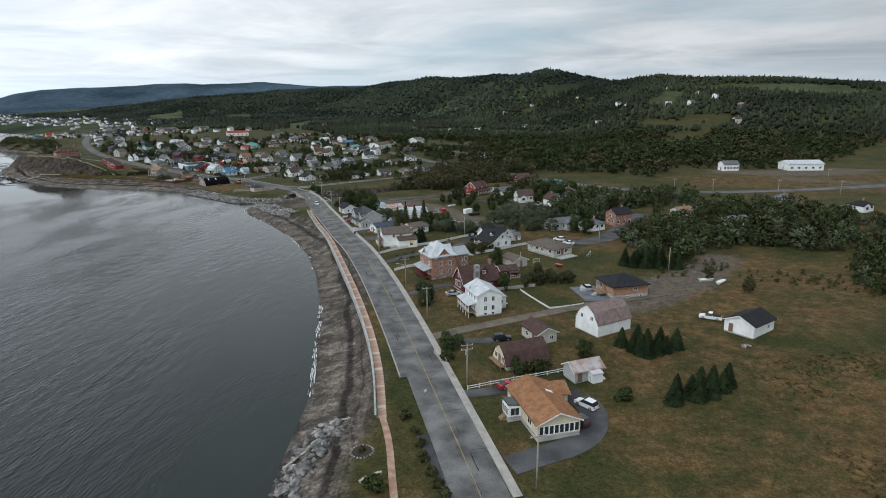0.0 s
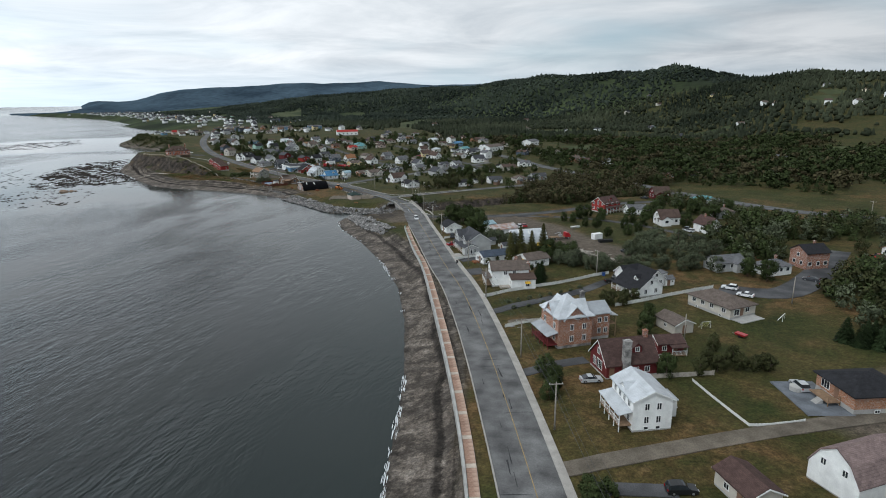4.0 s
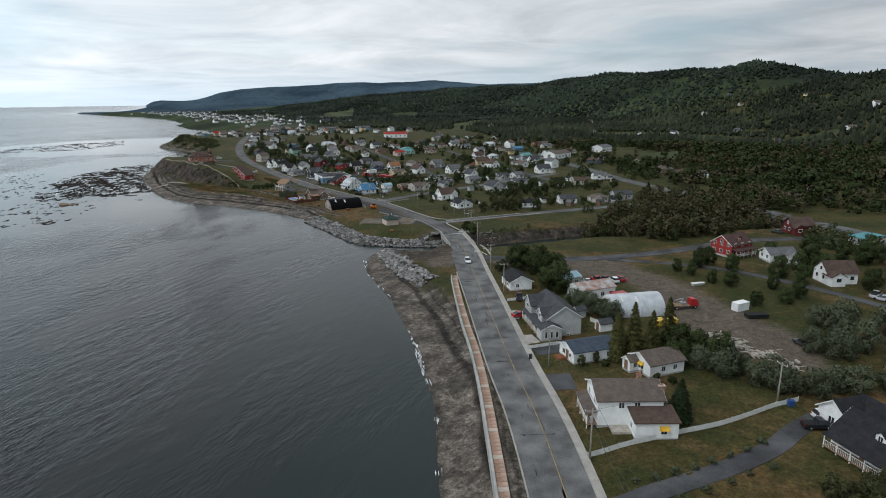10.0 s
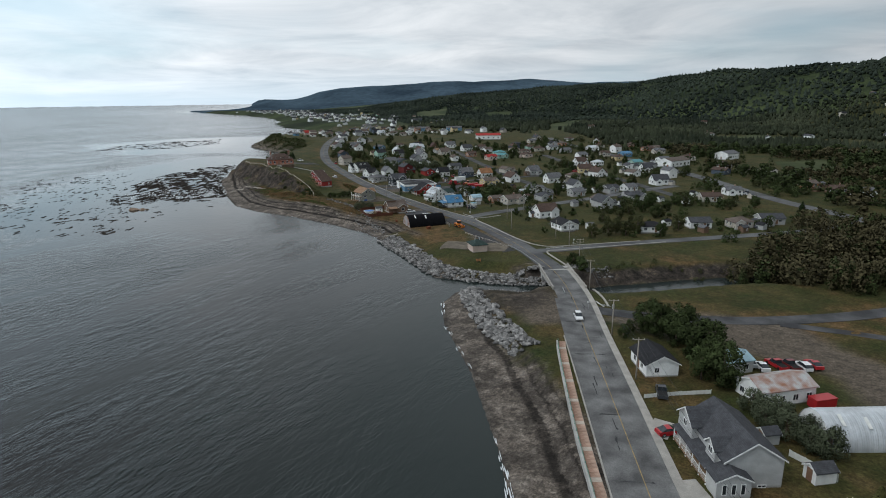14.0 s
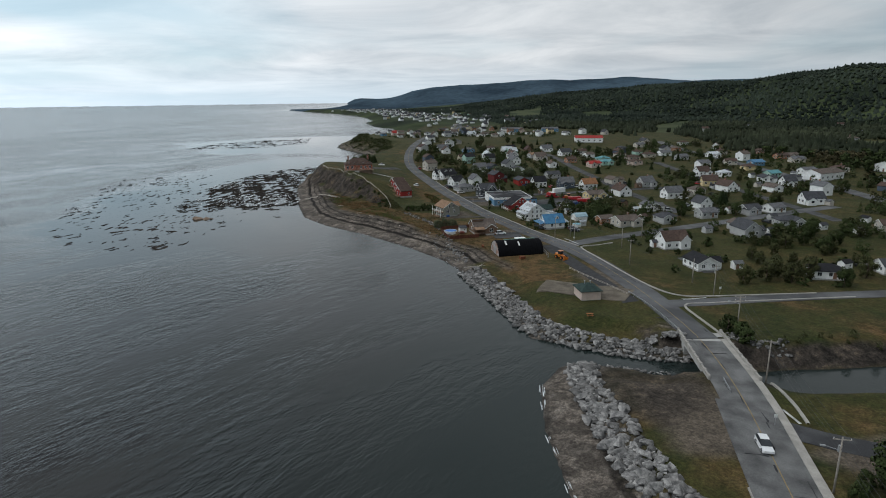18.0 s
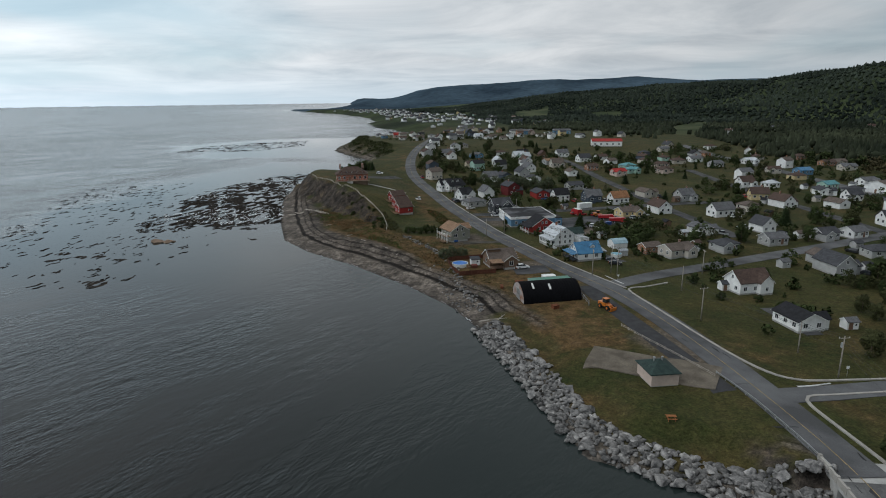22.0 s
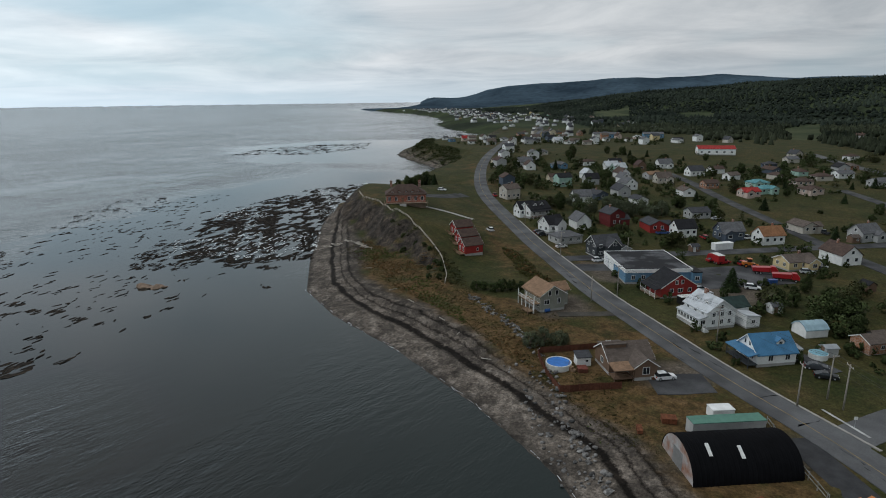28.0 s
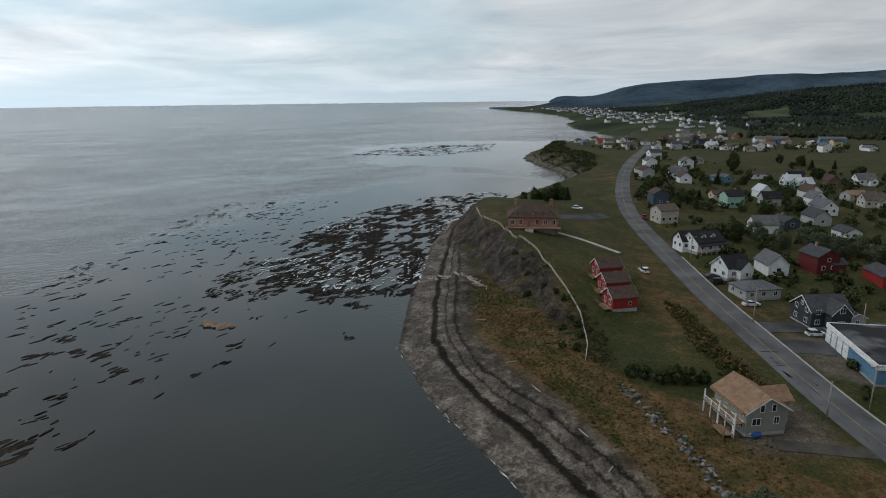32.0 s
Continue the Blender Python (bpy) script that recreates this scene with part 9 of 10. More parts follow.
for a in ((27.3, 102, 130, "white", "suv"), (24.6, 96.5, 118, "dark_grey", "suv"), (13.5, 110.6, 20, "red"), (14.5, 134.8, 10, "black", "suv"), (44, 171.5, 100, "silver", "suv"), (70, 145, 152, "white", "pickup"), (3.4, 168.6, 15, "silver"),
          (17, 244, 20, "white", "suv"), (14.6, 239.8, 12, "black", "pickup"), (48.6, 237.4, 150, "white", "suv"), (51.2, 231, 150, "white"), (-44.6, 284.2, 35, "red"), (-186, 459.6, 48, "white", "suv"), (-289.6, 541, 150, "white", "suv"),
          (-162, 484.5, 20, "dark_grey"), (-159.6, 480.6, 20, "black"), (-198, 522, 60, "silver", "suv"), (-195.5, 519, 60, "white"), (-236.6, 533.5, 50, "white", "suv"), (-256, 541.5, 60, "white"), (-271, 552.5, 60, "black", "suv"), (-275, 556, 60, "dark_grey"),
          (-350, 566, 80, "dark_grey", "suv"), (-346, 556, 80, "silver"), (-357, 590, 20, "white", "suv"), (78, 246, 60, "black", "suv"), (76, 250, 150, "dark_grey")):
    car(*a)
for a in ((-30.5, 320.5, 110, "silver"), (-28, 319.5, 110, "white"), (-25, 322, 125, "red", "pickup"), (-22.4, 322.8, 120, "maroon", "pickup"), (-19.8, 323.2, 115, "white", "suv"), (-17.6, 325, 115, "red"), (23, 280, 120, "dark_grey", "suv"), (-47, 299, 100, "dark_grey", "pickup"),
          (-205, 559, 50, "red"), (-201.5, 558.5, 55, "red", "pickup"), (-186, 533.5, 15, "white", "suv"), (-195, 561, 50, "red", "suv"), (-176, 562, 20, "silver", "suv")):
    car(*a, where="parked in a gravel yard")
car(-70.9, 334.2, -68, "white", "suv", "driving on the coast road")
for i in range(60):
    hx, hy = vr.choice(HOMES[:87])
    x, y = hx + vr.choice((-8, 8)) + vr.uniform(-1, 1), hy + vr.uniform(-4, 4)
    if y < 660 and free(x, y, 2.0):
        car(x, y, vr.choice((50, 140)) + vr.uniform(-9, 9), vr.choice(("white", "black", "silver", "red", "dark_grey", "blue")), vr.choice(("sedan", "suv", "pickup")), "parked in a village yard")


def truck(x, y, rot, colour, load, label, ln=8.0):
    t = thing("truck", x, y, rot, label, "truck", z=gz(x, y) + 0.05)
    part("chassis", Shape().box(-ln / 2, -0.5, 0.7, ln / 2, 0.5, 0.95), RUBBER, t)
    cb = Shape().add([(ln / 2 - 2.2, -1.15, 0.9), (ln / 2, -1.1, 0.8), (ln / 2, 1.1, 0.8), (ln / 2 - 2.2, 1.15, 0.9), (ln / 2 - 2.2, -1.1, 2.9), (ln / 2 - 0.9, -1.05, 2.85), (ln / 2 - 0.9, 1.05, 2.85), (ln / 2 - 2.2, 1.1, 2.9), (ln / 2, -1.1, 1.7), (ln / 2, 1.1, 1.7)],
                     [(3, 2, 1, 0), (4, 5, 6, 7), (0, 1, 8, 5, 4), (3, 7, 6, 9, 2), (0, 4, 7, 3), (1, 2, 9, 8), (8, 9, 6, 5)])
    part("cab", cb, PAINTS[colour], t)
    part("windscreen", Shape().add([(ln / 2 - 0.08, -0.95, 1.76), (ln / 2 - 0.08, 0.95, 1.76), (ln / 2 - 0.84, 0.9, 2.78), (ln / 2 - 0.84, -0.9, 2.78)], [(0, 1, 2, 3)]), GLASS, t)
    if load == "dump":
        part("dump_box", Shape().add([(-ln / 2, -1.2, 1.1), (ln / 2 - 2.5, -1.2, 1.1), (ln / 2 - 2.5, 1.2, 1.1), (-ln / 2, 1.2, 1.1), (-ln / 2 - 0.3, -1.25, 2.3), (ln / 2 - 2.3, -1.25, 2.6), (ln / 2 - 2.3, 1.25, 2.6), (-ln / 2 - 0.3, 1.25, 2.3)], [(3, 2, 1, 0), (4, 5, 6, 7), (0, 1, 5, 4), (1, 2, 6, 5), (2, 3, 7, 6), (3, 0, 4, 7)]), PAINTS[colour], t)
    elif load == "box":
        part("cargo_box", Shape().box(-ln / 2, -1.2, 1.0, ln / 2 - 2.4, 1.2, 3.3), PAINTS[colour], t)
        part("box_roof", Shape().box(-ln / 2 - 0.05, -1.25, 3.3, ln / 2 - 2.35, 1.25, 3.4), FENCEW, t)
    else:
        part("flatbed", Shape().box(-ln / 2, -1.2, 1.0, ln / 2 - 2.5, 1.2, 1.2), WOOD, t)
        part("crane", Shape().tube((0.2, 0, 1.2), (0.2, 0, 3.0), 0.25, 0.2).tube((0.2, 0, 3.0), (-2.2, 0.3, 2.4), 0.15, 0.1).box(-0.4, -0.9, 1.2, 0.9, 0.9, 1.9), STEEL, t)
    for xx in (ln / 2 - 1.0, -ln / 2 + 1.2, -ln / 2 + 2.4):
        for sy_ in (-1, 1):
            w = part("wheel", Shape().tube((0, -0.16, 0), (0, 0.16, 0), 0.5, 0.5, 14), RUBBER, t, at=pose(xx, sy_ * 1.0, 0.5))
            part("rim", Shape().tube((0, -0.18, 0), (0, 0.18, 0), 0.27, 0.27, 10), STEEL, w)


truck(-1.5, 301.5, 25, "red", "flat", "red flatbed truck with crane in a gravel yard", 9.0)
truck(-204, 558.5, 140, "red", "box", "red box truck with white roof", 7.0)
truck(-187, 553.5, 20, "red", "dump", "red dump truck in a paved yard", 7.5)
truck(-180, 549, 15, "red", "dump", "red dump truck in a paved yard", 7.5)


def loader(x, y, rot, label):
    t = thing("wheel_loader", x, y, rot, label, "wheel loader", z=gz(x, y) + 0.1)
    part("body", Shape().box(-2.4, -0.9, 0.9, 0.2, 0.9, 1.9).box(0.2, -0.6, 0.8, 1.6, 0.6, 1.5), PAINTS["orange"], t)
    part("cab", Shape().box(-0.9, -0.7, 1.9, 0.4, 0.7, 3.0), GLASS, t)
    part("cab_roof", Shape().box(-1.0, -0.8, 3.0, 0.5, 0.8, 3.12), PAINTS["orange"], t)
    part("bucket", Shape().extrude_x([(-1.2, 0.1), (1.2, 0.1), (1.2, 1.1), (-1.2, 1.1)], 2.6, 2.7).box(2.0, -1.2, 0.05, 2.7, 1.2, 0.15), PAINTS["orange"], t)
    for sy_ in (-1, 1):
        part("lift_arm", Shape().tube((0.6, sy_ * 0.6, 1.6), (2.6, sy_ * 0.6, 0.7), 0.14, 0.12, 6), PAINTS["orange"], t)
        for xx in (-1.5, 1.2):
            w = part("wheel", Shape().tube((0, -0.25, 0), (0, 0.25, 0), 0.7, 0.7, 14), RUBBER, t, at=pose(xx, sy_ * 0.95, 0.7))
            part("rim", Shape().tube((0, -0.27, 0), (0, 0.27, 0), 0.35, 0.35, 10), PAINTS["orange"], w)


loader(-147.6, 434.6, -25, "orange wheel loader on dark gravel")
loader(-193, 559.5, 30, "orange wheel loader in a paved yard")


def box_thing(name, x, y, rot, dims, mat, label, category, ribs=0, lid=None, z=None):
    L, W, H = dims
    t = thing(name, x, y, rot, label, category, z=z)
    s = Shape().box(-L / 2, -W / 2, 0.08, L / 2, W / 2, H)
    part("body", s, mat, t)
    for i in range(ribs):
        xx = -L / 2 + L * (i + 0.5) / ribs
        part("rib", Shape().box(xx - 0.06, -W / 2 - 0.05, 0.1, xx + 0.06, -W / 2, H - 0.1), mat, t)
        part("rib", Shape().box(xx - 0.06, W / 2, 0.1, xx + 0.06, W / 2 + 0.05, H - 0.1), mat, t)
    part("lid", Shape().box(-L / 2 - 0.06, -W / 2 - 0.06, H, L / 2 + 0.06, W / 2 + 0.06, H + 0.12), lid or mat, t)
    part("skid", Shape().box(-L / 2 + 0.2, -W / 2 + 0.1, -0.3, L / 2 - 0.2, W / 2 - 0.1, 0.08), RUBBER, t)


RUST = material("rusty_steel", (0.16, 0.06, 0.03), 0.9, 0, 0.35, 1.5, 8, 0.02)
GREENP = material("faded_green_paint", (0.10, 0.22, 0.17), 0.5, 0.1, 0.12, 0.7, 8, 0.01)
box_thing("shipping_container", -170.4, 446.6, 44, (13.5, 2.6, 2.7), GREYS, "grey shipping container with faded green roof", "container", 20, GREENP)
box_thing("storage_box", -172.6, 451.4, 44, (4.2, 2.4, 1.9), WHITE, "white storage box behind the container", "box", 4)
box_thing("scrap_bin", -179.4, 443.4, 30, (2.6, 1.8, 1.0), RUST, "rusty steel scrap bin in rough grass", "bin", 4)
box_thing("scrap_bin", -182.4, 437.0, 120, (2.2, 0.9, 0.7), RUST, "rusty scrap trough in rough grass", "bin", 3)
box_thing("scrap_bin", -160.6, 428.6, 60, (1.9, 1.4, 1.0), RUST, "rusty machine housing beside the hangar", "bin", 3)
box_thing("container", -7.2, 286.6, 25, (6.0, 2.4, 1.8), PAINTS["yellow"], "yellow dumpster in gravel yard", "container", 8)
box_thing("container", -18.6, 306.2, 37, (4.6, 2.2, 1.9), PAINTS["red"], "red cargo trailer beside the workshop", "container", 0)
box_thing("trailer", 14.0, 304, 40, (4.4, 2.2, 2.3), WHITE, "white enclosed trailer in gravel yard", "trailer", 0)
box_thing("trailer", 17.0, 298.6, 20, (5.6, 2.2, 1.0), RUBBER, "black flat trailer in gravel yard", "trailer", 6)
box_thing("trailer", -197.2, 509.6, 52, (6.6, 2.3, 2.2), PAINTS["black"], "black enclosed trailer with white roof", "trailer", 0, FENCEW)
box_thing("camper", -207.5, 579.5, 55, (8.0, 2.5, 2.6), WHITE, "white camper van with grey stripe", "camper", 0)
box_thing("bin", -182.6, 543.2, 40, (2.4, 1.4, 1.4), PAINTS["blue"], "blue waste bin beside the garage hall", "bin", 4)
box_thing("bin", 12.2, 247.4, 10, (1.0, 0.8, 1.1), PAINTS["blue"], "blue wheeled waste bin by a fence", "bin", 0)
box_thing("bin", -38.4, 257.6, 10, (0.7, 0.7, 1.1), RUBBER, "black wheeled waste bin at the kerb", "bin", 0)
box_thing("bin", 30.8, 112.0, 10, (0.8, 0.7, 1.1), PAINTS["blue"], "blue barrel beside the shed", "bin", 0)


# ---- fences ----
def fence(line, ht, mat, label, spacing=2.4, style="board", thick=0.05):
    f = thing("fence", line[0][0], line[0][1], 0, label, "fence", z=0)
    ox, oy = line[0]
    pts = [p for p, _, _ in along(line, spacing)] + [Vector(line[-1])]
    zs = land_height(np.array([p.x for p in pts]), np.array([p.y for p in pts]))
    for p, z in zip(pts, zs):
        part("post", Shape().box(p.x - ox - 0.06, p.y - oy - 0.06, z - 0.4, p.x - ox + 0.06, p.y - oy + 0.06, z + ht + 0.08), mat, f)
    if style in ("rail", "steel", "solid"):
        for h0, h1 in {"rail": ((ht * 0.36, ht * 0.46), (ht * 0.82, ht * 0.94)), "steel": ((ht - 0.32, ht),), "solid": ((-0.3, ht),)}[style]:
            s, n = Shape(), len(pts)
            v = []
            for i, (p, z) in enumerate(zip(pts, zs)):
                d = (pts[min(i + 1, n - 1)] - pts[max(i - 1, 0)]).normalized()
                q = Vector((-d.y, d.x)) * thick
                v += [(p.x - q.x - ox, p.y - q.y - oy, z + h0), (p.x + q.x - ox, p.y + q.y - oy, z + h0), (p.x + q.x - ox, p.y + q.y - oy, z + h1), (p.x - q.x - ox, p.y - q.y - oy, z + h1)]
            s.add(v, [(4 * i + a_, 4 * i + (a_ + 1) % 4, 4 * i + 4 + (a_ + 1) % 4, 4 * i + 4 + a_) for i in range(n - 1) for a_ in range(4)] + [(3, 2, 1, 0), (4 * n - 4, 4 * n - 3, 4 * n - 2, 4 * n - 1)])
            part("rail" if style != "solid" else "board", s, mat, f)
        return f
    for (a, za), (b, zb) in zip(zip(pts, zs), zip(pts[1:], zs[1:])):
        ln = (b - a).length
        if ln < 0.3:
            continue
        # one panel: boards stepping in and out, joined edge to edge
        s, k = Shape(), max(4, int(ln / (0.3 if style == "board" else 0.16)))
        nrm = Vector((-(b - a).y, (b - a).x)) / ln
        v = []
        for i in range(k + 1):
            for off in ((0.03, -0.03) if i % 2 else (-0.03, 0.03)):
                q, z = a.lerp(b, i / k) + nrm * off, za + (zb - za) * i / k
                v += [(q.x - ox, q.y - oy, z + 0.06), (q.x - ox, q.y - oy, z + ht - (0.06 if style == "lattice" and i % 2 else 0.0))]
        m = 2 * (k + 1)
        s.add(v, [(2 * i, 2 * i + 2, 2 * i + 3, 2 * i + 1) for i in range(m - 1)])
        part("panel", s, mat, f)
    return f


fence([(-24.5, 221.5), (-12, 230), (-1, 237), (9, 246), (14, 249.6)], 1.1, FENCEW, "white lattice fence across a lawn", 3.0, "lattice")
fence([(13, 217), (21, 222), (30, 229), (44, 238)], 1.1, FENCEW, "white lattice fence behind the cottage", 3.0, "lattice")
fence([(-16.5, 198), (-7.5, 202.4)], 1.0, FENCEW, "low white board fence beside the brick house", 2.6)
fence([(5, 110), (13, 112.8), (26, 117)], 1.0, FENCEW, "weathered white rail fence between lawns", 2.6, "rail")
fence([(24, 172), (30, 154.5), (40, 158)], 0.5, FENCEW, "low white board edging round a lawn", 3.0, "solid")
fence([(16, 172), (24, 174), (29, 175.5)], 1.1, GREYWOOD, "weathered grey board fence", 2.6)
fence([(2, 116), (-2, 128)], 1.0, GREYWOOD, "old wooden rail fence beside the sidewalk", 2.6, "rail")
fence([(-50, 296), (-44, 300), (-38, 303)], 0.9, FENCEW, "low white board fence beside a drive", 2.6)
fence([(-40, 263), (-30, 269), (-19, 275)], 0.9, FENCEW, "white panel fence beside a driveway", 2.6)
fence([(-26, 285), (-20, 280)], 1.2, FENCEW, "white board fence in a back yard", 2.6)
fence([(-203, 466), (-214, 454), (-211, 450.5), (-207, 446), (-200.5, 440.5), (-196, 445.5), (-191.5, 450)], 1.6, FENCEBR, "red-brown stained board fence round the pool yard", 2.2)
fence([(-376, 546), (-360, 534), (-344, 529), (-328, 522), (-318, 519), (-304, 512), (-291, 505), (-280, 498), (-268, 486), (-263, 479)], 0.95, GREYWOOD, "pale wooden rail fence along the cliff top", 3.0, "rail", 0.09)
fence([(-114, 405.5), (-106, 397), (-98, 386), (-92.5, 377.5)], 0.8, STEEL, "steel guard rail along the road shoulder", 3.2, "steel")
fence([(-78.5, 352), (-80.5, 357)], 0.8, STEEL, "steel guard rail before the bridge", 2.0, "steel")
fence([(-165, 453), (-157, 441), (-153, 435.5)], 1.5, STEEL, "grey chain-link fence beside the hangar", 2.6, "rail", 0.02)
fence([(-140, 424), (-126, 413.5), (-114, 404)], 0.7, GREYWOOD, "low wire fence with wooden posts", 2.8, "rail", 0.02)
fence([(p.x, p.y) for p, _ in rail_line], 1.0, GREENP, "faded green railing along the promenade", 2.4, "rail", 0.025)

# ---- pool yard ----
pz = gz(-206.8, 451.2)
pool = thing("swimming_pool", -206.8, 451.2, 0, "round above-ground pool with blue water and white wall", "swimming pool", z=pz)
n_ = 32
ring = lambda r_: [(r_ * math.cos(6.28318 * i / n_), r_ * math.sin(6.28318 * i / n_)) for i in range(n_)]  # noqa: E731
part("pool_wall", Shape().add([(*p, -0.3) for p in ring(2.9)] + [(*p, 1.3) for p in ring(2.9)] + [(*p, 1.3) for p in ring(2.68)] + [(*p, 0.6) for p in ring(2.68)],
                              [q for i in range(n_) for q in ((i, (i + 1) % n_, n_ + (i + 1) % n_, n_ + i), (n_ + i, n_ + (i + 1) % n_, 2 * n_ + (i + 1) % n_, 2 * n_ + i), (2 * n_ + i, 2 * n_ + (i + 1) % n_, 3 * n_ + (i + 1) % n_, 3 * n_ + i))]), FENCEW, pool)
part("water", Shape().prism(ring(2.69), 0.9, 1.15), material("blue_pool_cover", (0.03, 0.16, 0.50), 0.35, 0, 0.15, 0.8, 3, 0.02), pool)
part("ladder", Shape().tube((2.9, -0.3, 0), (2.5, -0.3, 2.0), 0.04).tube((2.9, 0.3, 0), (2.5, 0.3, 2.0), 0.04).box(2.9, -0.5, 0, 4.2, 0.5, 0.5).box(2.9, -0.5, 0.5, 3.5, 0.5, 1.0), WOOD, pool)
sh = home("garden_shed", -203.2, 455.6, 45, "small white garden shed with dark roof by the pool", "shed", r=2)
volume(sh, 3.2, 2.4, 2.1, 0.5, WHITE, R_DGREY, roof="shed", found=0.1, ov=0.2, wins=[("f", 0.6, 1.1, 0.6, 0.5)], door=("r", 0))
ht_ = thing("hot_tub", -201.6, 452.4, 40, "red-brown covered hot tub on paving", "hot tub")
part("cabinet", Shape().box(-1.0, -1.0, 0, 1.0, 1.0, 0.85), FENCEBR, ht_)
part("cover", Shape().box(-1.08, -1.08, 0.85, 1.08, 1.08, 1.0), material("maroon_vinyl", (0.17, 0.05, 0.035), 0.5), ht_)
p2 = thing("swimming_pool", -162.6, 491.2, 0, "small round pool with pale blue cover", "swimming pool")
part("pool_wall", Shape().tube((0, 0, -0.2), (0, 0, 1.2), 2.0, 2.0, 24), FENCEW, p2)
part("cover", Shape().tube((0, 0, 1.2), (0, 0, 1.26), 1.9, 1.9, 24), material("pale_blue_cover", (0.22, 0.42, 0.5), 0.5), p2)
sh = home("garden_shed", -161.0, 494.0, 45, "small grey metal garden shed", "shed", r=2)
volume(sh, 3.0, 2.4, 2.0, 0.5, GREYS, R_GALV, found=0.1, ov=0.15, wins=[], door=("l", 0))
sh = home("garage", -153.6, 503.6, 50, "orange-brown wooden garage with brown roof", "garage", r=3)
volume(sh, 7.0, 5.4, 2.7, 1.3, BRICK2, R_BROWN2, found=0.1, ov=0.3, wins=[("f", 0, 1.2, 0.9, 0.9)], door=("r", 0))
for x, y, r_, w_, rf_ in ((-176.6, 516.0, 50, WHITE, R_GREY), (-140, 520, 60, BROWNS, R_BROWN), (-122, 470, 40, WHITE, R_DGREY), (-90, 452, 40, WHITE, R_GREY), (-148, 536, 50, WHITE, R_WHITE), (-215, 570, 50, BROWNS, R_DGREY), (31, 240, 30, WHITE, R_GREY)):
    sh = home("garden_shed", x, y, r_, f"small {_names[w_]} garden shed with {_names[rf_]} roof", "shed", "garden sheds", r=2)
    volume(sh, 3.2, 2.6, 2.1, 0.8, w_, rf_, found=0.1, ov=0.2, wins=[("f", 0.8, 1.1, 0.5, 0.5)], door=("f", -0.6))


made = 0
for _ in range(3000):
    if made >= 44:
        break
    hx, hy = vr.choice(HOMES[:100])
    x, y, t_ = hx + vr.uniform(-17, 17), hy + vr.uniform(-17, 17), vr.choice((50, 140))
    if 440 < y < 720 and x > -180 and free(x, y, 3.6):
        w_, rf_ = vr.choice((WHITE, WHITE, GREYS, BEIGE, BROWNS)), vr.choice((R_GREY, R_DGREY, R_BROWN2, R_BLACK))
        sh = home("garden_shed", x, y, t_, f"small {_names[w_]} garden shed with {_names[rf_]} roof in a back garden", "shed", "garden sheds", r=2)
        volume(sh, 3.6, 2.8, 2.2, 0.9, w_, rf_, found=0.1, ov=0.2, wins=[("f", 0.6, 1.0, 0.6, 0.6)], lean=True)
        HOMES.append((x, y))
        made += 1


# ---- small things outdoors ----
def picnic_table(x, y, rot):
    t = thing("picnic_table", x, y, rot, "orange-brown wooden picnic table on grass", "picnic table")
    for i in range(4):
        part("board", Shape().box(-0.9, -0.38 + 0.19 * i, 0.72, 0.9, -0.22 + 0.19 * i, 0.77), material("stained_table_wood", (0.32, 0.13, 0.05), 0.8) if i == 0 else bpy.data.materials["stained_table_wood"], t)
    for sy_ in (-1, 1):
        part("seat", Shape().box(-0.9, sy_ * 0.75 - 0.14, 0.43, 0.9, sy_ * 0.75 + 0.14, 0.48), bpy.data.materials["stained_table_wood"], t)
        for sx_ in (-0.65, 0.65):
            part("leg", Shape().tube((sx_, sy_ * 0.15, 0.72), (sx_, sy_ * 0.8, -0.05), 0.05, 0.05, 6), bpy.data.materials["stained_table_wood"], t)
    for sx_ in (-0.65, 0.65):
        part("crosspiece", Shape().box(sx_ - 0.04, -0.85, 0.36, sx_ + 0.04, 0.85, 0.43), bpy.data.materials["stained_table_wood"], t)


picnic_table(-118, 382.4, 30)


def goal(x, y, rot, net):
    g_ = thing("football_goal", x, y, rot, "small football goal with pale net on grass", "football goal")
    part("frame", Shape().tube((-1.2, 0, 0), (-1.2, 0, 1.8), 0.05).tube((1.2, 0, 0), (1.2, 0, 1.8), 0.05).tube((-1.2, 0, 1.8), (1.2, 0, 1.8), 0.05).tube((-1.2, 0, 1.8), (-1.2, 1.2, 0), 0.03).tube((1.2, 0, 1.8), (1.2, 1.2, 0), 0.03), FENCEW, g_)
    nt2 = Shape()
    for i in range(13):
        nt2.tube((-1.2 + 0.2 * i, 0, 1.8), (-1.2 + 0.2 * i, 1.2, 0), 0.016, 0.016, 4)
    for i in range(9):
        nt2.tube((-1.2, 1.2 - 0.15 * i, 0.225 * i), (1.2, 1.2 - 0.15 * i, 0.225 * i), 0.016, 0.016, 4)
    part("net", nt2, net, g_)


goal(34, 203.6, 20, material("yellow_netting", (0.5, 0.5, 0.2), 0.8))
goal(55, 212, 60, FENCEW)
ct = thing("garden_cart", 41, 199, 130, "red two-wheeled garden cart on grass", "cart")
part("tub", Shape().add([(-1.2, -0.6, 0.4), (1.2, -0.6, 0.4), (1.2, 0.6, 0.4), (-1.2, 0.6, 0.4), (-1.4, -0.75, 0.9), (1.4, -0.75, 0.9), (1.4, 0.75, 0.9), (-1.4, 0.75, 0.9)], [(3, 2, 1, 0), (0, 1, 5, 4), (1, 2, 6, 5), (2, 3, 7, 6), (3, 0, 4, 7), (4, 5, 6, 7)]), PAINTS["red"], ct)
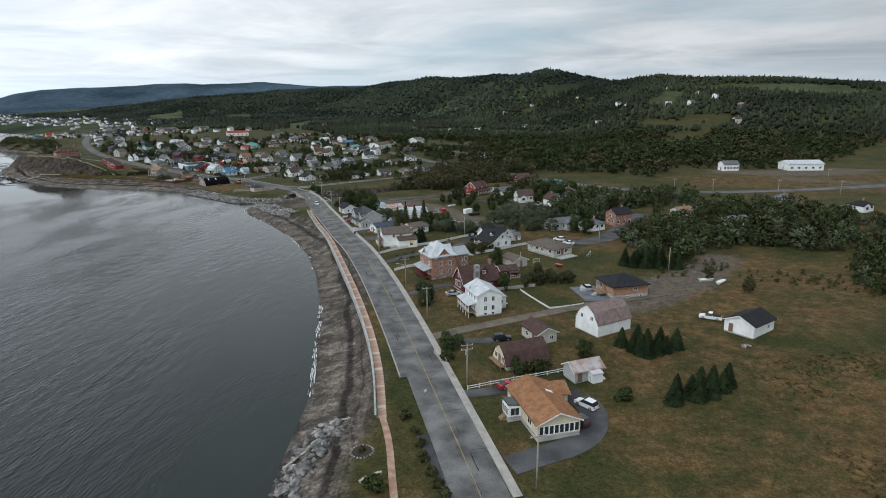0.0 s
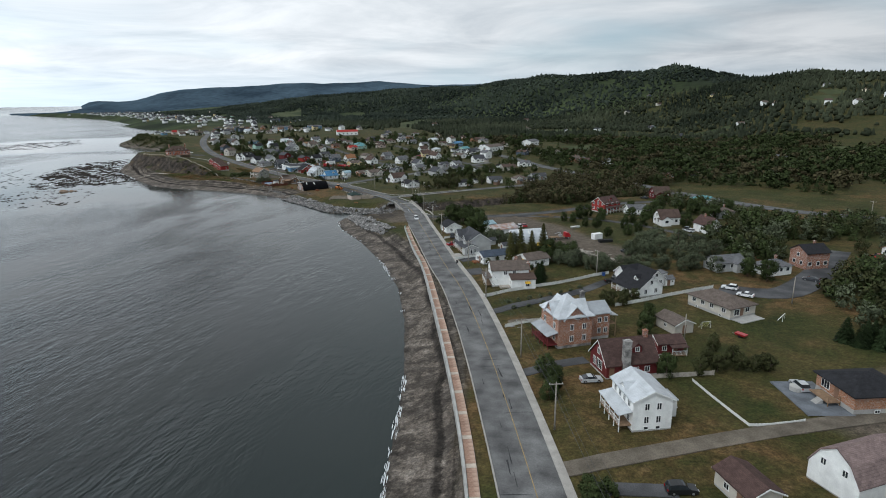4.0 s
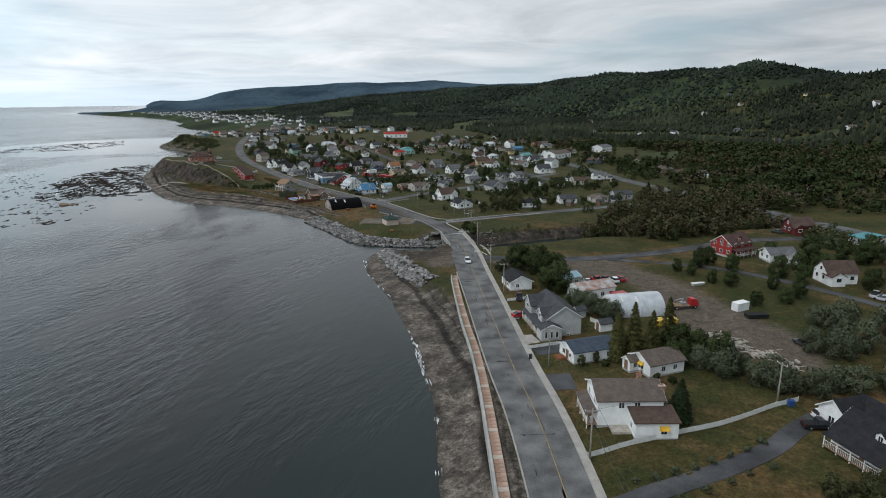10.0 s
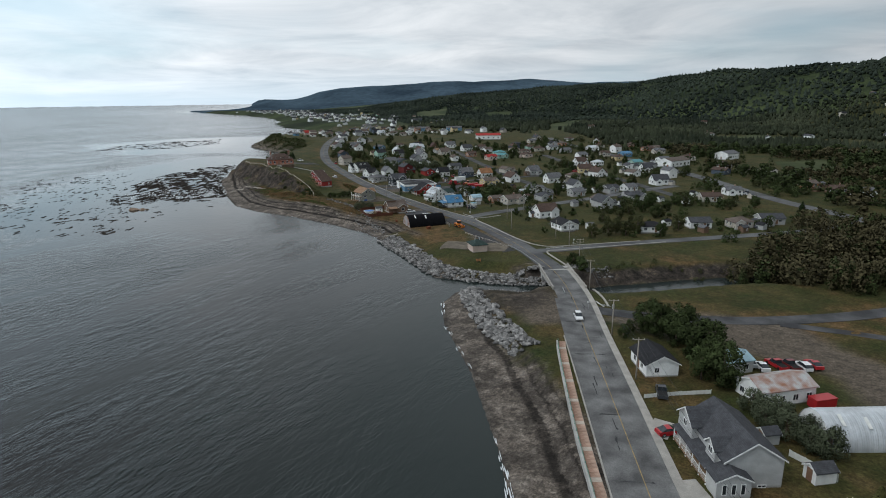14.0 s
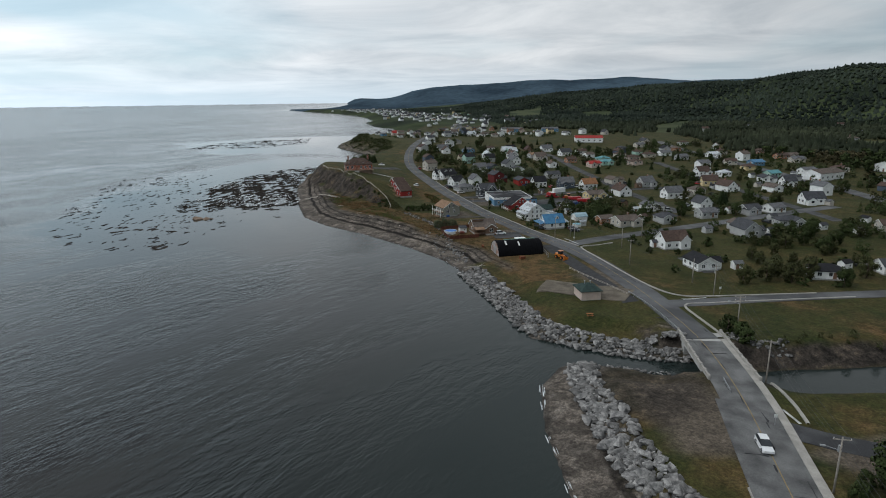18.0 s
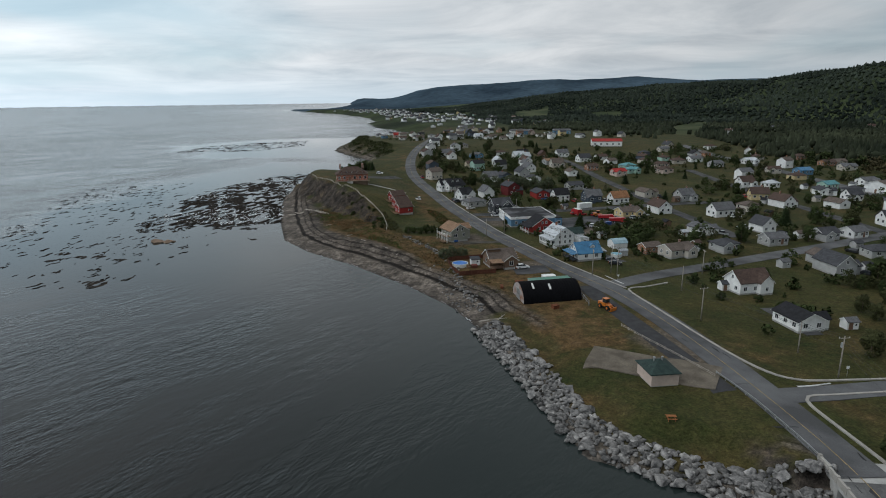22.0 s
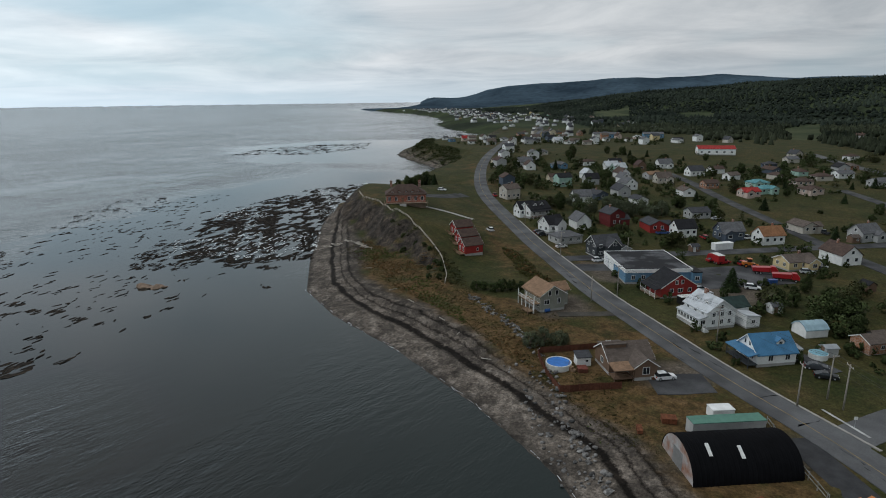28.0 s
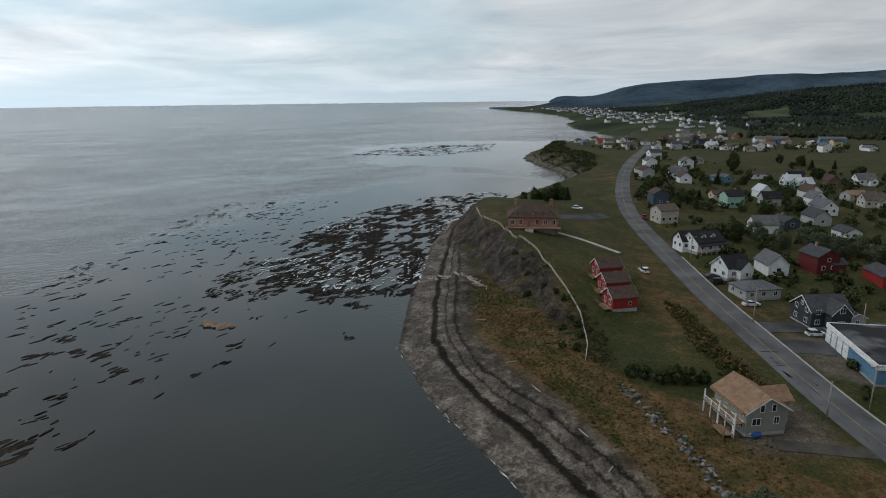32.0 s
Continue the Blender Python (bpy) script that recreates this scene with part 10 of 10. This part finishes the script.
for sy_ in (-1, 1):
    part("wheel", Shape().tube((0, sy_ * 0.72, 0.3), (0, sy_ * 0.85, 0.3), 0.32, 0.32, 12), RUBBER, ct)
part("drawbar", Shape().tube((1.2, 0, 0.45), (2.3, 0, 0.3), 0.05), STEEL, ct)
# ring of stones with flowers on the headland lawn
bed = thing("flower_bed", -13.8, 88.4, 0, "round stone-edged flower bed in dry grass", "flower bed")
for i in range(20):
    part("stone", rocks[i % 6], None, bed, at=Matrix.LocRotScale((1.9 * math.cos(0.314 * i), 1.9 * math.sin(0.314 * i), 0.1), Euler((0, 0, i)), (0.28, 0.24, 0.22)))
part("soil", Shape().tube((0, 0, -0.1), (0, 0, 0.08), 1.8, 1.7, 20), material("dark_soil", (0.05, 0.04, 0.03), 0.95, 0, 0.3, 2, 9, 0.03), bed)
part("plants", KINDS["bush"][1][0][1], None, bed, at=Matrix.LocRotScale((0, 0, 0), None, (0.45, 0.45, 0.4)))
for x, y, r_ in ((-10.6, 82, 20), (-12.6, 80.4, 50)):
    bn = thing("bench", x, y, r_, "pale wooden bench on dry grass", "bench")
    part("seat", Shape().box(-0.8, -0.22, 0.4, 0.8, 0.22, 0.48), GREYWOOD, bn)
    for sx_ in (-0.6, 0.6):
        part("leg", Shape().box(sx_ - 0.06, -0.2, -0.1, sx_ + 0.06, 0.2, 0.4), GREYWOOD, bn)
# heap of old timber and machinery in the yard
hp = [tri_data(Shape().box(-1, -0.12, 0, 1, 0.12, 0.14).mesh("plank", GREYWOOD)), tri_data(Shape().box(-0.6, -0.4, 0, 0.6, 0.4, 0.5).mesh("crate", GREYWOOD))]
rowsh = []
for cx, cy, n2, sp in ((3.5, 280, 50, 4.0), (8, 276.5, 50, 4.0), (12, 271.5, 50, 4), (16, 265.5, 30, 3)):
    for _ in range(n2):
        x, y = cx + qr.normal(0, sp * 0.5), cy + qr.normal(0, sp * 0.4)
        rowsh.append((x, y, gz(x, y) + qr.uniform(0, 0.7), qr.uniform(0, 6.28), qr.uniform(0.6, 1.6), qr.uniform(0.7, 1.3), qr.uniform(0.7, 1.4), 0 if qr.rand() < 0.8 else 1))
joined("timber_heap", hp, rowsh, GREYWOOD, "heap of weathered timber in the gravel yard", "timber heap")
for x, y, r_, lab in ((83, 177, 10, "white upturned boat on grass"), (86.5, 174.5, 40, "white motorboat on a trailer"), (6, 326, 30, "pale upturned boat in the gravel yard")):
    bt = thing("boat", x, y, r_, lab, "boat")
    hull = [(-2.4, 0.75), (-2.4, -0.75), (0.8, -0.8), (2.0, -0.4), (2.6, 0), (2.0, 0.4), (0.8, 0.8)]
    part("hull", Shape().add([(x_ * 0.9, y_ * 0.6, 0.05) for x_, y_ in hull] + [(x_, y_, 0.8) for x_, y_ in hull], [tuple(range(7)), tuple(range(13, 6, -1))] + [(i, 7 + i, 7 + (i + 1) % 7, (i + 1) % 7) for i in range(7)]), FENCEW, bt)
    part("keel", Shape().box(-2.2, -0.05, -0.1, 2.2, 0.05, 0.1), GREYWOOD, bt)
st = thing("stone_heap", 70.2, 127, 0, "pale concrete rubble heap in grass", "rubble")
for i in range(6):
    part("stone", rocks[i], None, st, at=Matrix.LocRotScale((0.8 * math.cos(i), 0.6 * math.sin(i * 1.7), 0.2), Euler((0, 0, i)), (0.7, 0.5, 0.4)))
for x, y in ((-90.5, 419.5), (-152.5, 461.0), (-70, 343), (-3.5, 106)):
    sg = thing("road_sign", x, y, 120, "small road sign on a steel post", "sign", "road signs")
    part("post", Shape().tube((0, 0, -0.3), (0, 0, 2.4), 0.035), STEEL, sg)
    part("sign_plate", Shape().box(-0.02, -0.3, 1.8, 0.02, 0.3, 2.4), FENCEW, sg)

# ---- last: the slabs of the promenade and the largest boulders ----
for i, (p, hd) in enumerate(SLABS):
    zz = float(road_surface(np.array([p.x]), np.array([p.y]))[0]) - 0.25 + 0.26
    part("slab", slab_m2 if i % 7 == 3 else slab_me, None, prom, at=pose(p.x, p.y, zz, 0, 0, math.degrees(math.atan2(hd.y, hd.x))))
shore = tagged(new("breakwater"), "large grey quarry boulders of the breakwater", "breakwater", kind="structure")
for (x, y, z, s_), k, a in BOULDERS:
    part("boulder", rocks[k], None, shore, at=Matrix.LocRotScale((x, y, z), Euler((0, 0, radians(a))), (s_ * 1.15, s_ * 0.95, s_ * 0.95)))
